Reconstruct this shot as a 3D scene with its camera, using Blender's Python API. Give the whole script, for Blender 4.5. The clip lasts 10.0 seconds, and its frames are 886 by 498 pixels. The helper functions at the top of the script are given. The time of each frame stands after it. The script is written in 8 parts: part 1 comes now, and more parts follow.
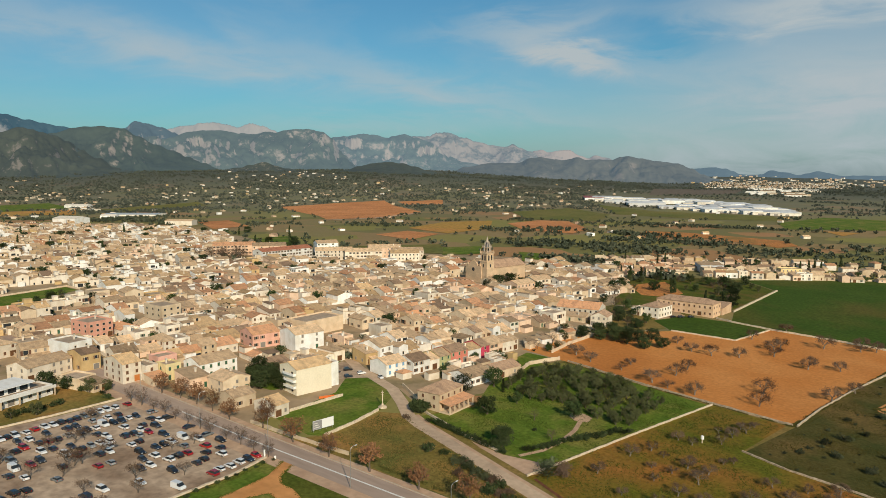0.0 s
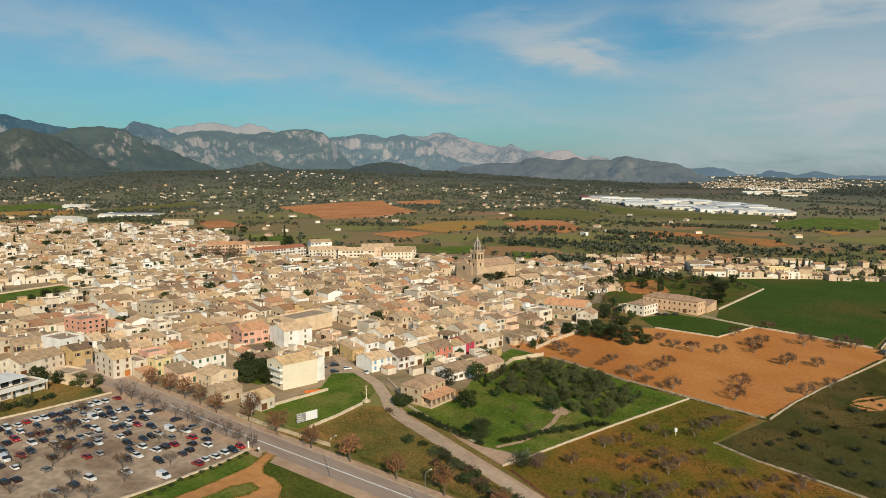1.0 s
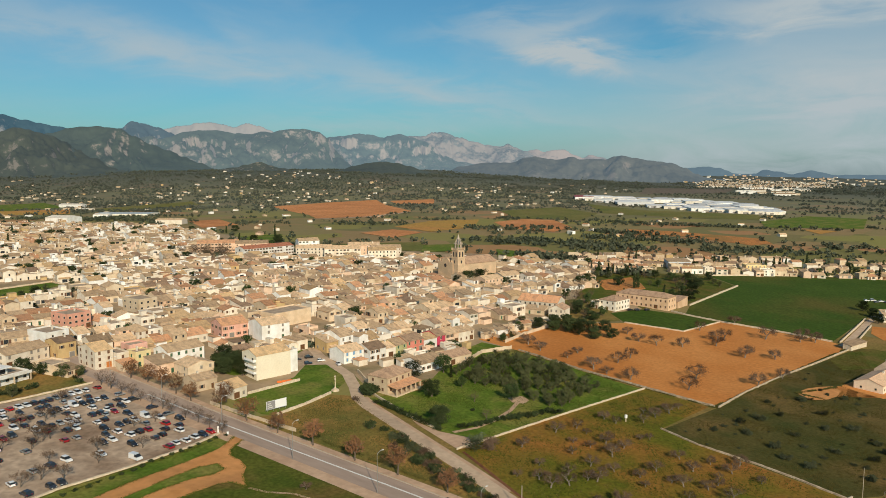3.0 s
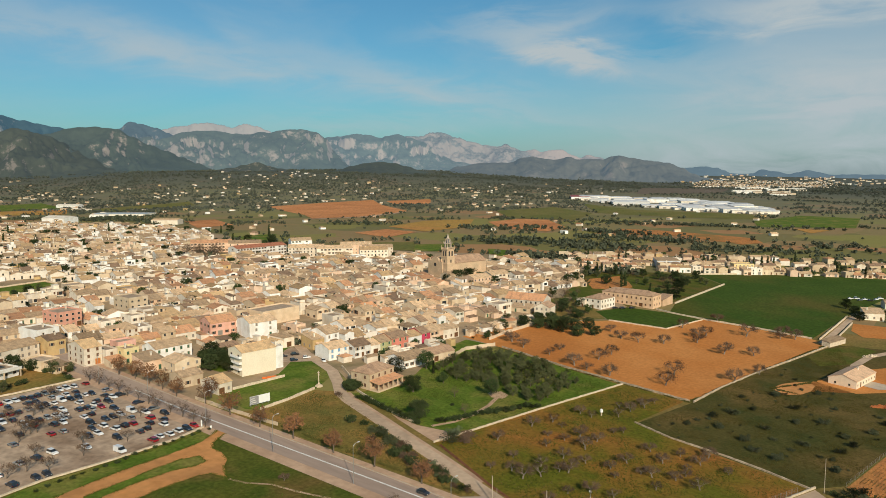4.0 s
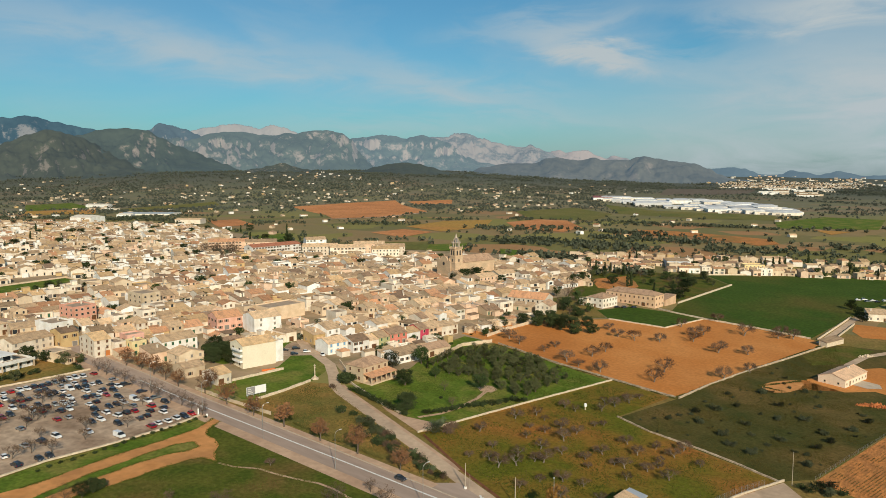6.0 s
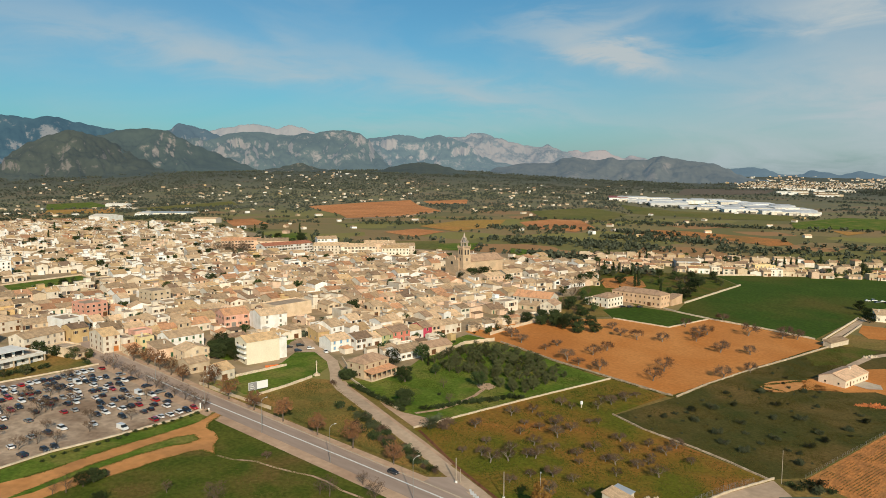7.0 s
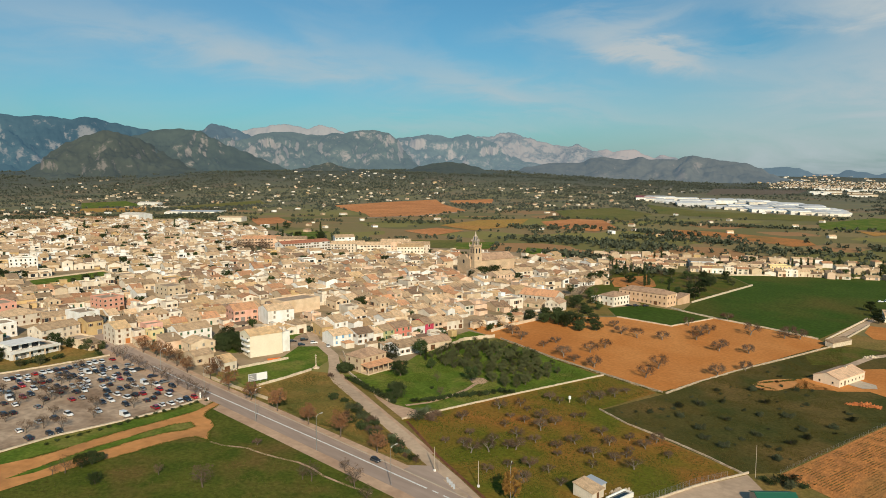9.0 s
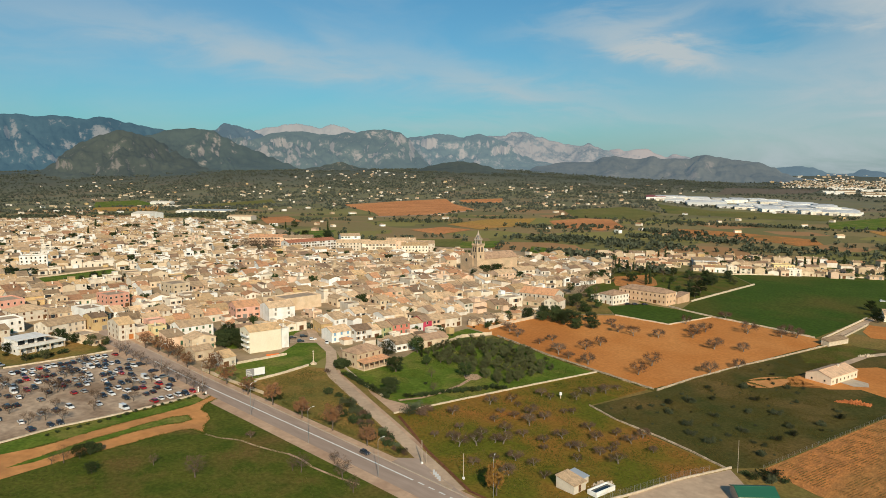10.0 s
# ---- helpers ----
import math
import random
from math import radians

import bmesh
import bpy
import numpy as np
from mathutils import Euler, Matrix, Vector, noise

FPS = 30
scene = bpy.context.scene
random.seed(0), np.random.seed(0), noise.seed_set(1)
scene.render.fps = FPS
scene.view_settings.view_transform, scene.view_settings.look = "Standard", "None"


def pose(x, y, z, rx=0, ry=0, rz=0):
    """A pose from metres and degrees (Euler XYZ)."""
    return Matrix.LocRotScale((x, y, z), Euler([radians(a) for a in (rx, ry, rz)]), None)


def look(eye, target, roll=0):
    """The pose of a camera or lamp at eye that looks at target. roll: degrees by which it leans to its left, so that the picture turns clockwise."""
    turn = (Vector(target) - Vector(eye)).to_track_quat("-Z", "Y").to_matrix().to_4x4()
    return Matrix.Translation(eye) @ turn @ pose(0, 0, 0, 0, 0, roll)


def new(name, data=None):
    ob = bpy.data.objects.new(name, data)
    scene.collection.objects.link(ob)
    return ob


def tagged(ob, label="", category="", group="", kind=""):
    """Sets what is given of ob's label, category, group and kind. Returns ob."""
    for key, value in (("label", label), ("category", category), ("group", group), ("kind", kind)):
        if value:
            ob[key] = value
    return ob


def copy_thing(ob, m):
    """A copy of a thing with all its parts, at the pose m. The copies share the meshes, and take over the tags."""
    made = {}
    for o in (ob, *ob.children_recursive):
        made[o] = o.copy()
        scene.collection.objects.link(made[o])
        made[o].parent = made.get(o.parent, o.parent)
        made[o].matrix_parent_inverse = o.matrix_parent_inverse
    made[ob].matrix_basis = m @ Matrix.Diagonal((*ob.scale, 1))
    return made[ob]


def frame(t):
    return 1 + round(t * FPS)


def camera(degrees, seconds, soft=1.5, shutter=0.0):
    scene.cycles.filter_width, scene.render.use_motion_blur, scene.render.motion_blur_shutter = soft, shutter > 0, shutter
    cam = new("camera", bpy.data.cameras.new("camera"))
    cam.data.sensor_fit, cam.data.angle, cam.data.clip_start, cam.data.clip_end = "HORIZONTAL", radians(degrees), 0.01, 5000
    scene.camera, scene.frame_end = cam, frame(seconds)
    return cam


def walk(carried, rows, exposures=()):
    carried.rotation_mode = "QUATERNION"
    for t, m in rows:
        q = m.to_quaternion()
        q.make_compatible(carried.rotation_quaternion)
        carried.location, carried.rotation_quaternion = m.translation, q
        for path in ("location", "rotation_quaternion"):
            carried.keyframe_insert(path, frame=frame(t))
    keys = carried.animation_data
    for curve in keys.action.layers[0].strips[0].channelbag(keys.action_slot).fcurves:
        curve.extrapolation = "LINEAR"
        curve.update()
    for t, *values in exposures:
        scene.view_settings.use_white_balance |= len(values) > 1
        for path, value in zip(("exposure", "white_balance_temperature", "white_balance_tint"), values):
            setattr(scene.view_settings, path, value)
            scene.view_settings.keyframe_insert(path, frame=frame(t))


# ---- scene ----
cam = camera(62.5, 10.0, 0.85)
ROWS = [
    (0, -0.000, -0.000, 102.960, 83.915, -0.085, 36.443),
    (0.5, 4.723, -0.936, 102.937, 83.925, -0.039, 36.429),
    (1, 9.816, -1.730, 102.856, 83.918, -0.057, 36.414),
    (1.5, 14.500, -2.553, 102.956, 83.906, -0.034, 36.407),
    (2, 19.604, -3.364, 102.944, 83.905, -0.025, 36.385),
    (2.5, 24.541, -4.242, 103.112, 83.882, -0.051, 36.385),
    (4, 39.607, -5.736, 103.181, 83.888, 0.035, 36.279),
    (4.5, 44.113, -5.842, 103.212, 83.901, 0.056, 36.441),
    (5, 48.798, -5.624, 103.189, 83.910, 0.029, 36.990),
    (5.5, 53.117, -5.274, 103.159, 83.930, 0.024, 37.654),
    (7, 66.287, -3.052, 103.186, 83.929, -0.034, 39.784),
    (7.5, 70.435, -2.037, 103.197, 83.917, -0.008, 40.388),
    (8, 74.902, -1.093, 103.197, 83.924, -0.065, 41.060),
    (8.5, 79.100, -0.109, 103.276, 83.913, -0.060, 41.629),
    (9, 83.902, 0.898, 103.262, 83.894, -0.041, 42.217),
    (9.5, 88.479, 1.782, 103.260, 83.879, 0.038, 42.703),
    (10, 93.488, 2.406, 103.321, 83.841, -0.039, 43.204),
]
walk(cam, [(t, pose(x, y, z, a, b, c)) for t, x, y, z, a, b, c in ROWS], [(0.0, -0.10), (2.5, -0.08), (5.0, -0.03), (10.0, 0.0)])

# ---- light ----
SUN_AZIMUTH, SUN_HEIGHT = 127.0, 28.0
world = bpy.data.worlds.new("sky")
scene.world = world
world.use_nodes = True


def sky_nodes():
    nt = world.node_tree
    nt.nodes.clear()
    N, L = nt.nodes.new, nt.links.new
    out, bg, sky = N("ShaderNodeOutputWorld"), N("ShaderNodeBackground"), N("ShaderNodeTexSky")
    sky.sky_type, sky.sun_disc = "NISHITA", False
    sky.sun_elevation, sky.sun_rotation = radians(SUN_HEIGHT), radians(SUN_AZIMUTH)
    sky.altitude, sky.air_density, sky.dust_density, sky.ozone_density = 100, 1.0, 1.2, 2.0
    co = N("ShaderNodeTexCoord")
    sep = N("ShaderNodeSeparateXYZ")
    L(co.outputs["Generated"], sep.inputs[0])
    # bearing and height of the view, in degrees, stirred a little so that the clouds fray
    def calc(op, a, b=None):
        n = N("ShaderNodeMath")
        n.operation = op
        for k, v in enumerate((a, b)):
            if isinstance(v, (int, float)):
                n.inputs[k].default_value = v
            elif v is not None:
                L(v, n.inputs[k])
        return n.outputs[0]

    def cloud_noise(scale, stretch, detail, rough, shift, dist=0.0):
        mp = N("ShaderNodeMapping")
        mp.inputs["Scale"].default_value, mp.inputs["Location"].default_value, mp.inputs["Rotation"].default_value = stretch, (shift, 0.3 * shift, 0), (0, 0, radians(-9))
        L(place.outputs[0], mp.inputs[0])
        n = N("ShaderNodeTexNoise")
        n.inputs["Scale"].default_value, n.inputs["Detail"].default_value, n.inputs["Roughness"].default_value, n.inputs["Distortion"].default_value = scale, detail, rough, dist
        L(mp.outputs[0], n.inputs["Vector"])
        return n.outputs[0]

    west = calc("MULTIPLY", sep.outputs[0], -1.0)
    az = calc("MULTIPLY", calc("ARCTAN2", west, sep.outputs[1]), 57.29578)
    el = calc("MULTIPLY", calc("ARCSINE", sep.outputs[2]), 57.29578)
    place = N("ShaderNodeCombineXYZ")
    L(az, place.inputs[0]); L(el, place.inputs[1])
    coarse = cloud_noise(0.11, (0.55, 1.5, 1), 8, 0.55, 3.0, 0.5)
    wisp = cloud_noise(0.30, (0.45, 1.6, 1), 9, 0.6, 11.0, 0.8)
    az = calc("ADD", az, calc("MULTIPLY", calc("SUBTRACT", coarse, 0.5), 16.0))
    el = calc("ADD", el, calc("MULTIPLY", calc("SUBTRACT", wisp, 0.5), 4.6))
    total = calc("MULTIPLY", calc("MAXIMUM", calc("SUBTRACT", coarse, 0.44), 0.0), 0.9)
    # bearing, height, half length, half width, tilt, density of each bank of cloud
    for a0, e0, la, le, tilt, dens in ((58, 8.9, 12, 1.5, 0.16, 0.50), (36, 6.2, 11, 1.3, 0.20, 0.50), (27.3, 8.6, 5.0, 0.85, 0.20, 1.05), (31, 10.9, 5, 0.8, -0.10, 0.40), (7, 6.0, 15, 4.0, 0.0, 0.80),
                                       (9, 11.6, 10, 1.6, -0.06, 0.75), (42, 3.7, 9, 0.6, 0.0, 0.28), (19.8, 9.6, 4.6, 1.0, 0.15, -0.38), (0, 1.0, 30, 2.4, 0.0, 0.55), (52, 0.5, 24, 1.6, 0.0, 0.30), (-30, 9, 26, 7, 0.0, 0.6), (100, 12, 30, 5, 0.0, 0.5)):
        da = calc("SUBTRACT", az, a0)
        de = calc("SUBTRACT", calc("SUBTRACT", el, e0), calc("MULTIPLY", da, tilt))
        q = calc("ADD", calc("POWER", calc("ABSOLUTE", calc("DIVIDE", da, la)), 2.0), calc("POWER", calc("ABSOLUTE", calc("DIVIDE", de, le)), 2.0))
        total = calc("ADD", total, calc("MULTIPLY", calc("EXPONENT", calc("MULTIPLY", q, -1.0)), dens))
    grain = calc("ADD", calc("MULTIPLY", wisp, 1.3), 0.36)
    add = N("ShaderNodeMath"); add.operation = "MULTIPLY"; add.use_clamp = True
    L(total, add.inputs[0]); L(grain, add.inputs[1])
    tint = N("ShaderNodeMix"); tint.data_type = "RGBA"; tint.blend_type = "MULTIPLY"; tint.inputs[0].default_value = 1.0
    tint.inputs[7].default_value = (SKY_TINT[0], SKY_TINT[1], SKY_TINT[2], 1)
    L(sky.outputs[0], tint.inputs[6])
    mix = N("ShaderNodeMix"); mix.data_type = "RGBA"
    mix.inputs[7].default_value = (CLOUD[0], CLOUD[1], CLOUD[2], 1)
    L(add.outputs[0], mix.inputs[0]); L(tint.outputs[2], mix.inputs[6])
    L(mix.outputs[2], bg.inputs[0])
    bg.inputs[1].default_value = SKY_STRENGTH
    L(bg.outputs[0], out.inputs[0])


SKY_STRENGTH, SKY_TINT, CLOUD = 0.097, (0.40, 0.79, 0.89), (4.75, 5.45, 5.75)
sky_nodes()
sun = new("sun", bpy.data.lights.new("sun", "SUN"))
sun.data.energy, sun.data.angle, sun.data.color = 4.5, radians(0.55), (1.0, 0.84, 0.615)
_a, _e = radians(SUN_AZIMUTH), radians(SUN_HEIGHT)
sun.matrix_world = look((300 * math.sin(_a) * math.cos(_e), 300 * math.cos(_a) * math.cos(_e), 300 * math.sin(_e)), (0, 0, 0))


# ---- the lie of the land ----
def ease(a, b, v):
    t = min(1.0, max(0.0, (v - a) / (b - a)))
    return t * t * (3 - 2 * t)


def land(x, y):
    """Height of the ground: it rises gently towards the village and the mountains."""
    s = -0.594 * x + 0.805 * y
    return 5.7 + 28.6 * math.tanh(max(-x, -143) / 686) * (1 - 0.75 * ease(500, 1573, s)) + 36.4 * ease(1573, 3861, s) + 40 * ease(3300, 4900, s) + 58 * ease(1900, 3200, s) * ease(0.30, 0.75, -x / max(1.0, math.hypot(x, y)))


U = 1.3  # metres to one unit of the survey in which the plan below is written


def spot(x, y):
    return x * U, y * U


def inside(x, y, pts):
    hit = False
    for (x0, y0), (x1, y1) in zip(pts, pts[1:] + pts[:1]):
        if (y0 > y) != (y1 > y) and x < (x1 - x0) * (y - y0) / (y1 - y0) + x0:
            hit = not hit
    return hit


# ---- materials ----
def material(name, c1, c2, rough=0.85, scale=0.5, fine=6.0, bump=0.15, rand=0.12, spec=0.25, metal=0.0, stretch=(1, 1, 1), c3=None, scale3=0.05, spread=(0.35, 0.65), coords="Object", island=False, contrast=(0.80, 1.18)):
    """Two colours mixed by broad noise, a third by very broad noise, fine grain over all, and a small shift from thing to thing."""
    m = bpy.data.materials.new(name)
    m.use_nodes = True
    nt = m.node_tree
    N, L = nt.nodes.new, nt.links.new
    p = nt.nodes["Principled BSDF"]
    co = N("ShaderNodeTexCoord")
    mp = N("ShaderNodeMapping"); mp.inputs["Scale"].default_value = stretch
    if coords == "World":
        geo = N("ShaderNodeNewGeometry")
        L(geo.outputs["Position"], mp.inputs[0])
    else:
        L(co.outputs[coords], mp.inputs[0])
    a = N("ShaderNodeTexNoise"); a.inputs["Scale"].default_value = scale; a.inputs["Detail"].default_value = 5
    b = N("ShaderNodeTexNoise"); b.inputs["Scale"].default_value = fine; b.inputs["Detail"].default_value = 4
    L(mp.outputs[0], a.inputs["Vector"]); L(mp.outputs[0], b.inputs["Vector"])
    ra = N("ShaderNodeMapRange"); ra.inputs[1].default_value, ra.inputs[2].default_value = spread
    L(a.outputs[0], ra.inputs[0])
    mix = N("ShaderNodeMix"); mix.data_type = "RGBA"
    mix.inputs[6].default_value, mix.inputs[7].default_value = (*c1, 1), (*c2, 1)
    L(ra.outputs[0], mix.inputs[0])
    col = mix.outputs[2]
    if c3:
        c = N("ShaderNodeTexNoise"); c.inputs["Scale"].default_value = scale3; c.inputs["Detail"].default_value = 6
        L(mp.outputs[0], c.inputs["Vector"])
        rc = N("ShaderNodeMapRange"); rc.inputs[1].default_value = 0.48; rc.inputs[2].default_value = 0.68
        L(c.outputs[0], rc.inputs[0])
        m3 = N("ShaderNodeMix"); m3.data_type = "RGBA"; m3.inputs[7].default_value = (*c3, 1)
        L(rc.outputs[0], m3.inputs[0]); L(col, m3.inputs[6])
        col = m3.outputs[2]
    grain = N("ShaderNodeMapRange"); grain.inputs[1].default_value = 0.2; grain.inputs[2].default_value = 0.8; grain.inputs[3].default_value, grain.inputs[4].default_value = contrast
    L(b.outputs[0], grain.inputs[0])
    gain = grain.outputs[0]
    if rand:
        if island:
            src = N("ShaderNodeNewGeometry").outputs["Random Per Island"]
        else:
            src = N("ShaderNodeObjectInfo").outputs["Random"]
        rr = N("ShaderNodeMapRange"); rr.inputs[3].default_value = 1 - rand; rr.inputs[4].default_value = 1 + rand
        L(src, rr.inputs[0])
        mm = N("ShaderNodeMath"); mm.operation = "MULTIPLY"
        L(gain, mm.inputs[0]); L(rr.outputs[0], mm.inputs[1])
        gain = mm.outputs[0]
    sc = N("ShaderNodeVectorMath"); sc.operation = "SCALE"
    L(col, sc.inputs[0]); L(gain, sc.inputs["Scale"])
    L(sc.outputs[0], p.inputs["Base Color"])
    p.inputs["Roughness"].default_value = rough
    p.inputs["Metallic"].default_value = metal
    p.inputs["Specular IOR Level"].default_value = spec
    if bump:
        bp = N("ShaderNodeBump"); bp.inputs["Strength"].default_value = bump; bp.inputs["Distance"].default_value = 0.15
        L(b.outputs[0], bp.inputs["Height"])
        L(bp.outputs[0], p.inputs["Normal"])
    return m


def plain(name, c, rough=0.5, metal=0.0, spec=0.5):
    m = bpy.data.materials.new(name)
    m.use_nodes = True
    p = m.node_tree.nodes["Principled BSDF"]
    p.inputs["Base Color"].default_value = (*c, 1)
    p.inputs["Roughness"].default_value, p.inputs["Metallic"].default_value = rough, metal
    p.inputs["Specular IOR Level"].default_value = spec
    return m


def plaster(name, c, rand=0.16, stain=1.0):
    d = tuple(v * (1 - 0.12 * stain) for v in c)
    return material(name, c, d, 0.9, 0.35, 1.6, 0.04, rand, 0.15, stretch=(1, 1, 0.9), contrast=(0.90, 1.09), c3=(c[0] * (1 - 0.18 * stain), c[1] * (1 - 0.22 * stain), c[2] * (1 - 0.28 * stain)), scale3=0.20, spread=(0.4, 0.75))


WALLS = [plaster("cream_plaster", (0.76, 0.675, 0.56)), plaster("sand_plaster", (0.66, 0.53, 0.38)), plaster("white_plaster", (0.84, 0.825, 0.79)),
         plaster("ochre_plaster", (0.62, 0.44, 0.22)), plaster("peach_plaster", (0.72, 0.52, 0.38)), plaster("sandstone_plaster", (0.58, 0.45, 0.31)),
         plaster("pale_plaster", (0.76, 0.70, 0.61))]
WHITE, CREAM, SAND, OCHRE, PEACH, STONE = WALLS[2], WALLS[0], WALLS[1], WALLS[3], WALLS[4], WALLS[5]
SALMON, RED, YELLOW, GREENISH, MAGENTA, PINK = (plaster("salmon_plaster", (0.70, 0.36, 0.27)), plaster("red_plaster", (0.56, 0.20, 0.15)), plaster("yellow_plaster", (0.75, 0.62, 0.34)),
                                                plaster("green_plaster", (0.50, 0.50, 0.26)), plaster("magenta_plaster", (0.50, 0.06, 0.11)), plaster("pink_plaster", (0.66, 0.38, 0.30)))


def tiles(name, c, d, rand=0.34):
    return material(name, c, d, 0.9, 0.5, 3.0, 0.5, rand, 0.15, stretch=(1.3, 0.9, 0.9), c3=(d[0] * 0.74, d[1] * 0.76, d[2] * 0.8), scale3=0.35, contrast=(0.72, 1.38))


TILES = [tiles("tan_roof_tiles", (0.605, 0.423, 0.262), (0.505, 0.348, 0.212)), tiles("ochre_roof_tiles", (0.575, 0.388, 0.208), (0.485, 0.322, 0.176)),
         tiles("brown_roof_tiles", (0.34, 0.22, 0.14), (0.26, 0.175, 0.115)), tiles("weathered_roof_tiles", (0.45, 0.315, 0.195), (0.34, 0.235, 0.145)),
         tiles("orange_roof_tiles", (0.54, 0.28, 0.15), (0.46, 0.25, 0.14))]
TAN, OCHRE_T, BROWN_T, WEATHERED, ORANGE_T = TILES
PALE_ORANGE = tiles("pale_orange_tiles", (0.74, 0.39, 0.21), (0.66, 0.34, 0.185), 0.06)
REDROOF = tiles("red_roof_tiles", (0.50, 0.20, 0.12), (0.42, 0.17, 0.10))
OLD_T = tiles("old_rosy_roof_tiles", (0.50, 0.33, 0.215), (0.40, 0.255, 0.165), 0.08)
DECK = material("roof_terrace_tiles", (0.50, 0.38, 0.27), (0.36, 0.27, 0.195), 0.9, 0.4, 3, 0.05)
GLASS = plain("dark_glass_and_shade", (0.03, 0.035, 0.04), 0.15)
FRAME = material("stone_surround", (0.62, 0.52, 0.38), (0.54, 0.44, 0.31), 0.9, 2, 8, 0.05)
SHUTTERS = [plain("brown_shutter_paint", (0.12, 0.055, 0.03), 0.6), plain("green_shutter_paint", (0.03, 0.10, 0.055), 0.6), plain("grey_shutter_paint", (0.22, 0.20, 0.18), 0.6), plain("blue_shutter_paint", (0.16, 0.34, 0.55), 0.6)]
WOOD = material("door_wood", (0.16, 0.075, 0.03), (0.11, 0.05, 0.025), 0.7, 1, 8, 0.1)
ORANGE_DOOR = plain("orange_door_paint", (0.46, 0.16, 0.04), 0.6)
METAL = plain("galvanised_steel", (0.45, 0.45, 0.44), 0.45, 0.8)
CONCRETE = material("concrete", (0.48, 0.40, 0.31), (0.40, 0.33, 0.25), 0.9, 0.4, 4, 0.1)
DRYSTONE = material("dry_stone", (0.50, 0.38, 0.26), (0.30, 0.23, 0.16), 0.95, 1.2, 4.0, 0.8, 0.1, c3=(0.60, 0.49, 0.36), scale3=0.5, coords="World")
PALESTONE = material("pale_coping", (0.68, 0.56, 0.42), (0.52, 0.42, 0.30), 0.95, 0.8, 4.0, 0.4, 0.1, coords="World")
ASHLAR = material("church_ashlar", (0.64, 0.46, 0.30), (0.53, 0.38, 0.25), 0.9, 0.25, 2.0, 0.2, 0.03, c3=(0.48, 0.36, 0.24), scale3=0.12)


def soil(name, c1, c2, c3, scale=0.06, scale3=0.02, fine=0.8, bump=0.6, spread=(0.35, 0.65), stretch=(1, 1, 1), contrast=(0.62, 1.38)):
    return material(name, c1, c2, 0.95, scale, fine, bump, 0.0, 0.1, c3=c3, scale3=scale3, coords="World", spread=spread, stretch=stretch, contrast=contrast)


GRASS = soil("lush_grass", (0.07295, 0.1286, 0.01327), (0.1271, 0.1715, 0.02276), (0.2101, 0.19, 0.04742), 0.10, 0.06)
CROP = soil("young_cereal_crop", (0.0416, 0.07888, 0.00836), (0.05512, 0.09164, 0.01092), (0.09568, 0.08816, 0.01805), 0.03, 0.012, 0.5)
ROUGH = soil("rough_meadow", (0.185, 0.143, 0.040), (0.255, 0.165, 0.055), (0.115, 0.122, 0.030), 0.08, 0.03)
ORCHARD = soil("orchard_sward", (0.1144, 0.1176, 0.01235), (0.1851, 0.1235, 0.02042), (0.308, 0.128, 0.03052), 0.07, 0.028, 0.9, spread=(0.42, 0.62))
SCRUB = soil("dark_fallow_scrub", (0.05264, 0.05916, 0.014), (0.08512, 0.07344, 0.0205), (0.1568, 0.102, 0.034), 0.07, 0.03, 0.9)
RED_EARTH = soil("red_earth", (0.5198, 0.1988, 0.05175), (0.6039, 0.2619, 0.0801), (0.4505, 0.1668, 0.0432), 0.03, 0.012, 0.7, 0.3, contrast=(0.80, 1.18))
MEADOW = soil("rough_green_meadow", (0.0648, 0.088, 0.01105), (0.1037, 0.108, 0.01785), (0.135, 0.096, 0.0272), 0.10, 0.05)
VERGE = soil("reddish_rough_verge", (0.3045, 0.17, 0.051), (0.21, 0.16, 0.0425), (0.126, 0.122, 0.0306), 0.08, 0.04)
SANDY = soil("sandy_track", (0.60, 0.285, 0.105), (0.52, 0.235, 0.082), (0.43, 0.205, 0.080), 0.12, 0.05, 0.35, 0.2, contrast=(0.8, 1.2))
PLOUGHED = soil("ploughed_red_earth", (0.52, 0.215, 0.066), (0.38, 0.165, 0.058), (0.27, 0.165, 0.055), 0.5, 0.03, 1.6, 0.9, spread=(0.42, 0.62), stretch=(1.0, 0.35, 1))
# its dark third colour stands for puddles and for blotches of tree shadow
GRAVEL = soil("parking_gravel", (0.50, 0.375, 0.270), (0.40, 0.295, 0.210), (0.27, 0.185, 0.125), 0.10, 0.05, 0.45, 0.15, contrast=(0.66, 1.28))
ASPHALT = soil("worn_asphalt", (0.385, 0.292, 0.236), (0.345, 0.258, 0.206), (0.43, 0.328, 0.262), 0.10, 0.05, 0.5, 0.05, stretch=(0.25, 1.2, 1), contrast=(0.86, 1.14))
LANE = soil("pale_lane_surface", (0.56, 0.415, 0.290), (0.49, 0.355, 0.248), (0.41, 0.302, 0.214), 0.15, 0.07, 0.5, 0.05, contrast=(0.84, 1.16))
PAVING = soil("pavement_slabs", (0.55, 0.375, 0.255), (0.49, 0.330, 0.220), (0.42, 0.272, 0.182), 0.2, 0.08, 0.5, 0.05, contrast=(0.84, 1.16))
STREET = soil("village_street", (0.40, 0.295, 0.185), (0.33, 0.24, 0.15), (0.24, 0.19, 0.10), 0.1, 0.06, 0.4, 0.05, contrast=(0.84, 1.16))
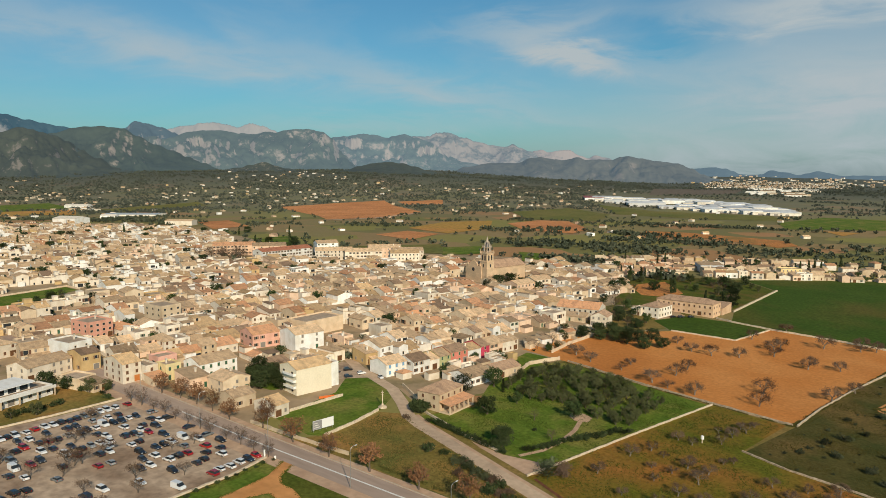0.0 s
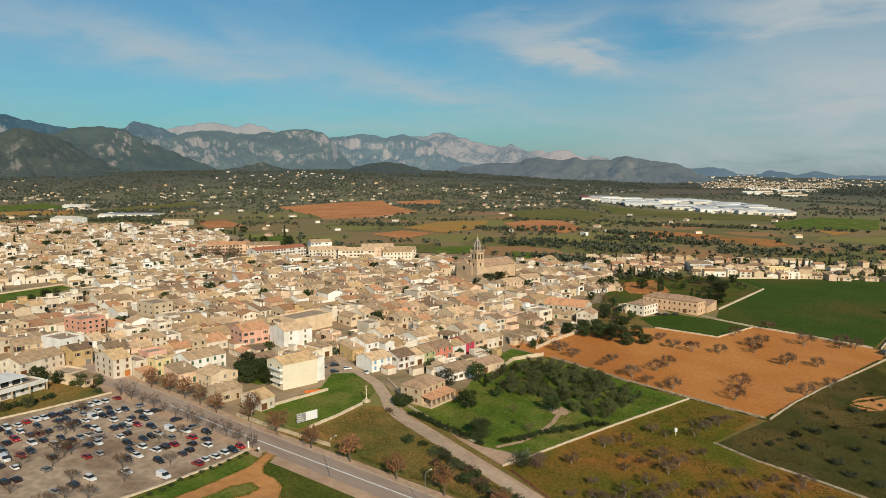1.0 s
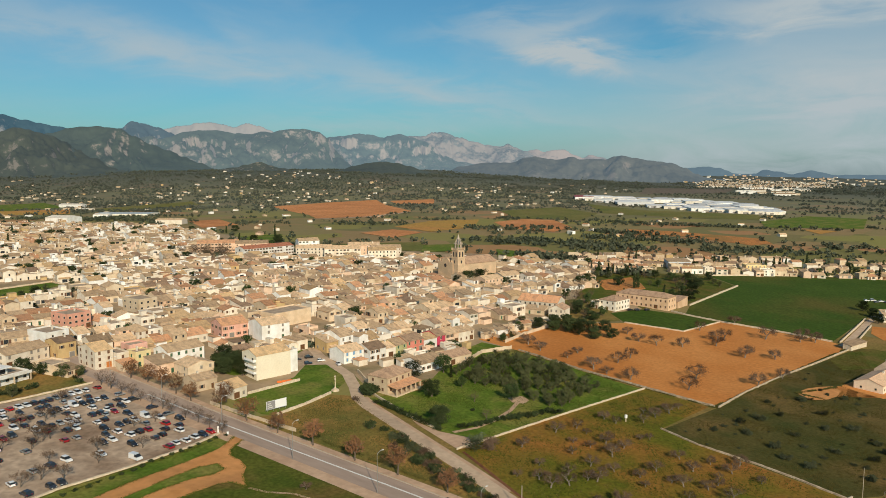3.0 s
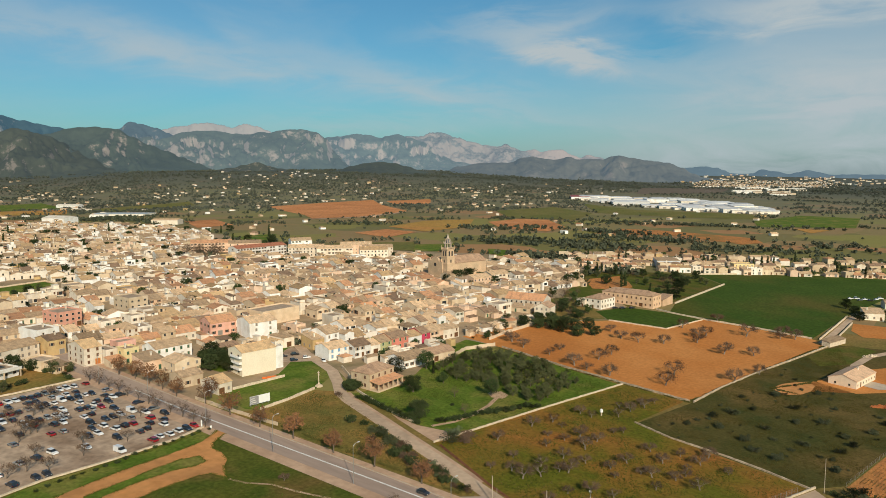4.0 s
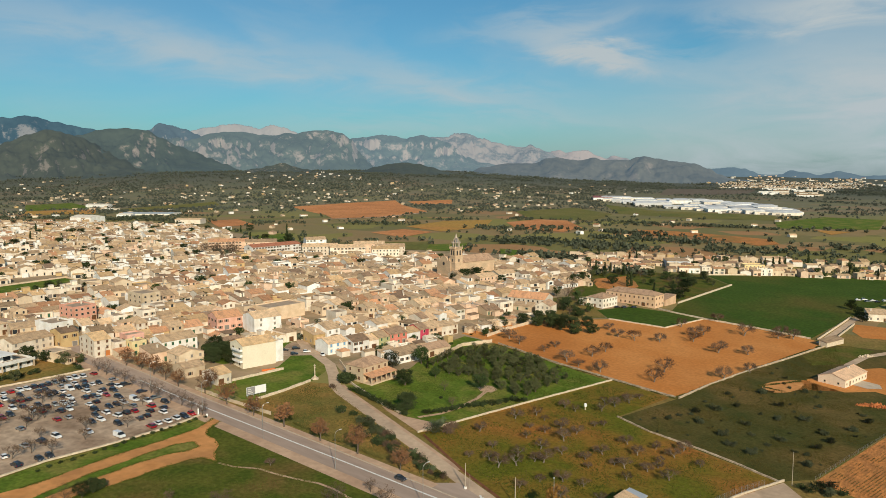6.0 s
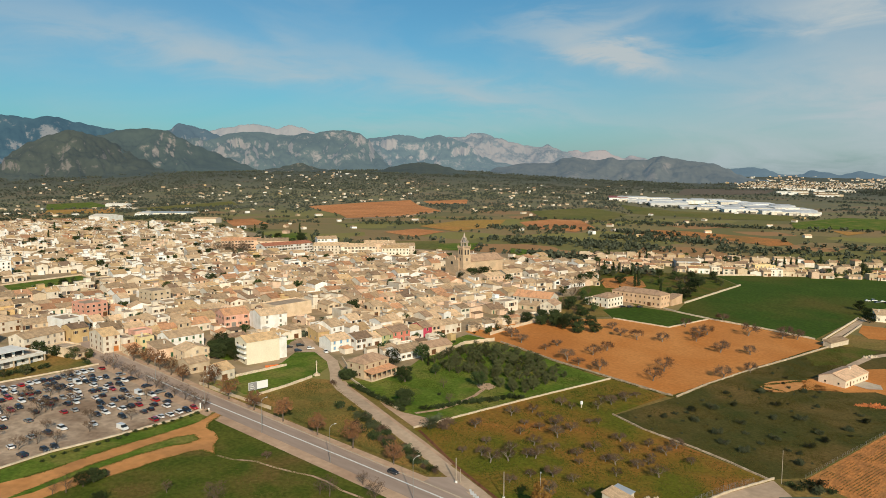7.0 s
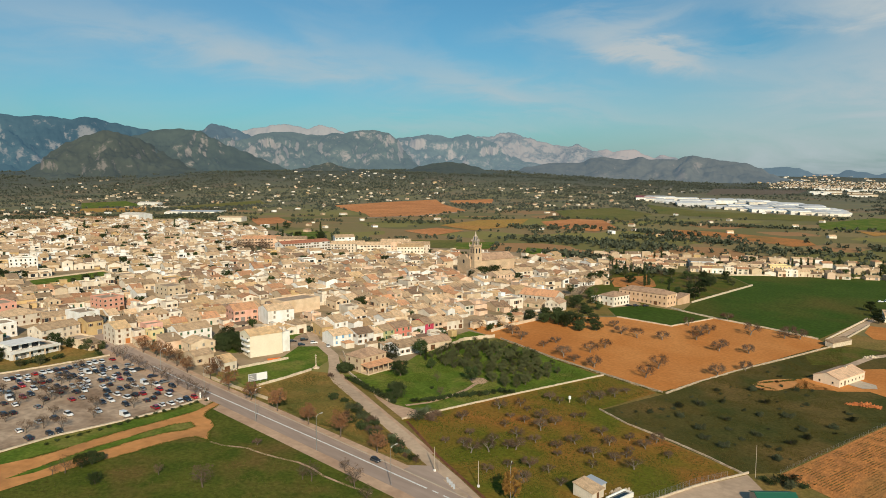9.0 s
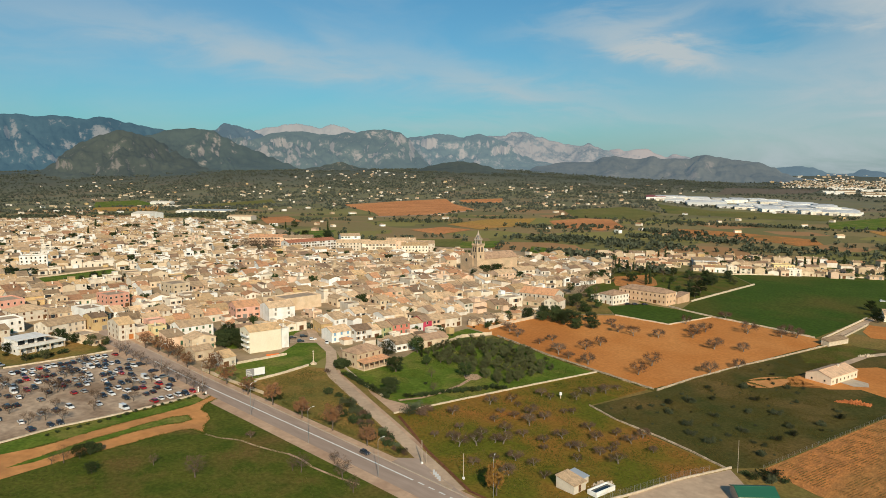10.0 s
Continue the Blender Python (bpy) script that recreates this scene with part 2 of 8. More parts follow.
PAINT = material("road_paint", (0.78, 0.76, 0.72), (0.62, 0.60, 0.56), 0.8, 0.8, 5, 0.0, 0)
BARK = material("grey_bark", (0.15, 0.115, 0.085), (0.095, 0.075, 0.058), 0.95, 2, 10, 0.3)
PALE_BARK = material("pale_almond_bark", (0.27, 0.225, 0.18), (0.17, 0.14, 0.11), 0.95, 2, 10, 0.3)
TWIG = material("bare_twigs", (0.15, 0.095, 0.060), (0.10, 0.066, 0.044), 0.95, 2, 10, 0.0, 0.2)


def leaf(name, c1, c2, rand=0.2):
    m = material(name, c1, c2, 0.75, 0.8, 3.0, 0.0, rand, 0.2)
    return m


LEAF_DARK = leaf("dark_evergreen_leaves", (0.030, 0.045, 0.014), (0.045, 0.060, 0.020))
LEAF_OLIVE = leaf("olive_leaves", (0.092, 0.0989, 0.0399), (0.0644, 0.07245, 0.0273))
LEAF_GREEN = leaf("garden_leaves", (0.050, 0.075, 0.020), (0.035, 0.058, 0.016))
LEAF_RUST = leaf("rust_autumn_leaves", (0.28, 0.135, 0.060), (0.20, 0.100, 0.050))
LEAF_GOLD = leaf("golden_autumn_leaves", (0.32, 0.17, 0.035), (0.24, 0.12, 0.030))
# cooler, greyer leaves: haze over the plain is put into their colour
LEAF_FAR = material("hazed_far_tree_leaves", (0.0575, 0.0708, 0.046), (0.0851, 0.0944, 0.0621), 0.9, 0.01, 0.05, 0.0, 0.25, 0.1, coords="World", island=True)
# paler still, with more haze in the colour, for groves beyond 1650 m
FAR_GROVE = material("hazed_far_groves", (0.070, 0.083, 0.064), (0.100, 0.108, 0.084), 0.9, 0.01, 0.05, 0.0, 0.25, 0.1, coords="World", island=True)
LEAF_BUSH = leaf("weedy_bush_leaves", (0.050, 0.060, 0.030), (0.070, 0.074, 0.036))
LEAF_PALE = leaf("pale_shrub_leaves", (0.10, 0.12, 0.06), (0.075, 0.09, 0.045))


# ---- mesh helpers ----
class Mesher:
    def __init__(self):
        self.v, self.f, self.m = [], [], []

    def face(self, pts, mi=0):
        n = len(self.v)
        self.v += [tuple(p) for p in pts]
        self.f.append(tuple(range(n, n + len(pts))))
        self.m.append(mi)

    def solid(self, low, high, mi=0, cap=True, floor=False):
        """Side walls between two rings of points, with a cap."""
        n, k = len(self.v), len(low)
        self.v += [tuple(p) for p in low] + [tuple(p) for p in high]
        for i in range(k):
            j = (i + 1) % k
            self.f.append((n + i, n + j, n + k + j, n + k + i))
            self.m.append(mi)
        if cap:
            self.f.append(tuple(range(n + k, n + 2 * k)))
            self.m.append(mi)
        if floor:
            self.f.append(tuple(range(n + k - 1, n - 1, -1)))
            self.m.append(mi)

    def box(self, x0, x1, y0, y1, z0, z1, mi=0):
        ring = [(x0, y0), (x1, y0), (x1, y1), (x0, y1)]
        self.solid([(*p, z0) for p in ring], [(*p, z1) for p in ring], mi, True, True)

    def tube(self, p0, p1, r0, r1, n=5, mi=0):
        p0, p1 = Vector(p0), Vector(p1)
        d = (p1 - p0).normalized()
        u = d.orthogonal().normalized()
        w = d.cross(u)
        ring = [(math.cos(2 * math.pi * i / n), math.sin(2 * math.pi * i / n)) for i in range(n)]
        self.solid([p0 + r0 * (a * u + b * w) for a, b in ring], [p1 + r1 * (a * u + b * w) for a, b in ring], mi)

    def slab(self, a, b, c, d, t, mi=0):
        """A sloping slab: four upper corners, in order, and its thickness."""
        up = [Vector(p) for p in (a, b, c, d)]
        self.solid([p - Vector((0, 0, t)) for p in up], up, mi, True, True)

    def mesh(self, name, *mats, smooth=False):
        me = bpy.data.meshes.new(name)
        me.from_pydata(self.v, [], self.f)
        for m in mats:
            me.materials.append(m)
        if len(mats) > 1:
            me.polygons.foreach_set("material_index", self.m)
        if smooth:
            me.polygons.foreach_set("use_smooth", [True] * len(self.f))
        me.update()
        return me


def part(name, me, parent, label="", m=None):
    ob = new(name, me)
    ob.parent = parent
    if m is not None:
        ob.matrix_basis = m
    if label:
        ob["label"] = label
    return ob


def thing(name, x, y, rot=0, label="", category="", group="", kind="", z=None, lift=0.0):
    ob = new(name)
    ob.empty_display_size = 0.5
    ob.matrix_basis = pose(x, y, (land(x, y) if z is None else z) + lift, 0, 0, rot)
    return tagged(ob, label, category, group, kind)


def patch(name, pts, mat, dz, label, category="field", cell=24.0, kind="structure"):
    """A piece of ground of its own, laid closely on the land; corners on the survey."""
    pts = [spot(*p) for p in pts]
    bm = bmesh.new()
    bm.faces.new([bm.verts.new((x, y, 0)) for x, y in pts])
    for k in (0, 1):
        lo, hi = min(p[k] for p in pts), max(p[k] for p in pts)
        step = max(cell, (hi - lo) / 60)
        c = math.floor(lo / step) * step + step
        while c < hi:
            co, no = [0, 0, 0], [0, 0, 0]
            co[k], no[k] = c, 1
            bmesh.ops.bisect_plane(bm, geom=bm.verts[:] + bm.edges[:] + bm.faces[:], plane_co=co, plane_no=no)
            c += step
    for v in bm.verts:
        v.co.z = land(v.co.x, v.co.y) + dz
    bmesh.ops.recalc_face_normals(bm, faces=bm.faces)
    me = bpy.data.meshes.new(name)
    bm.to_mesh(me)
    bm.free()
    if me.polygons and me.polygons[0].normal.z < 0:
        me.flip_normals()
    me.materials.append(mat)
    return tagged(new(name, me), label, category, kind=kind)


def ribbon(name, pts, width, mat, dz, label, category="road", kind="structure", t=0.0):
    """A strip of ground along a line of points; t: how far it stands up as a kerb or slab."""
    pts, width = [spot(*p) for p in pts], width * U
    me, line = Mesher(), []
    for (x0, y0), (x1, y1) in zip(pts, pts[1:]):
        n = max(1, int(math.hypot(x1 - x0, y1 - y0) / 10))
        line += [(x0 + (x1 - x0) * i / n, y0 + (y1 - y0) * i / n) for i in range(n)]
    line.append(pts[-1])
    rows = []
    for i, (x, y) in enumerate(line):
        a, b = line[max(0, i - 1)], line[min(len(line) - 1, i + 1)]
        d = math.hypot(b[0] - a[0], b[1] - a[1])
        nx, ny = -(b[1] - a[1]) / d * width / 2, (b[0] - a[0]) / d * width / 2
        rows.append(((x - nx, y - ny, land(x - nx, y - ny) + dz), (x + nx, y + ny, land(x + nx, y + ny) + dz)))
    for (a, b), (c, d) in zip(rows, rows[1:]):
        me.face((a, c, d, b))
        if t:
            for p, q in ((a, c), (d, b)):
                me.face(((p[0], p[1], p[2] - t), (q[0], q[1], q[2] - t), q, p))
    return tagged(new(name, me.mesh(name, mat)), label, category, kind=kind)


# ---- land ----
rng = random.Random(11)


def ground():
    radii, r = [0.0], 12.0
    while r < 4900:
        radii.append(r)
        r *= 1.055
    radii.append(4930)
    n = 144
    v = [(0, 0, land(0, 0))]
    for r in radii[1:]:
        v += [(r * math.cos(2 * math.pi * i / n), r * math.sin(2 * math.pi * i / n), 0) for i in range(n)]
    v = [(x, y, land(x, y) - 0.02) for x, y, _ in v]
    f = [(0, 1 + i, 1 + (i + 1) % n) for i in range(n)]
    for k in range(len(radii) - 2):
        a = 1 + k * n
        f += [(a + i, a + n + i, a + n + (i + 1) % n, a + (i + 1) % n) for i in range(n)]
    me = bpy.data.meshes.new("ground")
    me.from_pydata(v, [], f)
    me.polygons.foreach_set("use_smooth", [True] * len(f))
    m = soil("plain_of_small_fields", (0.20, 0.165, 0.062), (0.25, 0.18, 0.085), (0.195, 0.185, 0.060), 0.03, 0.006, 0.3, 0.2)
    nt = m.node_tree
    N, L = nt.nodes.new, nt.links.new
    geo, vor = N("ShaderNodeNewGeometry"), N("ShaderNodeTexVoronoi")
    vor.distance, vor.inputs["Scale"].default_value, vor.inputs["Randomness"].default_value = "MANHATTAN", 0.0085, 0.9
    ramp = N("ShaderNodeValToRGB")
    ramp.color_ramp.interpolation = "CONSTANT"
    cols = [(0.0, (0.17, 0.17, 0.055)), (0.20, (0.26, 0.205, 0.095)), (0.38, (0.18, 0.165, 0.070)), (0.54, (0.26, 0.24, 0.070)), (0.72, (0.31, 0.21, 0.105)), (0.88, (0.44, 0.22, 0.105))]
    els = ramp.color_ramp.elements
    els[0].position, els[0].color = cols[0][0], (*cols[0][1], 1)
    els[1].position, els[1].color = cols[1][0], (*cols[1][1], 1)
    for pos, c in cols[2:]:
        els.new(pos).color = (*c, 1)
    sep = N("ShaderNodeSeparateColor")
    L(geo.outputs["Position"], vor.inputs["Vector"]); L(vor.outputs["Color"], sep.inputs[0]); L(sep.outputs[0], ramp.inputs[0])
    p = nt.nodes["Principled BSDF"]
    old = p.inputs["Base Color"].links[0].from_socket
    mx = N("ShaderNodeMix"); mx.data_type = "RGBA"; mx.inputs[0].default_value = 0.65
    L(old, mx.inputs[6]); L(ramp.outputs[0], mx.inputs[7]); L(mx.outputs[2], p.inputs["Base Color"])
    # further out the plain is darker, half covered by carob and almond groves, greyed in colour for haze
    grove = N("ShaderNodeTexNoise"); grove.inputs["Scale"].default_value = 0.028; grove.inputs["Detail"].default_value = 7; grove.inputs["Roughness"].default_value = 0.7
    L(geo.outputs["Position"], grove.inputs["Vector"])
    gap = N("ShaderNodeMapRange"); gap.inputs[1].default_value = 0.46; gap.inputs[2].default_value = 0.64; gap.inputs[3].default_value = 0.85; gap.inputs[4].default_value = 0.35
    L(grove.outputs[0], gap.inputs[0])
    far = N("ShaderNodeVectorMath"); far.operation = "LENGTH"
    L(geo.outputs["Position"], far.inputs[0])
    out = N("ShaderNodeMapRange"); out.interpolation_type = "SMOOTHSTEP"; out.inputs[1].default_value = 1250; out.inputs[2].default_value = 2100
    L(far.outputs["Value"], out.inputs[0])
    both = N("ShaderNodeMath"); both.operation = "MULTIPLY"
    L(gap.outputs[0], both.inputs[0]); L(out.outputs[0], both.inputs[1])
    scrub = N("ShaderNodeMix"); scrub.data_type = "RGBA"; scrub.inputs[7].default_value = (0.172, 0.170, 0.118, 1)
    L(both.outputs[0], scrub.inputs[0]); L(mx.outputs[2], scrub.inputs[6])
    # and wooded at the foot of the mountains, with more haze in the colour
    foot = N("ShaderNodeMapRange"); foot.interpolation_type = "SMOOTHSTEP"; foot.inputs[1].default_value = 2100; foot.inputs[2].default_value = 3200; foot.inputs[4].default_value = 0.9
    L(far.outputs["Value"], foot.inputs[0])
    woods = N("ShaderNodeMix"); woods.data_type = "RGBA"; woods.inputs[7].default_value = (0.086, 0.097, 0.082, 1)
    L(foot.outputs[0], woods.inputs[0]); L(scrub.outputs[2], woods.inputs[6]); L(woods.outputs[2], p.inputs["Base Color"])
    me.materials.append(m)
    tagged(new("ground", me), "wide plain of small green and brown fields", "ground", kind="structure")


ground()


def rock_material(name, scrub, rock, haze, amount, rockiness, broad=0.38):
    m = material(name, scrub, tuple(v * 1.5 for v in scrub), 0.95, 0.004, 0.03, 0.0, 0, 0.05, coords="World")
    nt = m.node_tree
    N, L = nt.nodes.new, nt.links.new
    p = nt.nodes["Principled BSDF"]
    old = p.inputs["Base Color"].links[0].from_socket
    geo = N("ShaderNodeNewGeometry")
    def octaves(scale, detail, rough):
        mp = N("ShaderNodeMapping"); mp.inputs["Scale"].default_value = (scale, scale, scale * 1.5)
        L(geo.outputs["Position"], mp.inputs[0])
        n = N("ShaderNodeTexNoise"); n.inputs["Scale"].default_value = 1.0; n.inputs["Detail"].default_value = detail; n.inputs["Roughness"].default_value = rough
        L(mp.outputs[0], n.inputs["Vector"])
        return n.outputs[0]

    def calc(op, u, v):
        n = N("ShaderNodeMath"); n.operation = op
        for k, w in enumerate((u, v)):
            if isinstance(w, (int, float)):
                n.inputs[k].default_value = w
            else:
                L(w, n.inputs[k])
        return n.outputs[0]

    # bare rock where it is steep, in broad belts and in small broken patches
    nz = N("ShaderNodeSeparateXYZ")
    L(geo.outputs["Normal"], nz.inputs[0])
    steep = calc("SUBTRACT", 1.0, nz.outputs[2])
    n = calc("ADD", calc("MULTIPLY", octaves(0.036, 9, 0.80), 1.0 - broad), calc("MULTIPLY", octaves(0.0026, 3, 0.5), broad))
    n = calc("ADD", n, calc("MULTIPLY", calc("MAXIMUM", calc("SUBTRACT", steep, 0.22), -0.035), 0.7))
    r = N("ShaderNodeMapRange"); r.inputs[1].default_value = rockiness - 0.02; r.inputs[2].default_value = rockiness + 0.08
    L(n, r.inputs[0])
    mx = N("ShaderNodeMix"); mx.data_type = "RGBA"; mx.inputs[7].default_value = (*rock, 1)
    L(r.outputs[0], mx.inputs[0]); L(old, mx.inputs[6]); L(mx.outputs[2], p.inputs["Base Color"])
    # far backdrop: haze of the air before it, put in as a faint bluish glow
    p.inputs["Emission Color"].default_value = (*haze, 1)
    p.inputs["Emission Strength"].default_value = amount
    return m


MIDWAY = (48.8, -5.6)  # the ranges' bearings and elevations are taken from the middle of the walk


def range_of_hills(name, crest, mat, r0, rc, r1, label, rough=0.1, seed=0.0, cliffs=(), low=0.0):
    """A range with a crest of given bearings and elevations, spurs and gullies running down from it, worn slopes and cliffs.
    cliffs: bearing from, to, elevation of the foot and of the top of a band of rock faces."""
    az1, az0 = crest[0][0], crest[-1][0]
    na, nr = int((az1 - az0) / 0.07), 64
    grid = []
    for i in range(na + 1):
        az = az0 + (az1 - az0) * i / na
        for (a, ea), (b, eb) in zip(crest, crest[1:]):
            if b <= az <= a:
                el = ea + (eb - ea) * (0.5 - 0.5 * math.cos(math.pi * (a - az) / (a - b)))
                break
        el += 0.035 * noise.fractal((az * 1.9 + seed, 0.2, seed), 0.8, 2.2, 5)
        sn, cs = math.sin(radians(az)), math.cos(radians(az))
        rr = rc + 120 * noise.noise((az * 0.3 + seed, 7.7, 0.0))
        base = land(MIDWAY[0] - rr * sn, MIDWAY[1] + rr * cs)
        top = max(2.0, 103 + rr * math.tan(radians(el)) - base)
        spur = 0.5 + 0.5 * noise.noise((az * 0.42 + seed, 2.2, 0.0))
        bands = []
        for c0, c1, e0, e1 in cliffs:
            k = ease(0.0, 0.5, az - c0 + 0.25 * noise.noise((az * 3, seed, 1.0))) * ease(0.0, 0.5, c1 - az + 0.25 * noise.noise((az * 3, seed, 5.0)))
            k *= ease(-0.25, 0.25, noise.noise((az * 0.8 + seed, 4.4, e0)) + 0.1)
            if k > 0:
                lo, hi = ((103 + rr * math.tan(radians(e)) - base) / top for e in (e0 - 0.15, e1 + 0.1))
                sway = 0.09 * noise.fractal((az * 1.3, seed, 3.0), 0.9, 2.1, 4)
                bands.append((k, max(0.05, lo + sway), min(0.99, hi + sway)))
        for j in range(nr + 1):
            r = r0 + (r1 - r0) * j / nr
            x, y = MIDWAY[0] - r * sn, MIDWAY[1] + r * cs
            if r < rr:
                t = (r - r0) / (rr - r0)
                # gullies run down the slope: they push it back where they are deepest, half way down
                lane = az + 2.2 * noise.noise((az * 0.35 + seed, r / 330, 1.0))
                gully = 0.8 - abs(noise.noise((lane * 0.75 + seed, 3.1, r / 700))) * 2.4
                fine = noise.fractal((x / 170 + seed, y / 170, 0.3), 0.8, 2.1, 5)
                mid = (4 * t * (1 - t)) ** 0.7
                tt = min(1.0, max(0.0, t - 0.13 * mid * gully))
                p = tt ** (0.95 + 0.7 * spur) + 1.7 * rough * fine * mid
                for k, lo, hi in bands:
                    # a rock face: nearly level below and above it, then a sudden rise
                    u = (p - lo) / (hi - lo)
                    if 0 < u < 1:
                        p += k * (lo + (hi - lo) * min(1.0, max(0.12 * u, (u - 0.40) / 0.2)) - p)
                z = top * p
            else:
                z = top * (1 - 0.8 * ((r - rr) / (r1 - rr)) ** 1.2)
            grid.append((x, y, land(x, y) - 8 + low + max(0.0, z + 8 * min(1.0, z / top))))
    n = nr + 1
    f = [(i * n + j, i * n + j + 1, (i + 1) * n + j + 1, (i + 1) * n + j) for i in range(na) for j in range(nr)]
    me = bpy.data.meshes.new(name)
    me.from_pydata(grid, [], f)
    me.polygons.foreach_set("use_smooth", [True] * len(f))
    me.materials.append(mat)
    if me.polygons[0].normal.z < 0:
        me.flip_normals()
    tagged(new(name, me), label, "mountains", kind="structure")


# colour of the haze, added as glow to the ranges below
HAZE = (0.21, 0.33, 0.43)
# the farthest scrub is blued in its base colour for haze too
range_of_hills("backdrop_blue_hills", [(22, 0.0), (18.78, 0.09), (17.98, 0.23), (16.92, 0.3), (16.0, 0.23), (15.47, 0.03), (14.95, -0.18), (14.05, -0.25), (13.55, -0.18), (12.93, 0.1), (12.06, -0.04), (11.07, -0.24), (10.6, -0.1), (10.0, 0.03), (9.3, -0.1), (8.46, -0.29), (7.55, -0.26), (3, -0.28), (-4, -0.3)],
               rock_material("haze_blue_far_scrub", (0.030, 0.040, 0.042), (0.10, 0.095, 0.09), HAZE, 0.46, 0.64), 4480, 4700, 4880, "far hills beyond the plain, blue with haze", 0.05, 21.0)
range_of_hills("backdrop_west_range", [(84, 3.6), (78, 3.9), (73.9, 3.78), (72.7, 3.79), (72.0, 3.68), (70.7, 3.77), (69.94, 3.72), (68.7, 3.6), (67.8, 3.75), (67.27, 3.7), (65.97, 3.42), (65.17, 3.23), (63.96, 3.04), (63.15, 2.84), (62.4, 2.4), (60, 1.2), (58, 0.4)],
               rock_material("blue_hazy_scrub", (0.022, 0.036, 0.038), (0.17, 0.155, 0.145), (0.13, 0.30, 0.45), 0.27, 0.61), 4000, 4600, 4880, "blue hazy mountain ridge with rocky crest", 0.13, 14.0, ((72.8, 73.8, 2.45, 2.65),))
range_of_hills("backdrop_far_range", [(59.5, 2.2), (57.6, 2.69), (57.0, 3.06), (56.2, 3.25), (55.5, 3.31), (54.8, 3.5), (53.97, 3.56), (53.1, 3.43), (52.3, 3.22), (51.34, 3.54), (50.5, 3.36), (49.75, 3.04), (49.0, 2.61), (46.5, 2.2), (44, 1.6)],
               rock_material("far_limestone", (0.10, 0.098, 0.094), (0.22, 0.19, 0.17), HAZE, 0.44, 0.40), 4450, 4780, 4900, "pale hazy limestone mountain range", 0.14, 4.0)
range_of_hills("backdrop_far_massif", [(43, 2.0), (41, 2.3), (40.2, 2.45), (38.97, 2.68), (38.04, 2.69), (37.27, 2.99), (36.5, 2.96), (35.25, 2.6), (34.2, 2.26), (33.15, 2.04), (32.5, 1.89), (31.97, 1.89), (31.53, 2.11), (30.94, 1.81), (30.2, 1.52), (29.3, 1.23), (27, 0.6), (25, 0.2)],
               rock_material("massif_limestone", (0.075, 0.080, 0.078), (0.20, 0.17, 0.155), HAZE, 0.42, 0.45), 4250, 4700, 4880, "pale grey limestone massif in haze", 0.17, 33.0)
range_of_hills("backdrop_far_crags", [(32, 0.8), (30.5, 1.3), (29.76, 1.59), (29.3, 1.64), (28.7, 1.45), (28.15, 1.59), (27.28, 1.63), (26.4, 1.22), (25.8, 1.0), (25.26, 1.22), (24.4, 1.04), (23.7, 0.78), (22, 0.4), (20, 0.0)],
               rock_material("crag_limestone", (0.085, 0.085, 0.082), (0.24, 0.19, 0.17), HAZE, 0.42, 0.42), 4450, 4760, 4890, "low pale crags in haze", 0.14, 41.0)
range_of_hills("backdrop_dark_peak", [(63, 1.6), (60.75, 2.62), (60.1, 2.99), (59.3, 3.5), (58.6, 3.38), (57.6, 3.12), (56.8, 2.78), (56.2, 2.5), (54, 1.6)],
               rock_material("haze_blue_peak_scrub", (0.024, 0.036, 0.042), (0.17, 0.15, 0.14), HAZE, 0.33, 0.62), 4200, 4560, 4760, "dark pointed mountain, blue with haze", 0.08, 51.0, ((56.0, 59.6, 2.35, 2.55),))
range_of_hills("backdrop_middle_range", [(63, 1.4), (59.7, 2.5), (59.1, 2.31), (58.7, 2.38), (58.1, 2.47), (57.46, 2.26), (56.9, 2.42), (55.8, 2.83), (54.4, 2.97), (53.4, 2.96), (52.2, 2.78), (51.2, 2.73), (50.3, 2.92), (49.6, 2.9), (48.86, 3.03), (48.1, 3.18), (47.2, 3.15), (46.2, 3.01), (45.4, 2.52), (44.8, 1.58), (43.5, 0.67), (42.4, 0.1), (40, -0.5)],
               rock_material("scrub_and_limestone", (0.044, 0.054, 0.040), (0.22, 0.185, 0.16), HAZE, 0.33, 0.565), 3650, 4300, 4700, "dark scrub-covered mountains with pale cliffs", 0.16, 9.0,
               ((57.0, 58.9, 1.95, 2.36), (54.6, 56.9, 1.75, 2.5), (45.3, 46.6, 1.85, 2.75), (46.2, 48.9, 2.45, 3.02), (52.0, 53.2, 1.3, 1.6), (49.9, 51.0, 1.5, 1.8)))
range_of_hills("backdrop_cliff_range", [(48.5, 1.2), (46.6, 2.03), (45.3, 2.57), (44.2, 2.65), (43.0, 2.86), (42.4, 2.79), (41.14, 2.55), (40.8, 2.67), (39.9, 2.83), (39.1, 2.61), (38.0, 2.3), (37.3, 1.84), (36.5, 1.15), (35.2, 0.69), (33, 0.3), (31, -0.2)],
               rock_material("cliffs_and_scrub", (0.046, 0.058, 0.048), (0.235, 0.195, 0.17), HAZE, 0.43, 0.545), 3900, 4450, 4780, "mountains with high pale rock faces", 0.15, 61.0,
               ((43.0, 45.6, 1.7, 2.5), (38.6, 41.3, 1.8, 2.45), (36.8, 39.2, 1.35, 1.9)))
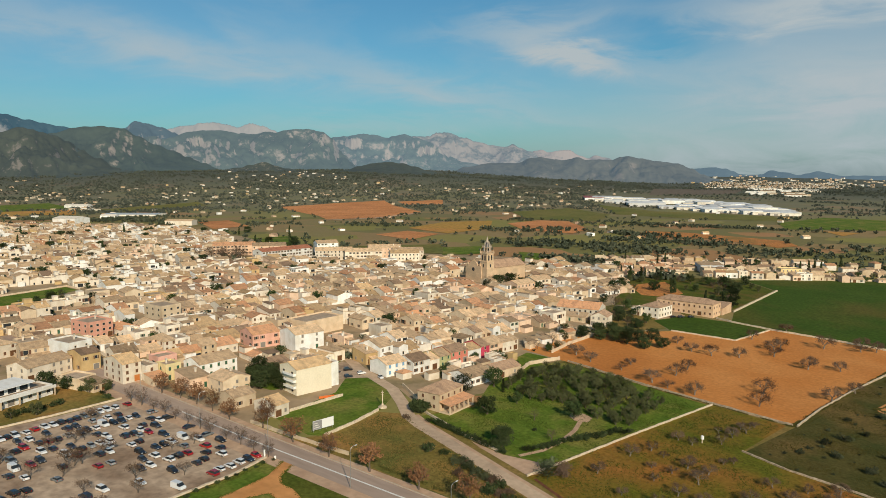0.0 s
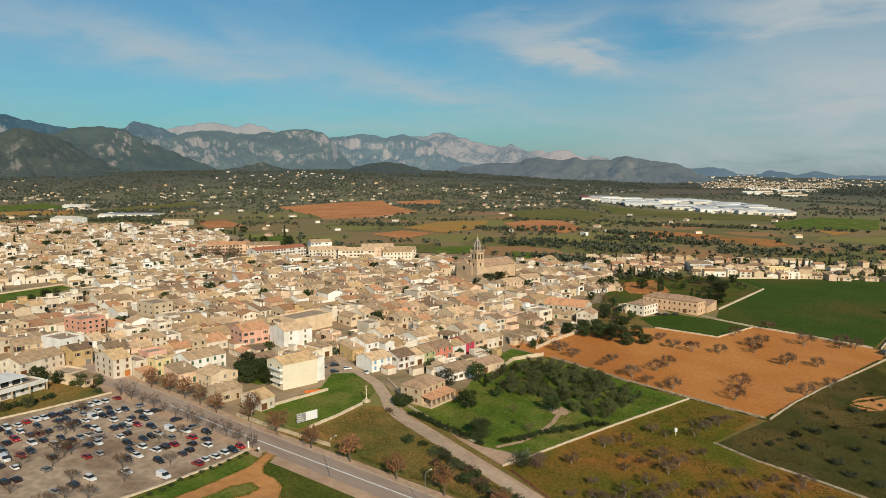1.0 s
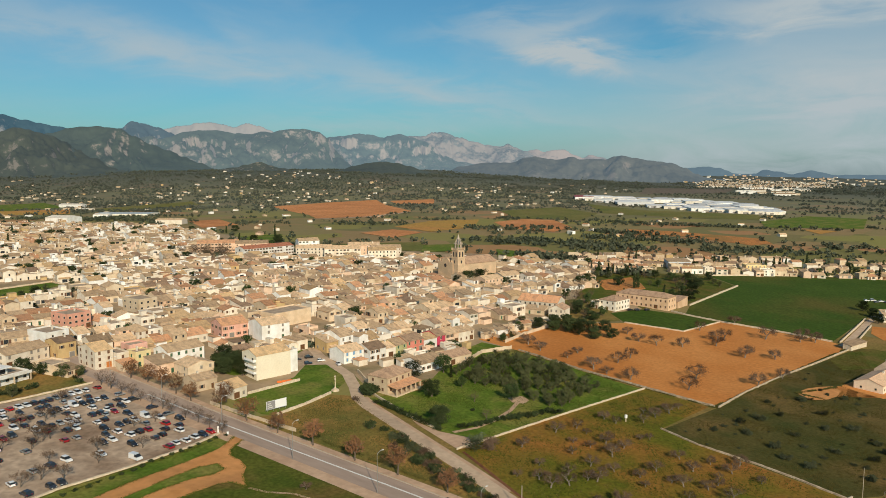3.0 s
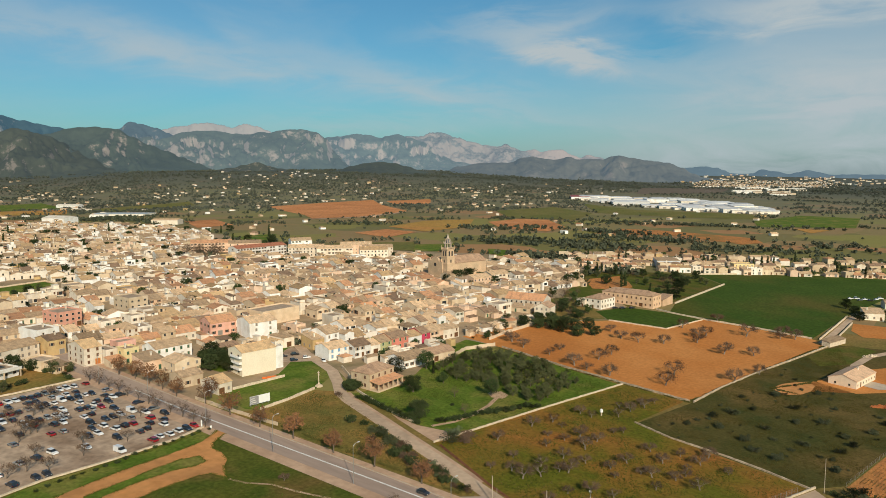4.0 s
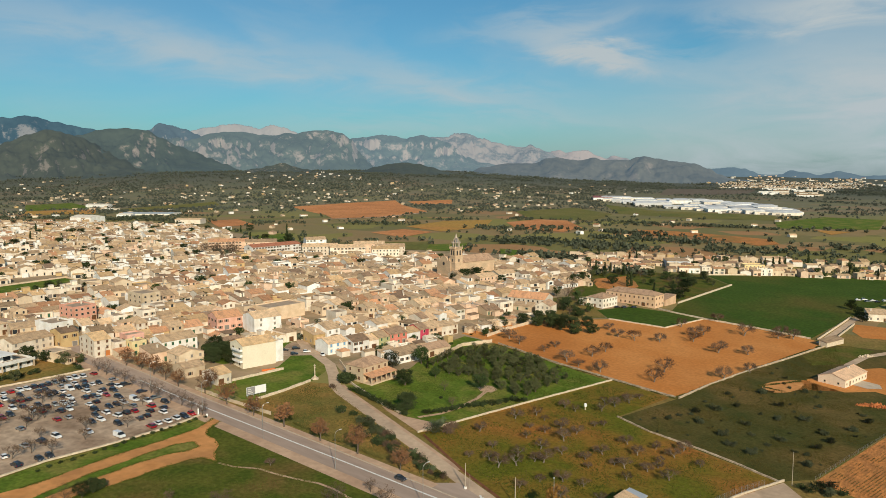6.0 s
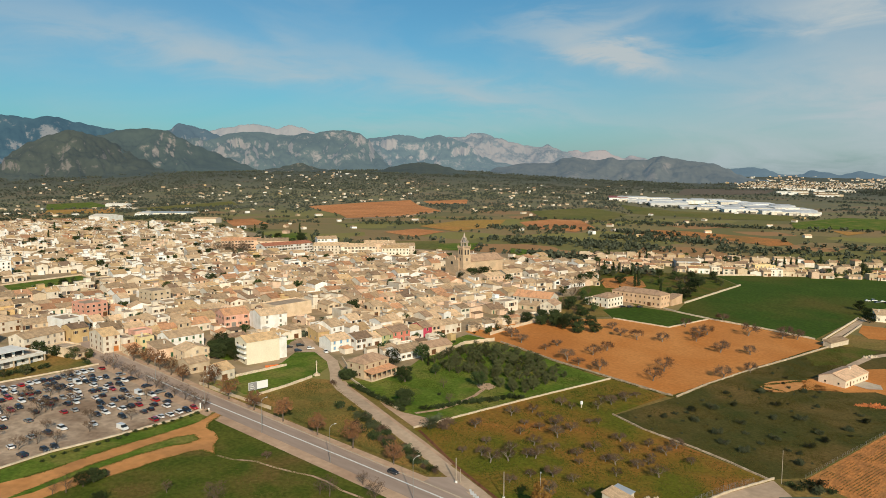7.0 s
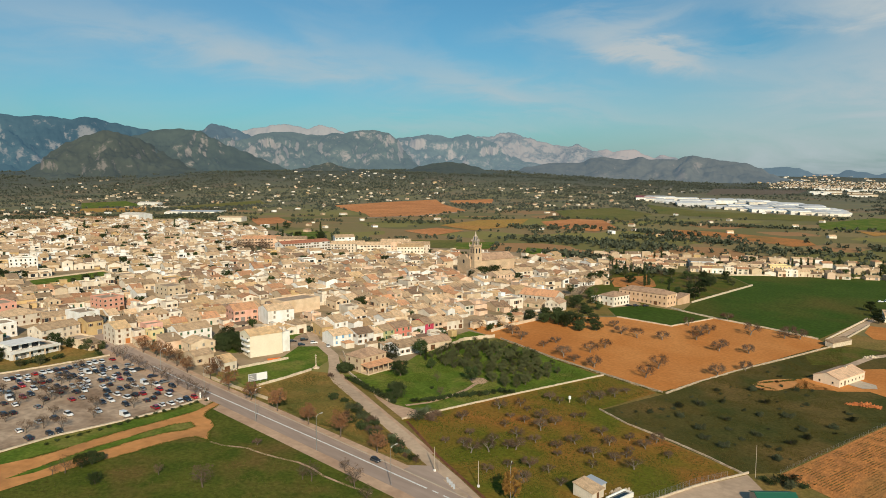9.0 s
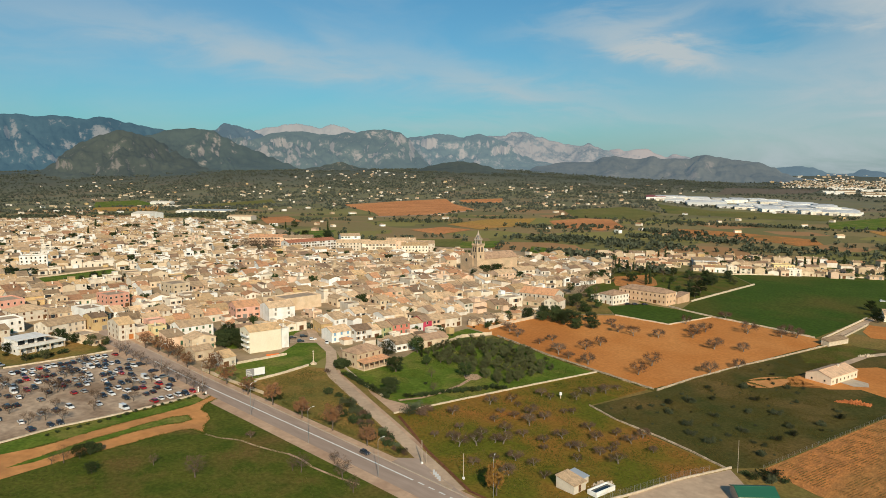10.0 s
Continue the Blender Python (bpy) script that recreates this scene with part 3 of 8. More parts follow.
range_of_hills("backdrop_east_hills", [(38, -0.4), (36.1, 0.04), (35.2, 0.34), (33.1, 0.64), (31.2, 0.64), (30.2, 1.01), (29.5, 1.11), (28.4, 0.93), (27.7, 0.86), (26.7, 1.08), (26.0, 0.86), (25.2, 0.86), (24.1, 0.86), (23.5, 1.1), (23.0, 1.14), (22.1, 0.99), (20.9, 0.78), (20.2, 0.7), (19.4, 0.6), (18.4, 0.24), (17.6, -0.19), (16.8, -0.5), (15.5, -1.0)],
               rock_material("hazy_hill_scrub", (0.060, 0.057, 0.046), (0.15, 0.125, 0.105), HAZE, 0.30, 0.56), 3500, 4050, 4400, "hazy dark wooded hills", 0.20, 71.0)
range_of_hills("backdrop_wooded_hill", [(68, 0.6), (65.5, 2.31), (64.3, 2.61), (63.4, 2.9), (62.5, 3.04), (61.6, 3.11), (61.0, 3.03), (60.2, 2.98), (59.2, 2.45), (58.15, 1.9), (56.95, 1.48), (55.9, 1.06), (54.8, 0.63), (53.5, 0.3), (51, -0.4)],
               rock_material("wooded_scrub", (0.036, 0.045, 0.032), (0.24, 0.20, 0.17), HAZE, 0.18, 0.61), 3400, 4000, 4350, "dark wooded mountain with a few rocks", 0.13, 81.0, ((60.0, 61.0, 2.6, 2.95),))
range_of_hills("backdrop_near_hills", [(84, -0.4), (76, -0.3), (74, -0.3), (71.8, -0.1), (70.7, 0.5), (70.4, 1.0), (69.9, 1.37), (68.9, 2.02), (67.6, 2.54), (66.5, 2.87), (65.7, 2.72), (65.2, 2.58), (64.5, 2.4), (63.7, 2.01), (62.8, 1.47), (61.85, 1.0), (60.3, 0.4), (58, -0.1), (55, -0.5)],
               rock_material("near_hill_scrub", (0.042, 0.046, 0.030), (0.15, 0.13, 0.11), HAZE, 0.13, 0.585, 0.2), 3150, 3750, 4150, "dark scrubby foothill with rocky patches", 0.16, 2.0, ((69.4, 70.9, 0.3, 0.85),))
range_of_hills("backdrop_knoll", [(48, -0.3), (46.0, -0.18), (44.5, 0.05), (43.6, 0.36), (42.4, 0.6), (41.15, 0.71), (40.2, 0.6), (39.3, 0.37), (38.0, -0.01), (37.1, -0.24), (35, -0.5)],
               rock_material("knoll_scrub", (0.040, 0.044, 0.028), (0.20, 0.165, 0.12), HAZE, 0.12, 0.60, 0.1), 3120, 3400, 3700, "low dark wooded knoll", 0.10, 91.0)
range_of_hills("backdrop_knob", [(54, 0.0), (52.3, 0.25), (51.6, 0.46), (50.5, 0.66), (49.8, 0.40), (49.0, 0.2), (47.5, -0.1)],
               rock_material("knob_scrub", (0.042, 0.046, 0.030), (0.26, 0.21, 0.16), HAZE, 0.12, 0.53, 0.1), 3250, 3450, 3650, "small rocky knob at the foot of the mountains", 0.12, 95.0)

# ---- fields, roads and tracks ----
patch("ground_near", [(-140, 122), (-125, 160), (-116, 200), (-122, 240), (-100, 300), (-95, 360), (60, 380), (110, 200), (110, 20), (-30, 0), (-140, 10)], ROUGH, 0.02, "rough grassy ground between the fields", "ground", 40)
patch("field_red_earth", [(-141, 243), (-119, 239), (-87, 231.5), (-63.5, 228), (-39.5, 224.5), (-36.6, 245.5), (-31.4, 273.4), (-23.8, 307), (-17.5, 341), (-25, 346), (-47, 349), (-73.7, 350.8), (-80.6, 318), (-107.6, 316), (-128, 292), (-136, 268)], RED_EARTH, 0.06, "bare red earth field with almond trees")
patch("field_small_green", [(-80.6, 318.3), (-73.7, 350.6), (-92, 354.3), (-113, 352), (-121, 331), (-107.6, 316.4)], CROP, 0.10, "small lush green field beside the manor")
patch("field_big_green", [(-92, 355), (-73.7, 351.6), (-25.3, 347), (-20.5, 412), (-17, 440), (-8, 500), (-12, 575), (-43, 563), (-78, 540), (-121, 492), (-95, 464), (-97.6, 380)], CROP, 0.06, "large even green cereal field")
patch("field_orchard", [(-82, 144), (-77.8, 163.5), (-73, 186), (-63.5, 227), (-41.5, 223.2), (-46.4, 194.8), (-34.6, 190), (2.3, 180.4), (-7.6, 149), (-12, 124), (-34, 124.2), (-57, 133.6), (-74.5, 142.2)], ORCHARD, 0.06, "yellow-green orchard meadow with reddish earth")
patch("field_fallow", [(-39.2, 224), (-36, 246), (-31, 273), (-23.4, 307), (-15, 342), (4, 349), (34, 340), (38, 290), (26, 262), (21, 251), (8.7, 188), (2.6, 181), (-34.6, 190.4), (-45.8, 195)], SCRUB, 0.05, "dark fallow field overgrown with scrub")
patch("field_ploughed", [(9.2, 187.5), (21.4, 250), (29, 286), (70, 268), (90, 190), (24, 182)], PLOUGHED, 0.07, "ploughed red field with green stubble rows")
patch("field_garden_lawn", [(-126, 158), (-106.5, 154.6), (-92.9, 151.8), (-76, 155), (-73.8, 184), (-64.5, 226), (-87, 230.8), (-118, 239.5), (-128, 226), (-126, 196), (-118, 176)], GRASS, 0.05, "lush green garden and olive grove lawn")
patch("field_corner_lawn", [(-137.2, 155), (-135, 131), (-139, 128.6), (-154.5, 131), (-156, 141), (-158, 158), (-165.5, 170), (-160, 176.5), (-146, 170.5), (-141.5, 165)], GRASS, 0.05, "bright green lawn in front of the village")
patch("field_rough_verge", [(-136.4, 154), (-134.5, 131), (-138.5, 127), (-110, 124.4), (-56, 124.6), (-58.5, 129.4), (-81.5, 141.2), (-106.8, 149.8), (-129, 158.2)], VERGE, 0.05, "rough brownish meadow between road and lane")
patch("field_south_meadow", [(-131, 111.8), (-60, 111.8), (-20, 111.4), (10, 60), (-40, 20), (-140, 20), (-136, 55), (-136, 69.6), (-134.4, 84), (-134, 100.4)], MEADOW, 0.04, "rough green meadow south of the road")
patch("field_meadow_brown", [(-112, 88), (-106, 95.5), (-92, 98), (-70, 103), (-64, 92), (-84, 74), (-104, 58), (-113, 62)], MEADOW, 0.07, "browner grass in the meadow")
track_west = [(-125.6, 60), (-125.7, 66.4), (-127.4, 81), (-127.4, 97), (-128, 106), (-131.5, 113.2)]
track_east = [(-128.1, 113.3), (-125.3, 107.4), (-122.4, 105.3), (-118.6, 104.9), (-114.3, 103.4), (-111.6, 100.4), (-105.7, 96.7), (-110.4, 96), (-111.9, 93.4), (-112.2, 88.8), (-112.2, 74), (-113, 68), (-112.6, 61.5)]
track_middle = [(-117.4, 52), (-118.6, 58), (-119.8, 65.5), (-121.4, 72.8), (-121.8, 80), (-122.5, 88), (-122.5, 96), (-120.9, 100), (-117.2, 99.1), (-116.8, 96.1), (-118.4, 92.1), (-119.2, 83.2), (-118.6, 75.7), (-118, 67.3), (-116.4, 58)]
footpath_line = [(-105.1, 96.7), (-100.4, 97.9), (-95.3, 101.2), (-89.4, 102.2), (-84.3, 103.6), (-78.9, 105.5), (-74, 105.9), (-68.8, 105.2), (-60.8, 106), (-53.9, 107.4)]
patch("field_green_verge", [(-131.5, 113), (-135.4, 111.5), (-133.4, 100), (-133.8, 84), (-135, 69.6), (-133.4, 56), (-134, 40), (-126, 44)] + [(x + 0.8, y) for x, y in track_west], GRASS, 0.07, "lush grass verge beside the car park")
patch("track_sandy", [(-128, 44)] + track_west + track_east + [(-111.2, 42)], SANDY, 0.10, "sandy orange track across the meadow", "track")
patch("track_island", track_middle, GRASS, 0.14, "strip of grass inside the sandy track", "grass")
ribbon("track_footpath", footpath_line, 0.7, PAVING, 0.12, "narrow trodden sandy footpath", "path")
patch("car_park", [(-135.6, 113.2), (-134, 100.4), (-134.4, 84), (-135.6, 69.6), (-134, 56), (-136, 20), (-215, 20), (-207, 60), (-201.5, 76), (-200, 93), (-199.6, 113.4)], GRAVEL, 0.06, "wide gravelled car park", "car park")
patch("village_ground", [(-120, 196), (-126, 226), (-122, 240), (-141, 244), (-136, 268), (-130, 290), (-108, 318), (-121, 333), (-114, 352), (-100, 382), (-120, 420), (-170, 470), (-240, 500), (-330, 450), (-440, 390), (-560, 440), (-700, 470), (-900, 400), (-900, 230), (-520, 80), (-300, 40), (-206, 50), (-201, 76), (-200, 112), (-200, 122), (-157, 123), (-156, 140), (-158, 158), (-166, 171), (-146, 174), (-132, 166)], STREET, 0.03, "pale paved ground between the village houses", "ground", 40)

road_line = [(-300, 124), (-222, 118.5), (-150, 116.8), (-100, 116.8), (-50, 116.6), (10, 116), (120, 112)]
ribbon("road", [(x, y + 0.4) for x, y in road_line], 7.8, ASPHALT, 0.11, "grey asphalt main road")
ribbon("road_shoulder", [(x, y - 0.4) for x, y in road_line], 13.0, PAVING, 0.08, "pale dusty shoulder and footway of the road", "pavement")
ribbon("road_kerb", [(x, y + 4.55) for x, y in road_line], 0.3, CONCRETE, 0.24, "pale concrete kerb beside the road", "kerb", t=0.3)
ribbon("road_footway", [(-222, 124.2), (-150, 122.6), (-100, 122.6), (-58, 122.6)], 2.2, PAVING, 0.20, "raised pavement along the road", "pavement", t=0.2)
ribbon("road_marking", [(-178, 117.2), (-150, 116.6), (-100, 117.4), (-80, 117.8), (-47, 118.2)], 0.5, PAINT, 0.13, "solid white centre line", "road marking")
for k in range(9):
    x = -45.4 + 3.4 * k
    ribbon("road_marking_dash", [(x, 118.3), (x + 1.9, 118.3)], 0.45, PAINT, 0.13, "short white dash on the road", "road marking")
lane_line = [(-192, 194), (-170, 181.5), (-147, 172.3), (-136, 164), (-128, 157), (-121, 153.5), (-104.8, 147.7), (-90, 142.2), (-75, 136.8), (-60, 131), (-46, 125.8), (-36, 121.6)]
ribbon("road_lane", lane_line, 4.0, LANE, 0.10, "narrow pale lane into the village")
ribbon("road_lane_verge", [(x + 0.5, y + 1.3) for x, y in lane_line[4:10]], 3.6, PAVING, 0.08, "pale dusty edge of the lane", "verge")
patch("road_junction", [(-62, 121.2), (-55, 127.6), (-47, 125), (-33, 121.4), (-24, 120.8), (-62, 120.8)], ASPHALT, 0.10, "asphalt mouth of the lane", "road")
for k in range(4):
    ribbon("road_marking_bar", [(-47.6 + 1.1 * k, 125.9 - 0.5 * k), (-45.6 + 1.1 * k, 123.9 - 0.5 * k)], 0.5, PAINT, 0.14, "white bar of a worn crossing", "road marking")
ribbon("lane_orchard_bank", [(-80, 144.6), (-57.2, 133.2), (-34, 123.8), (-8, 123.6)], 0.9, soil("red_bank", (0.16, 0.065, 0.035), (0.12, 0.05, 0.028), (0.20, 0.09, 0.045)), 0.12, "red earth bank beside the lane", "bank")
patch("lane_sandy_corner", [(-104, 153.5), (-93, 151.6), (-84, 153.4), (-80, 148.5), (-82, 145), (-100, 151.5)], PAVING, 0.09, "sandy gateway beside the lane", "ground")
patch("small_car_park", [(-168.5, 166), (-182, 184), (-167, 182.5), (-160.5, 176.5)], GRAVEL, 0.09, "small paved parking place by the lane", "car park")
patch("small_grass_plot", [(-173.4, 172.2), (-178.5, 178.4), (-181, 184.5), (-190, 184), (-182, 172)], GRASS, 0.12, "small bright grass plot", "grass")
ribbon("road_country_lane", [(-20.5, 341), (-19.2, 372), (-18.2, 405), (-15.5, 430), (-4, 452)], 3.0, LANE, 0.10, "pale country lane between the fields")
ribbon("driveway", [(-3, 300), (-4.4, 311), (-1.5, 330), (10, 356), (40, 380)], 3.0, LANE, 0.10, "pale concrete driveway")
patch("farm_yard", [(-18, 258), (-13, 277), (-8, 275), (1, 271.5), (9, 280), (22, 275), (36, 288), (34, 316), (6, 316), (-6, 300)], RED_EARTH, 0.09, "bare red yard round the new farmhouse", "yard")
patch("field_lane_red", [(-15.4, 396), (0, 400), (12, 386), (3, 372), (-8, 367), (-14, 378)], RED_EARTH, 0.09, "small bare red plot by the country lane", "field")
patch("field_hut_grass", [(-21, 312), (-17, 331), (-10, 346), (0, 343), (-3.5, 328), (-6, 312), (-15, 300)], MEADOW, 0.09, "bright grass beside the field hut", "grass")
ribbon("garden_path", [(-89.6, 153.7), (-86.7, 160.4), (-85.8, 168.4), (-86.6, 178.8), (-89, 188)], 1.3, PAVING, 0.10, "trodden sandy garden path", "path")
patch("garden_clearing", [(-86.5, 187), (-90, 185.6), (-93, 188), (-93.5, 191), (-90.5, 192.6), (-87, 191)], PAVING, 0.11, "bare sandy clearing in the garden", "ground")
BARE = [(-23, 258), (-21, 266), (-18, 271), (-14.5, 275), (-11.5, 271), (-11.5, 264), (-13.5, 257), (-18, 253)]
patch("farm_bare_patch", BARE, SANDY, 0.11, "bare sandy patch in the fallow field", "ground")
patch("pen_yard", [(-7.2, 149.4), (-3, 165), (3.4, 181), (12, 172), (14, 150), (8, 132), (-5, 132)], LANE, 0.09, "pale dusty yard with a wire fence", "yard")

patch("garden_behind_flats", [(-174, 146), (-168, 168), (-181, 171), (-190, 160), (-186, 145)], GRASS, 0.06, "green garden behind the apartment house", "garden")
patch("garden_of_villa", [(-234, 82), (-203.5, 76), (-202, 96), (-201.5, 111), (-207, 117), (-232, 100)], VERGE, 0.06, "shady garden round the villa", "garden")
patch("garden_ground", [(-140, 300), (-129, 292), (-110, 318), (-121, 333), (-128, 352), (-150, 352), (-158, 330), (-150, 318)], ROUGH, 0.07, "shady garden ground between the large houses", "garden")
patch("garden_plot", [(-128, 240), (-124, 226), (-120, 214), (-128, 210), (-136, 226), (-137, 240)], GRASS, 0.08, "green garden plot at the village edge", "garden")

patch("garden_behind_manor", [(-113, 353), (-100, 381), (-97, 464), (-121, 491), (-168, 468), (-178, 440), (-162, 396), (-158, 372), (-150, 353), (-130, 371)], MEADOW, 0.055, "shady green gardens behind the manor", "garden")
# the plain behind the village
# red earth of the far fields, paled in its colour for haze
HAZY_EARTH = soil("hazy_far_red_earth", (0.5335, 0.2193, 0.0828), (0.5951, 0.2652, 0.1086), (0.4514, 0.1887, 0.07452), 0.02, 0.008, 0.2, 0.3)
OCHRE_SOIL = soil("dry_ochre_field", (0.4452, 0.2491, 0.062), (0.3816, 0.2385, 0.06), (0.4876, 0.2279, 0.07), 0.02, 0.008, 0.2, 0.3)
OLIVE_FIELD = soil("olive_green_field", (0.150, 0.148, 0.038), (0.190, 0.160, 0.050), (0.120, 0.134, 0.034), 0.02, 0.008, 0.2, 0.3)
GREY_FIELD = soil("grey_brown_field", (0.145, 0.118, 0.090), (0.165, 0.132, 0.100), (0.125, 0.104, 0.080), 0.01, 0.004, 0.2, 0.3)
far_fields = [("green", GRASS, [(-1545, 635), (-1546, 729), (-1348, 677), (-1327, 544)]),
              ("red", OCHRE_SOIL, [(-1327, 546), (-1286, 652), (-1151, 583), (-1193, 489)]),
              ("green", OLIVE_FIELD, [(-1263, 667), (-1343, 941), (-1232, 880), (-1163, 673)]),
              ("red", HAZY_EARTH, [(-1079, 936), (-1084, 1089), (-1051, 1208), (-942, 1111), (-773, 987), (-724, 815), (-741, 729), (-831, 798), (-992, 883)]),
              ("red", HAZY_EARTH, [(-1009, 1203), (-965, 1306), (-888, 1202), (-940, 1146)]),
              ("red", HAZY_EARTH, [(-812, 568), (-826, 626), (-690, 552), (-669, 487)]),
              ("ochre", OCHRE_SOIL, [(-530, 650), (-577, 781), (-549, 860), (-458, 712), (-446, 612)])]
far_fields += [("red", HAZY_EARTH, [(-486, 545), (-500, 612), (-448, 600), (-424, 524)]),
               ("green", GRASS, [(-533, 428), (-528, 479), (-480, 426), (-495, 410)]),
               ("green", OLIVE_FIELD, [(-416, 444), (-377, 510), (-333, 451), (-375, 425)]),
               ("red", HAZY_EARTH, [(-499, 819), (-506, 913), (-461, 917), (-370, 791), (-352, 710), (-419, 721)]),
               ("green", OLIVE_FIELD, [(-654, 1086), (-630, 1255), (-490, 1128), (-433, 944), (-524, 923)]),
               ("brown", PLOUGHED, [(-311, 812), (-266, 822), (-158, 800), (-138, 756), (-149, 721), (-224, 766), (-284, 743)])]
far_fields += [("green", GRASS, [(-227, 1092), (-202, 1293), (-116, 1282), (-94, 1051), (-195, 982)]),
               ("brown", OCHRE_SOIL, [(-154, 980), (-114, 985), (-123, 920)]),
               ("green", OLIVE_FIELD, [(-640, 1400), (-470, 1270), (-272, 1270), (-232, 1147), (-326, 1110), (-486, 1140)]),
               ("green", GRASS, [(-361, 489), (-344, 522), (-313, 474), (-329, 445)]),
               ("green", GRASS, [(-299, 508), (-263, 511), (-233, 465), (-266, 458)]),
               ("grey", GREY_FIELD, [(-800, 2150), (-577, 2300), (-535, 2033), (-688, 1816)])]
for kind_of, mat, pts in far_fields:
    patch("field_" + kind_of, pts, mat, 0.35, {"red": "distant bare red earth field", "green": "distant green crop field", "meadow": "distant yellowish meadow", "brown": "distant brown ploughed field", "ochre": "distant dry ochre field", "grey": "wide bare grey-brown field"}[kind_of], "field", 60)
ribbon("track_field_edge", [(-728, 708), (-719, 807), (-762, 970)], 9, LANE, 0.45, "pale dusty track along a red field", "track")
patch("field_garden_red", [(-168, 416), (-150, 390), (-136, 396), (-134, 412), (-143, 428), (-157, 446)], PLOUGHED, 0.08, "reddish plot behind the manor", "field")
patch("field_village_strip", [(-352, 140), (-373, 188), (-386, 188), (-380, 145)], GRASS, 0.10, "green strip field among the houses", "field")


# ---- dry stone walls ----
def stone_wall(pts, height=1.15, thick=0.55, mat=DRYSTONE, label="low dry stone field wall", name="stone_wall", coping=None, step=1.6):
    body, cap = Mesher(), Mesher()
    pts = [spot(*p) for p in pts]
    x0, y0 = pts[0]
    root = thing(name, x0, y0, 0, label, "wall")
    z0 = land(x0, y0)
    for (ax, ay), (bx, by) in zip(pts, pts[1:]):
        d = math.hypot(bx - ax, by - ay)
        n = max(1, int(d / step))
        ux, uy = (bx - ax) / d, (by - ay) / d
        hs = [height * rng.uniform(0.86, 1.1) for _ in range(n + 1)]
        off = [rng.uniform(-0.08, 0.08) for _ in range(n + 1)]
        for i in range(n):
            P = []
            for k in (i, i + 1):
                x, y = ax + ux * d * k / n, ay + uy * d * k / n
                o = off[k]
                P.append([(x - uy * (s + o) - x0, y + ux * (s + o) - y0, land(x, y) - z0) for s in (-thick / 2, thick / 2)])
            (a, b), (c, e) = P
            up = lambda p, t, sh=0.0: (p[0], p[1], p[2] + t)
            body.solid([up(a, -0.4), up(c, -0.4), up(e, -0.4), up(b, -0.4)], [up(a, hs[i]), up(c, hs[i + 1]), up(e, hs[i + 1]), up(b, hs[i])])
            if coping:
                cap.solid([up(a, hs[i] - 0.02), up(c, hs[i + 1] - 0.02), up(e, hs[i + 1] - 0.02), up(b, hs[i] - 0.02)], [up(a, hs[i] + 0.12), up(c, hs[i + 1] + 0.12), up(e, hs[i + 1] + 0.12), up(b, hs[i] + 0.12)])
    part("wall_body", body.mesh("wall_body", mat), root)
    if coping:
        part("coping", cap.mesh("coping", coping), root, "paler coping stones")
    return root


stone_wall([(-82, 144.6), (-77.8, 163.5), (-73, 186), (-63.5, 227)], 0.6, 0.4, PALESTONE, "pale low stone wall between garden and orchard", coping=PALESTONE)
stone_wall([(-119.5, 239.6), (-87, 231.5), (-63.8, 227.8), (-40, 224.4)], 0.9, 0.5, label="grey dry stone wall beside the red field")
stone_wall([(-38.8, 224.6), (-36.3, 245.5), (-31.2, 273.4), (-23.6, 307), (-16.6, 341)], 0.7, 0.45, DRYSTONE, "pale stone wall along the red field", coping=PALESTONE)
stone_wall([(-46.4, 194.8), (-34.6, 190), (-19, 187.2), (-8, 184.2), (2.3, 180.6)], 0.55, 0.5, label="tumbled dry stone wall beside the orchard")
stone_wall([(-25.3, 346.4), (-46.8, 349.6), (-73.7, 351.2), (-92, 354.8), (-100, 358)], 0.95, 0.5, PALESTONE, "pale stone wall along the green field")
stone_wall([(-107.6, 316.2), (-80.6, 318.2), (-73.9, 350)], 0.8, 0.5, PALESTONE, "low pale wall round the small field")
stone_wall([(-97.6, 380), (-95, 464)], 1.3, 0.6, PALESTONE, "pale wall beside the tree garden")
stone_wall([(-121, 493), (-78, 541), (-43, 566), (0, 590)], 1.2, 0.5, PALESTONE, "long pale wall behind the green field")
stone_wall([(-22.4, 347), (-21.2, 380), (-20.2, 412)], 1.1, 0.5, PALESTONE, "pale wall along the country lane")
stone_wall([(-16.8, 352), (-15.9, 396)], 1.1, 0.5, PALESTONE, "pale wall along the country lane")
stone_wall([(-135.2, 131), (-135.6, 142), (-137.4, 154.6)], 1.0, 0.5, PALESTONE, "pale wall beside the corner lawn")
stone_wall([(-155.6, 137), (-154, 157)], 1.1, 0.4, PALESTONE, "pale wall behind the corner lawn")
stone_wall([(-157, 124.4), (-144, 124.6), (-122, 126)], 1.3, 0.4, SAND, "rendered garden wall beside the road", "garden_wall")
stone_wall([(-146.4, 176.6), (-133, 168), (-128.6, 164.6)], 1.6, 0.4, SAND, "rendered wall along the lane", "garden_wall")
stone_wall([(-128, 163), (-107, 155), (-95, 152.6)], 0.9, 0.5, PALESTONE, "low stone wall of the garden by the lane")
for line in ([(-129.5, 246), (-130.5, 262), (-129, 286)], [(-143, 252), (-131, 250)], [(-145, 262), (-131, 260.5)], [(-145, 274), (-131, 271)], [(-146, 285), (-130, 282)]):
    stone_wall(line, rng.uniform(1.3, 1.9), 0.4, SAND, "old garden wall at the village edge", "garden_wall")
stone_wall([(-202.4, 76), (-200.8, 93), (-200.2, 112)], 0.7, 0.4, PALESTONE, "low wall behind the car park")
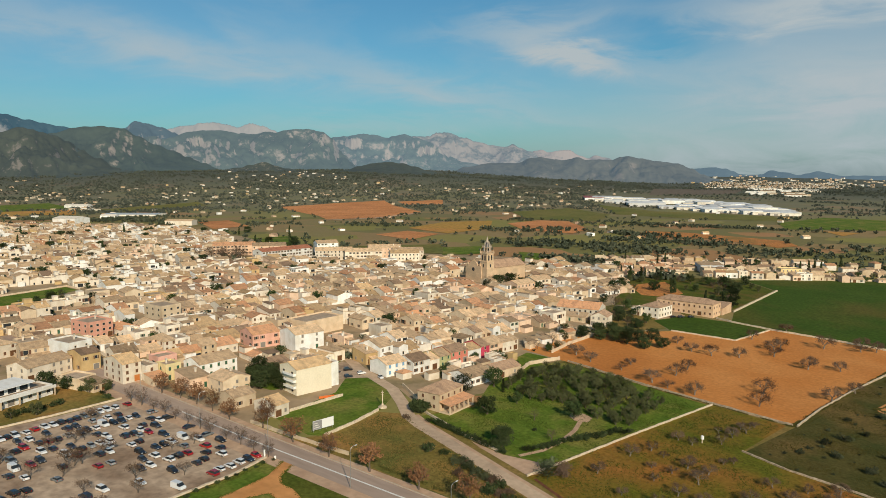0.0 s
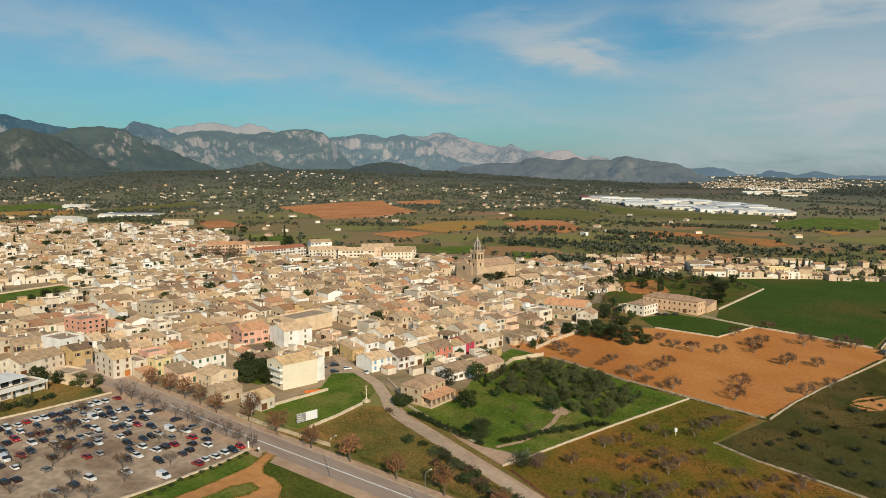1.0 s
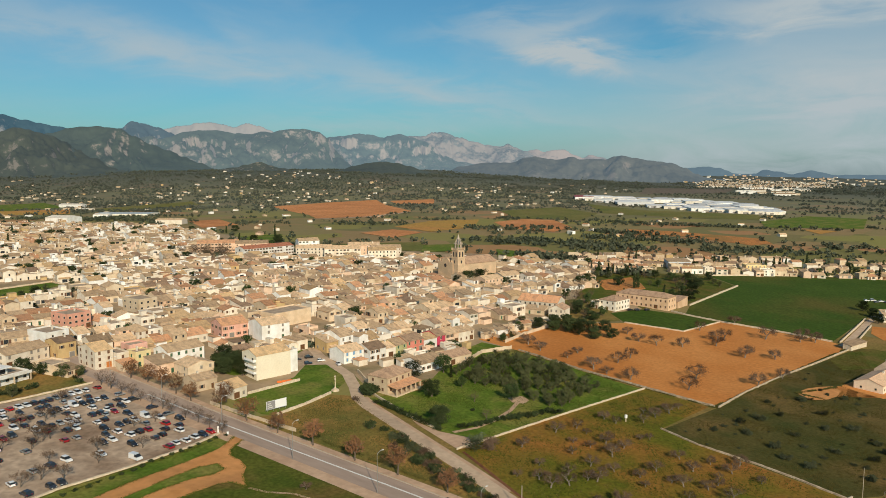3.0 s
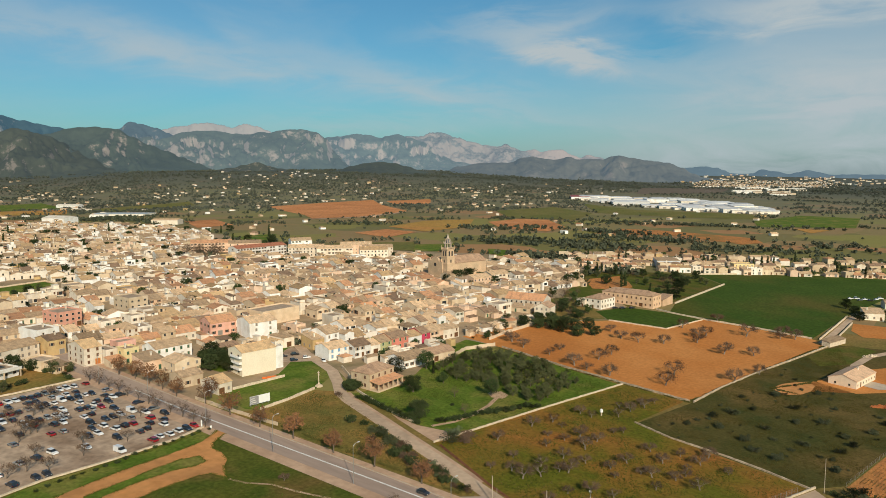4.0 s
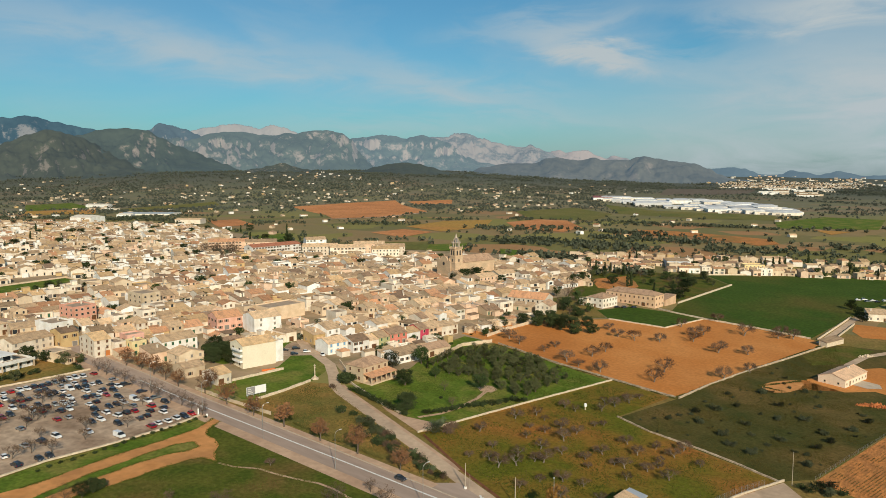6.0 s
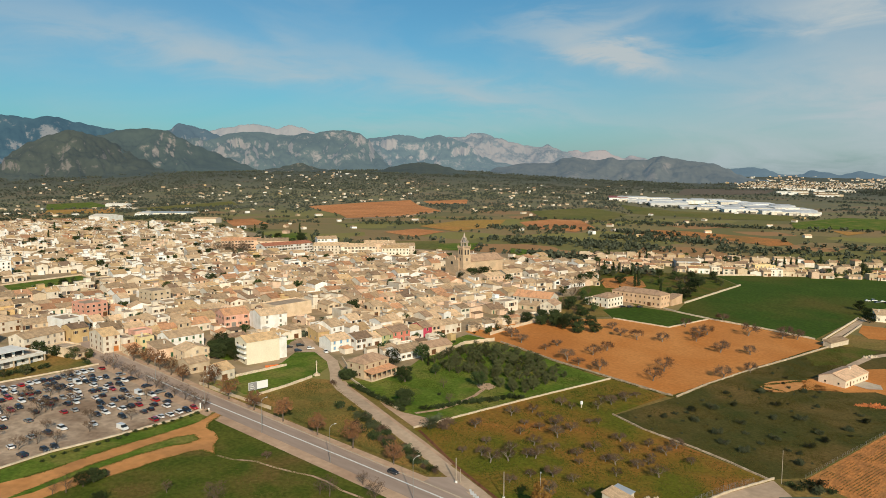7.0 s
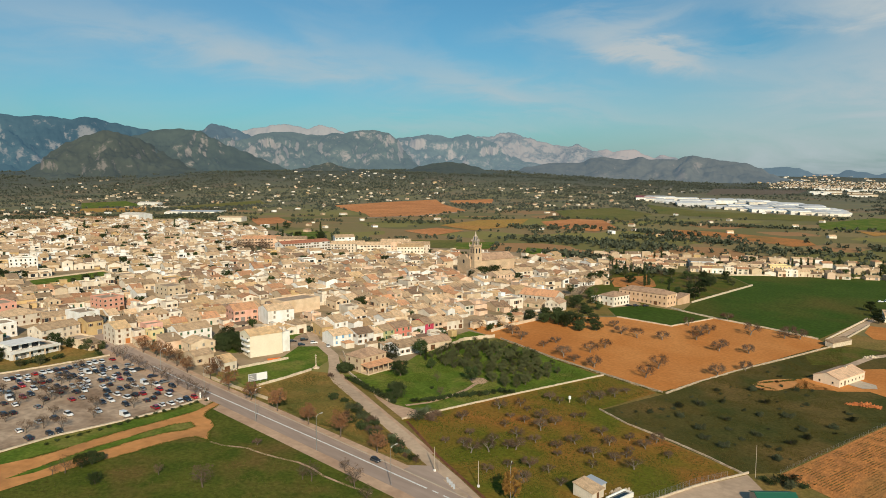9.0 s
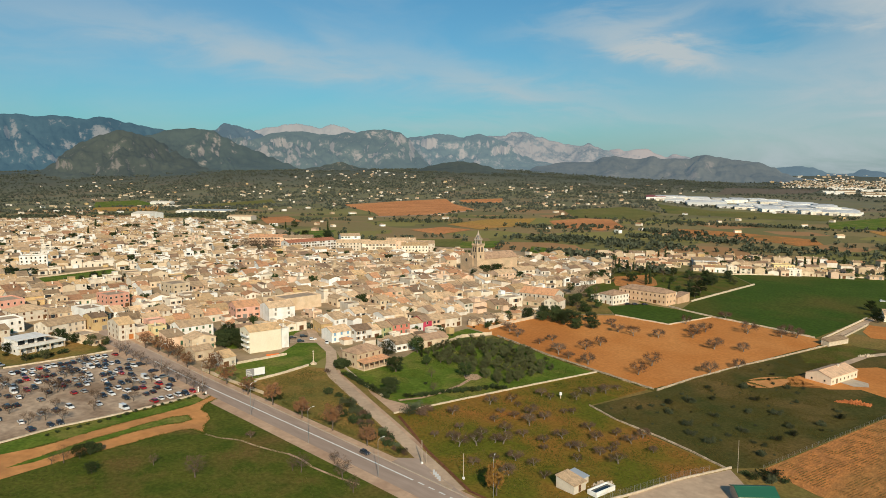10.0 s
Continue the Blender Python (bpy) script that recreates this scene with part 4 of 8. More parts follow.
stone_wall([(-136, 40), (-134.4, 56), (-135.8, 69.6), (-134.6, 84), (-134.2, 100.4), (-136, 112)], 0.55, 0.7, PALESTONE, "low crumbling kerb wall round the car park", step=2)
stone_wall([(-123, 240), (-128, 226), (-124, 206)], 1.8, 0.4, SAND, "rendered wall at the village edge", "garden_wall")
stone_wall([(-141, 247), (-137, 268), (-140, 292)], 2.0, 0.4, SAND, "rendered wall at the village edge", "garden_wall")
stone_wall([(3.2, 182), (-3.1, 165.2), (-7.4, 149), (-14, 132)], 0.7, 0.4, PALESTONE, "low pale base wall of the wire fence")
stone_wall([(-374, 189.5), (-387.5, 189.5), (-381, 144)], 1.0, 0.4, SAND, "low wall beside the strip field")


# ---- windows and doors ----
def window_mesh(w, h, shutter=None, sill=True):
    m = Mesher()
    a, b = w / 2, w / 2 + 0.12
    ring = [(-b, 0), (-a, 0), (-a, h), (a, h), (a, 0), (b, 0), (b, h + 0.12), (-b, h + 0.12)]
    m.solid([(x, -0.05, z) for x, z in ring], [(x, 0.02, z) for x, z in ring], 1, True, True)
    m.box(-w / 2, w / 2, -0.015, 0.02, 0, h, 0)
    if sill:
        m.box(-w / 2 - 0.18, w / 2 + 0.18, -0.16, 0.02, -0.2, -0.12, 1)
    if shutter:
        for s in (-1, 1):
            c = s * (w / 2 + 0.14 + w / 4)
            m.box(c - w / 4, c + w / 4, -0.08, -0.02, -0.02, h + 0.02, 2)
    return m.mesh("window", GLASS, FRAME, *([shutter] if shutter else []))


def closed_window_mesh(w, h, paint):
    m = Mesher()
    m.box(-w / 2 - 0.1, w / 2 + 0.1, -0.04, 0.02, -0.1, h + 0.1, 1)
    for s in (-1, 1):
        m.box(s * w / 4 - w / 4 + 0.02, s * w / 4 + w / 4 - 0.02, -0.08, 0.0, 0, h, 0)
    return m.mesh("window", paint, FRAME)


def door_mesh(w, h, paint):
    m = Mesher()
    a, b = w / 2, w / 2 + 0.18
    ring = [(-b, 0), (-a, 0), (-a, h), (a, h), (a, 0), (b, 0), (b, h + 0.18), (-b, h + 0.18)]
    m.solid([(x, -0.06, z) for x, z in ring], [(x, 0.02, z) for x, z in ring], 1, True, True)
    m.box(-a, a, -0.03, 0.02, 0, h, 0)
    return m.mesh("door", paint, FRAME)


WINDOWS = [window_mesh(1.0, 1.35), window_mesh(1.0, 1.35, SHUTTERS[0]), window_mesh(0.95, 1.3, SHUTTERS[1]), closed_window_mesh(1.05, 1.4, SHUTTERS[0]), closed_window_mesh(1.05, 1.4, SHUTTERS[2]), window_mesh(1.3, 1.1), window_mesh(0.8, 0.9)]
BLUE_WINDOW, GREEN_WINDOW = closed_window_mesh(1.1, 1.5, SHUTTERS[3]), closed_window_mesh(1.05, 1.45, SHUTTERS[1])
# loggias drawn flat: the dark pane stands in for the shade inside
LOGGIAS = [window_mesh(2.6, 1.9, None, False), window_mesh(3.4, 2.0, None, False), window_mesh(2.0, 2.1, SHUTTERS[0], False)]
DOORS = [door_mesh(1.15, 2.2, WOOD), door_mesh(1.15, 2.2, SHUTTERS[1]), door_mesh(2.6, 2.5, WOOD), door_mesh(2.4, 2.4, SHUTTERS[2])]
GARAGE = door_mesh(2.3, 2.6, ORANGE_DOOR)


def facing(side, w, d):
    """The pose of an outer face of a house: 0 the front, 1 the end to its left, 2 the back, 3 the other end; and its width."""
    return [(pose(0, -d / 2, 0), w), (pose(-w / 2, 0, 0, 0, 0, -90), d), (pose(0, d / 2, 0, 0, 0, 180), w), (pose(w / 2, 0, 0, 0, 0, 90), d)][side]


def opening(root, me, side, w, d, along, z, name="window"):
    base, _ = facing(side, w, d)
    return part(name, me, root, "", base @ pose(along, 0, z))


def roof_form(kind, w, d, e, rise, over=0.35, t=0.2):
    """Roofs over a house of width w (x) and depth d (y) with eaves at e: gable (ridge along x), cross (ridge along y), shed, hip, flat."""
    m = Mesher()
    X, Y = w / 2 + over * 0.5, d / 2 + over
    k = rise / (d / 2)
    if kind == "gable":
        lo, hi = e - k * over + t, e + rise + t
        m.slab((-X, -Y, lo), (X, -Y, lo), (X, 0, hi), (-X, 0, hi), t)
        m.slab((-X, 0, hi), (X, 0, hi), (X, Y, lo), (-X, Y, lo), t)
        m.box(-X, X, -0.14, 0.14, hi - 0.05, hi + 0.1)
    elif kind == "cross":
        X, Y = w / 2 + over, d / 2 + over * 0.5
        k = rise / (w / 2)
        lo, hi = e - k * over + t, e + rise + t
        m.slab((-X, -Y, lo), (0, -Y, hi), (0, Y, hi), (-X, Y, lo), t)
        m.slab((0, -Y, hi), (X, -Y, lo), (X, Y, lo), (0, Y, hi), t)
        m.box(-0.14, 0.14, -Y, Y, hi - 0.05, hi + 0.1)
    elif kind == "shed":
        lo, hi = e - rise / d * over + t, e + rise + rise / d * over + t
        m.slab((-X, -Y, lo), (X, -Y, lo), (X, Y, hi), (-X, Y, hi), t)
    elif kind == "hip":
        X = w / 2 + over
        r = max(0.3, w / 2 - d / 2)
        lo, hi = e - k * over + t, e + rise + t
        a, b, c, g = (-X, -Y, lo), (X, -Y, lo), (X, Y, lo), (-X, Y, lo)
        p, q = (-r, 0, hi), (r, 0, hi)
        for pts in ((a, b, q, p), (c, g, p, q), (b, c, q), (g, a, p)):
            m.face(pts)
        m.solid([(x, y, z - t) for x, y, z in (a, b, c, g)], [a, b, c, g], 0, False, True)
    return m


def roof_mesh(kind, w, d, e, rise, mat=TAN):
    return roof_form(kind, w, d, e, rise).mesh("roof", mat)


def wall_form(kind, w, d, e, rise, low=-1.2):
    m = Mesher()
    a, b = w / 2, d / 2
    ring = [(-a, -b), (a, -b), (a, b), (-a, b)]
    if kind == "flat":
        m.solid([(*p, low) for p in ring], [(*p, e) for p in ring], 0, False)
        t = 0.25
        inner = [(-a + t, -b + t), (a - t, -b + t), (a - t, b - t), (-a + t, b - t)]
        up, dn = e + 0.75, e
        m.solid([(*p, e) for p in ring], [(*p, up) for p in ring], 0, False)
        m.solid([(*p, dn) for p in inner], [(*p, up) for p in inner], 0, False)
        for i in range(4):
            j = (i + 1) % 4
            m.face([(*ring[i], up), (*ring[j], up), (*inner[j], up), (*inner[i], up)])
        m.face([(*p, e + 0.02) for p in inner], 1)
        return m
    m.solid([(*p, low) for p in ring], [(*p, e) for p in ring], 0, True)
    if kind == "gable":
        for s in (-1, 1):
            m.face([(s * a, -b, e), (s * a, b, e), (s * a, 0, e + rise)])
    elif kind == "cross":
        for s in (-1, 1):
            m.face([(-a, s * b, e), (a, s * b, e), (0, s * b, e + rise)])
    elif kind == "shed":
        for s in (-1, 1):
            m.face([(s * a, -b, e), (s * a, b, e), (s * a, b, e + rise)])
        m.face([(-a, b, e), (a, b, e), (a, b, e + rise), (-a, b, e + rise)])
    return m


def wall_mesh(kind, w, d, e, rise, mat):
    return wall_form(kind, w, d, e, rise).mesh("wall", mat, *([DECK] if kind == "flat" else []))


def chimney_mesh():
    m = Mesher()
    m.box(-0.35, 0.35, -0.3, 0.3, -0.8, 1.0)
    m.box(-0.45, 0.45, -0.4, 0.4, 1.0, 1.12)
    for s in (-1, 1):
        m.box(s * 0.3 - 0.06, s * 0.3 + 0.06, -0.28, 0.28, 1.12, 1.35)
    m.box(-0.48, 0.48, -0.42, 0.42, 1.35, 1.45)
    return m.mesh("chimney", CREAM)


CHIMNEY = chimney_mesh()
TAKEN = []  # footprints: x, y, radius


def wing(root, w, d, e, wall, tile):
    """A lower lean-to in front of a house, and a walled yard behind it."""
    if rng.random() < 0.5:
        ww, dd, ee = w * rng.uniform(0.4, 0.8), rng.uniform(2.2, 3.6), min(e - 0.8, rng.uniform(2.5, 3.2))
        x = rng.uniform(-1, 1) * (w - ww) / 2
        m = Mesher(); m.box(x - ww / 2, x + ww / 2, -d / 2 - dd, -d / 2 + 0.02, -1.2, ee)
        part("annex", m.mesh("annex", wall), root)
        m = Mesher(); m.slab((x - ww / 2 - 0.2, -d / 2 - dd - 0.3, ee + 0.1), (x + ww / 2 + 0.2, -d / 2 - dd - 0.3, ee + 0.1), (x + ww / 2 + 0.2, -d / 2, ee + 0.7), (x - ww / 2 - 0.2, -d / 2, ee + 0.7), 0.16)
        part("annex_roof", m.mesh("annex_roof", tile), root)
    if rng.random() < 0.6:
        a, y0, y1, t, z = w / 2, d / 2, d / 2 + rng.uniform(4, 7), 0.25, rng.uniform(1.7, 2.5)
        m = Mesher()
        m.box(-a, -a + t, y0, y1, -1.2, z); m.box(a - t, a, y0, y1, -1.2, z); m.box(-a, a, y1, y1 + t, -1.2, z)
        part("yard_wall", m.mesh("yard_wall", wall), root)


def house(cx, cy, rot, w, d, e, kind="gable", wall=CREAM, tile=TAN, rise=None, detail=2, label="", group="village houses", style=None, doors=None, sides=(0, 1), name="house", chimney=None, bare=False, extras=False):
    """w: along the front (local x), d: deep (local y), e: height of the eaves. The front is local -y, the end local -x."""
    rise = rise if rise is not None else min(w if kind == "cross" else d, 14) * rng.uniform(0.14, 0.2)
    root = thing(name, cx, cy, rot, label, "house" if "house" in name else name.replace("_", " "), group)
    part("wall", wall_mesh(kind, w, d, e, rise, wall), root)
    if kind != "flat":
        part("roof", roof_mesh(kind, w, d, e, rise, mat=tile), root)
    if chimney or (chimney is None and detail and rng.random() < 0.45):
        part("chimney", CHIMNEY, root, "", pose(rng.uniform(-w / 3, w / 3), rng.uniform(-d / 5, d / 5), e + (rise * 0.75 if kind != "flat" else 0.7), 0, 0, rng.choice((0, 90))))
    if kind == "flat" and extras and rng.random() < 0.6:
        ww, dd = w * rng.uniform(0.25, 0.45), d * rng.uniform(0.25, 0.4)
        m = Mesher(); m.box(w / 2 - ww - 0.3, w / 2 - 0.3, d / 2 - dd - 0.3, d / 2 - 0.3, e, e + 2.4); m.box(w / 2 - ww - 0.5, w / 2 - 0.1, d / 2 - dd - 0.5, d / 2 - 0.1, e + 2.4, e + 2.55)
        part("stair_head", m.mesh("stair_head", wall), root)
    if kind in ("gable", "shed") and extras and rng.random() < 0.32:
        # an upper room that rises out of part of the roof
        ww, y0 = w * rng.uniform(0.35, 0.6), rng.uniform(-0.1, 0.2) * d
        x0, z1 = rng.choice((-w / 2 + 0.05, w / 2 - ww - 0.05)), e + rise + rng.uniform(0.6, 1.6)
        m = Mesher(); m.box(x0, x0 + ww, y0, d / 2 - 0.05, e - 0.4, z1)
        part("upper_room", m.mesh("upper_room", wall), root)
        m = Mesher(); m.slab((x0 - 0.2, y0 - 0.3, z1 + 0.05), (x0 + ww + 0.2, y0 - 0.3, z1 + 0.05), (x0 + ww + 0.2, d / 2 + 0.2, z1 + 0.7), (x0 - 0.2, d / 2 + 0.2, z1 + 0.7), 0.16)
        part("upper_roof", m.mesh("upper_roof", tile), root)
        m = Mesher(); m.box(x0 + ww * 0.35, x0 + ww * 0.65, y0 - 0.03, y0, e + rise * 0.4 + 0.3, z1 - 0.3)
        part("window", m.mesh("window", GLASS), root)
    if kind == "flat" and extras:
        for _ in range(rng.choice((0, 1, 1, 2))):
            x, y = rng.uniform(-w / 3, w / 3), rng.uniform(-d / 3, d / 4)
            m = Mesher(); m.tube((x, y, e + 0.1), (x, y, e + 1.3), 0.5, 0.5, 10)
            part("water_tank", m.mesh("water_tank", rng.choice((METAL, WHITE))), root)
    if extras and rng.random() < 0.35:
        x = rng.uniform(-w / 3, w / 3)
        z = e + (rise if kind != "flat" else 0.2)
        m = Mesher(); m.tube((x, 0, z - 0.6), (x, 0, z + 2.6), 0.035, 0.03, 4); m.box(x - 0.7, x + 0.7, -0.03, 0.03, z + 2.2, z + 2.26); m.box(x - 0.4, x + 0.4, -0.03, 0.03, z + 1.8, z + 1.86)
        part("aerial", m.mesh("aerial", METAL), root)
    if extras:
        wing(root, w, d, e, wall, tile)
    TAKEN.append((cx, cy, 0.5 * math.hypot(w, d)))
    if bare:
        return root
    style = style if style is not None else rng.choice(WINDOWS[:5])
    floors = max(1, int((e + 0.3) / 2.75))
    step = e / floors
    for side in sides:
        _, span = facing(side, w, d)
        n = max(1, int(span / (3.2 if side != 1 else 4.5)))
        if detail < 2:
            n = min(n, 2)
            if side != 0:
                continue
        dk = rng.randrange(n)
        for fl in range(floors):
            for k in range(n):
                a = -span / 2 + span * (k + 0.5) / n + (rng.uniform(-0.2, 0.2) if detail < 3 else 0)
                if fl == 0 and side == 0 and k == dk and detail:
                    opening(root, (doors or rng.choice(DOORS)), 0, w, d, a, 0.05, "door")
                elif extras and rng.random() < 0.13 and span / n > 3.6:
                    opening(root, rng.choice(LOGGIAS), side, w, d, a, fl * step + 0.25, "loggia")
                elif detail > 2 or rng.random() < (0.86 if side == 0 else 0.6):
                    opening(root, style, side, w, d, a, fl * step + min(1.0, step - 1.8), "window")
    return root


def survey_house(cx, cy, rot, w, d, e, kind="gable", wall=CREAM, tile=TAN, rise=None, detail=2, label="", group="village houses", **kw):
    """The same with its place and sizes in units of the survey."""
    return house(cx * U, cy * U, rot, w * U, d * U, e * U, kind, wall, tile, None if rise is None else rise * U, detail, label, group, **kw)


def at_corner(sx, sy, north, west, e, kind="gable", turn=0, rise=None, **kw):
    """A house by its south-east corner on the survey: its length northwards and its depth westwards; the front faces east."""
    rot = 90 + turn
    c, s = math.cos(radians(rot)), math.sin(radians(rot))
    return survey_house(sx + c * north / 2 - s * west / 2, sy + s * north / 2 + c * west / 2, rot, north, west, e, kind, rise=rise, **kw)


# houses too far off to tell apart one by one
MASS_MATS = WALLS + TILES + [GLASS, FRAME, DECK, CREAM]
MASS = Mesher()


def mass_house(cx, cy, rot, w, d, e, kind, wall, tile, windows=True, yard=False):
    z0 = land(cx, cy)
    M = pose(cx, cy, z0, 0, 0, rot)
    m = Mesher()
    rise = min(w if kind == "cross" else d, 14) * rng.uniform(0.14, 0.2)
    wi, ti, gi, di = WALLS.index(wall), len(WALLS) + TILES.index(tile), len(WALLS) + len(TILES), len(WALLS) + len(TILES) + 2
    form = wall_form(kind, w, d, e, rise)
    for f, mi in zip(form.f, form.m):
        m.face([form.v[i] for i in f], di if mi else wi)
    if kind != "flat":
        form = roof_form(kind, w, d, e, rise)
        for f in form.f:
            m.face([form.v[i] for i in f], ti)
    if windows:
        for side in (0, 1):
            base, span = facing(side, w, d)
            n = max(1, int(span / 4))
            for fl in range(max(1, int(e / 2.8))):
                for k in range(n):
                    if rng.random() < 0.75:
                        a, z = -span / 2 + span * (k + 0.5) / n, fl * 2.8 + (0.9 if fl else 0.1)
                        hh = 1.5 if fl else rng.choice((1.4, 2.1))
                        for x0, x1, y0, zz0, zz1, mi in ((a - 0.62, a + 0.62, -0.03, z - 0.1, z + hh + 0.1, gi + 1), (a - 0.5, a + 0.5, -0.05, z, z + hh, gi)):
                            m.face([base @ Vector(q) for q in ((x0, y0, zz0), (x1, y0, zz0), (x1, y0, zz1), (x0, y0, zz1))], mi)
    if rng.random() < 0.4:
        x, y = rng.uniform(-w / 3, w / 3), rng.uniform(-d / 5, d / 5)
        m.box(x - 0.35, x + 0.35, y - 0.3, y + 0.3, e, e + rise + 0.9, gi + 3)
    if yard:
        if rng.random() < 0.5:  # a lean-to in front
            ww, dd, ee = w * rng.uniform(0.4, 0.8), rng.uniform(2.2, 3.6), min(e - 0.6, rng.uniform(2.3, 3.0))
            x = rng.uniform(-1, 1) * (w - ww) / 2
            m.box(x - ww / 2, x + ww / 2, -d / 2 - dd, -d / 2 + 0.02, -1.2, ee, wi)
            m.slab((x - ww / 2 - 0.2, -d / 2 - dd - 0.3, ee + 0.1), (x + ww / 2 + 0.2, -d / 2 - dd - 0.3, ee + 0.1), (x + ww / 2 + 0.2, -d / 2, ee + 0.7), (x - ww / 2 - 0.2, -d / 2, ee + 0.7), 0.16, ti)
            m.box(x - ww * 0.25, x + ww * 0.2, -d / 2 - dd - 0.06, -d / 2 - dd, 0.2, ee - 0.4, gi)
        if rng.random() < 0.6:  # a walled yard behind
            a, y0, y1, z = w / 2, d / 2, d / 2 + rng.uniform(4, 7), rng.uniform(1.7, 2.6)
            for x0, x1, ya, yb in ((-a, -a + 0.25, y0, y1), (a - 0.25, a, y0, y1), (-a, a, y1, y1 + 0.25)):
                m.box(x0, x1, ya, yb, -1.2, z, wi)
        if kind in ("gable", "shed") and rng.random() < 0.3:  # an upper room
            ww, y0 = w * rng.uniform(0.35, 0.6), rng.uniform(-0.1, 0.2) * d
            x0, z1 = rng.choice((-w / 2 + 0.05, w / 2 - ww - 0.05)), e + rise + rng.uniform(0.5, 1.5)
            m.box(x0, x0 + ww, y0, d / 2 - 0.05, e - 0.4, z1, wi)
            m.slab((x0 - 0.2, y0 - 0.3, z1 + 0.05), (x0 + ww + 0.2, y0 - 0.3, z1 + 0.05), (x0 + ww + 0.2, d / 2 + 0.2, z1 + 0.7), (x0 - 0.2, d / 2 + 0.2, z1 + 0.7), 0.16, ti)
            m.box(x0 + ww * 0.35, x0 + ww * 0.65, y0 - 0.04, y0, e + rise * 0.4 + 0.2, z1 - 0.25, gi)
        if kind == "flat" and rng.random() < 0.6:  # the head of a stair and a water tank
            ww, dd = w * rng.uniform(0.25, 0.45), d * rng.uniform(0.25, 0.4)
            m.box(w / 2 - ww - 0.3, w / 2 - 0.3, d / 2 - dd - 0.3, d / 2 - 0.3, e, e + 2.4, wi)
            m.tube((-w / 5, 0, e + 0.1), (-w / 5, 0, e + 1.3), 0.5, 0.5, 8, gi + 1)
        if e > 4 and rng.random() < 0.3:  # a loggia, its shade put in as a dark panel on the wall
            a = rng.uniform(-0.2, 0.2) * w
            m.box(a - 1.5, a + 1.5, -d / 2 - 0.07, -d / 2, e - 2.3, e - 0.5, gi)
    n = len(MASS.v)
    MASS.v += [tuple(M @ Vector(v)) for v in m.v]
    MASS.f += [tuple(i + n for i in f) for f in m.f]
    MASS.m += m.m


# ---- landmark houses ----
flats_end = at_corner(-164.2, 147.6, 12.8, 9.5, 8.0, "gable", -10, wall=plaster("bright_cream_plaster", (0.86, 0.77, 0.60), stain=0.3), tile=OCHRE_T, rise=1.5, detail=3, sides=(1,), label="tall cream apartment house with a blank end wall", style=WINDOWS[5], chimney=False)
for k in range(3):
    _m = Mesher()
    _x, _z = -6.4 * U, 2.7 + 2.55 * k
    _m.box(_x - 1.3, _x, -4.6 * U, 1.5 * U, _z, _z + 0.2)
    _m.box(_x - 1.3, _x - 1.15, -4.6 * U, 1.5 * U, _z + 0.2, _z + 1.05)
    _m.box(_x - 1.15, _x, -4.6 * U, -4.6 * U + 0.15, _z + 0.2, _z + 1.05)
    part("balcony", _m.mesh("balcony", WHITE), flats_end, "white balcony with a solid parapet")
at_corner(-163.4, 160.6, 3.6, 8, 7.0, "flat", -10, wall=WHITE, detail=2, sides=(1,), label="white flat-roofed back wing of the apartment house")
hall = survey_house(-127.2, 171.2, 91, 12.2, 8.0, 5.2, "hip", STONE, OLD_T, 1.9, 3, "old sandstone country house with a weathered hip roof", doors=DOORS[2], style=WINDOWS[3])


def porch(root, d, length, depth, height):
    m = Mesher()
    y0 = -d / 2 - depth
    for k in range(6):
        x = -length / 2 + length * k / 5
        part("pillar", PILLAR, root, "", pose(x, y0 + 0.25, 0) @ Matrix.Diagonal((1, 1, height, 1)))
    m.slab((-length / 2 - 0.4, y0 - 0.4, height + 0.1), (length / 2 + 0.4, y0 - 0.4, height + 0.1), (length / 2 + 0.4, -d / 2, height + 0.9), (-length / 2 - 0.4, -d / 2, height + 0.9), 0.2)
    part("porch_roof", m.mesh("porch_roof", ORANGE_T), root, "orange tiled porch roof")
    b = Mesher()
    b.box(-length / 2 - 0.3, length / 2 + 0.3, y0, -d / 2, -1.2, 0.25)
    b.box(-length / 2, length / 2, y0 + 0.1, y0 + 0.35, height - 0.3, height - 0.08)
    part("porch_base", b.mesh("porch_base", STONE), root)


_p = Mesher(); _p.box(-0.22, 0.22, -0.22, 0.22, 0, 1)
PILLAR = _p.mesh("pillar", STONE)
porch(hall, 8 * U, 12 * U, 3.8 * U, 2.4 * U)
at_corner(-129.5, 190, 11, 10, 2.9, "gable", -8, wall=WHITE, tile=WEATHERED, detail=2, label="low white cottage with a weathered roof")
at_corner(-127.5, 203, 12, 8, 2.8, "gable", -12, wall=SAND, tile=OLD_T, detail=1, label="long low farm shed with a patched roof", chimney=False)
at_corner(-156.2, 180, 8.8, 8.9, 4.1, "gable", -10, wall=WHITE, tile=TAN, detail=3, style=BLUE_WINDOW, doors=door_mesh(1.1, 2.2, SHUTTERS[3]), label="white house with light blue shutters", sides=(0,))
at_corner(-150.4, 181.5, 3.8, 3.6, 2.2, "hip", -10, wall=CREAM, tile=ORANGE_T, detail=0, bare=True, label="small garden pavilion with an orange roof", chimney=False, name="pavilion")
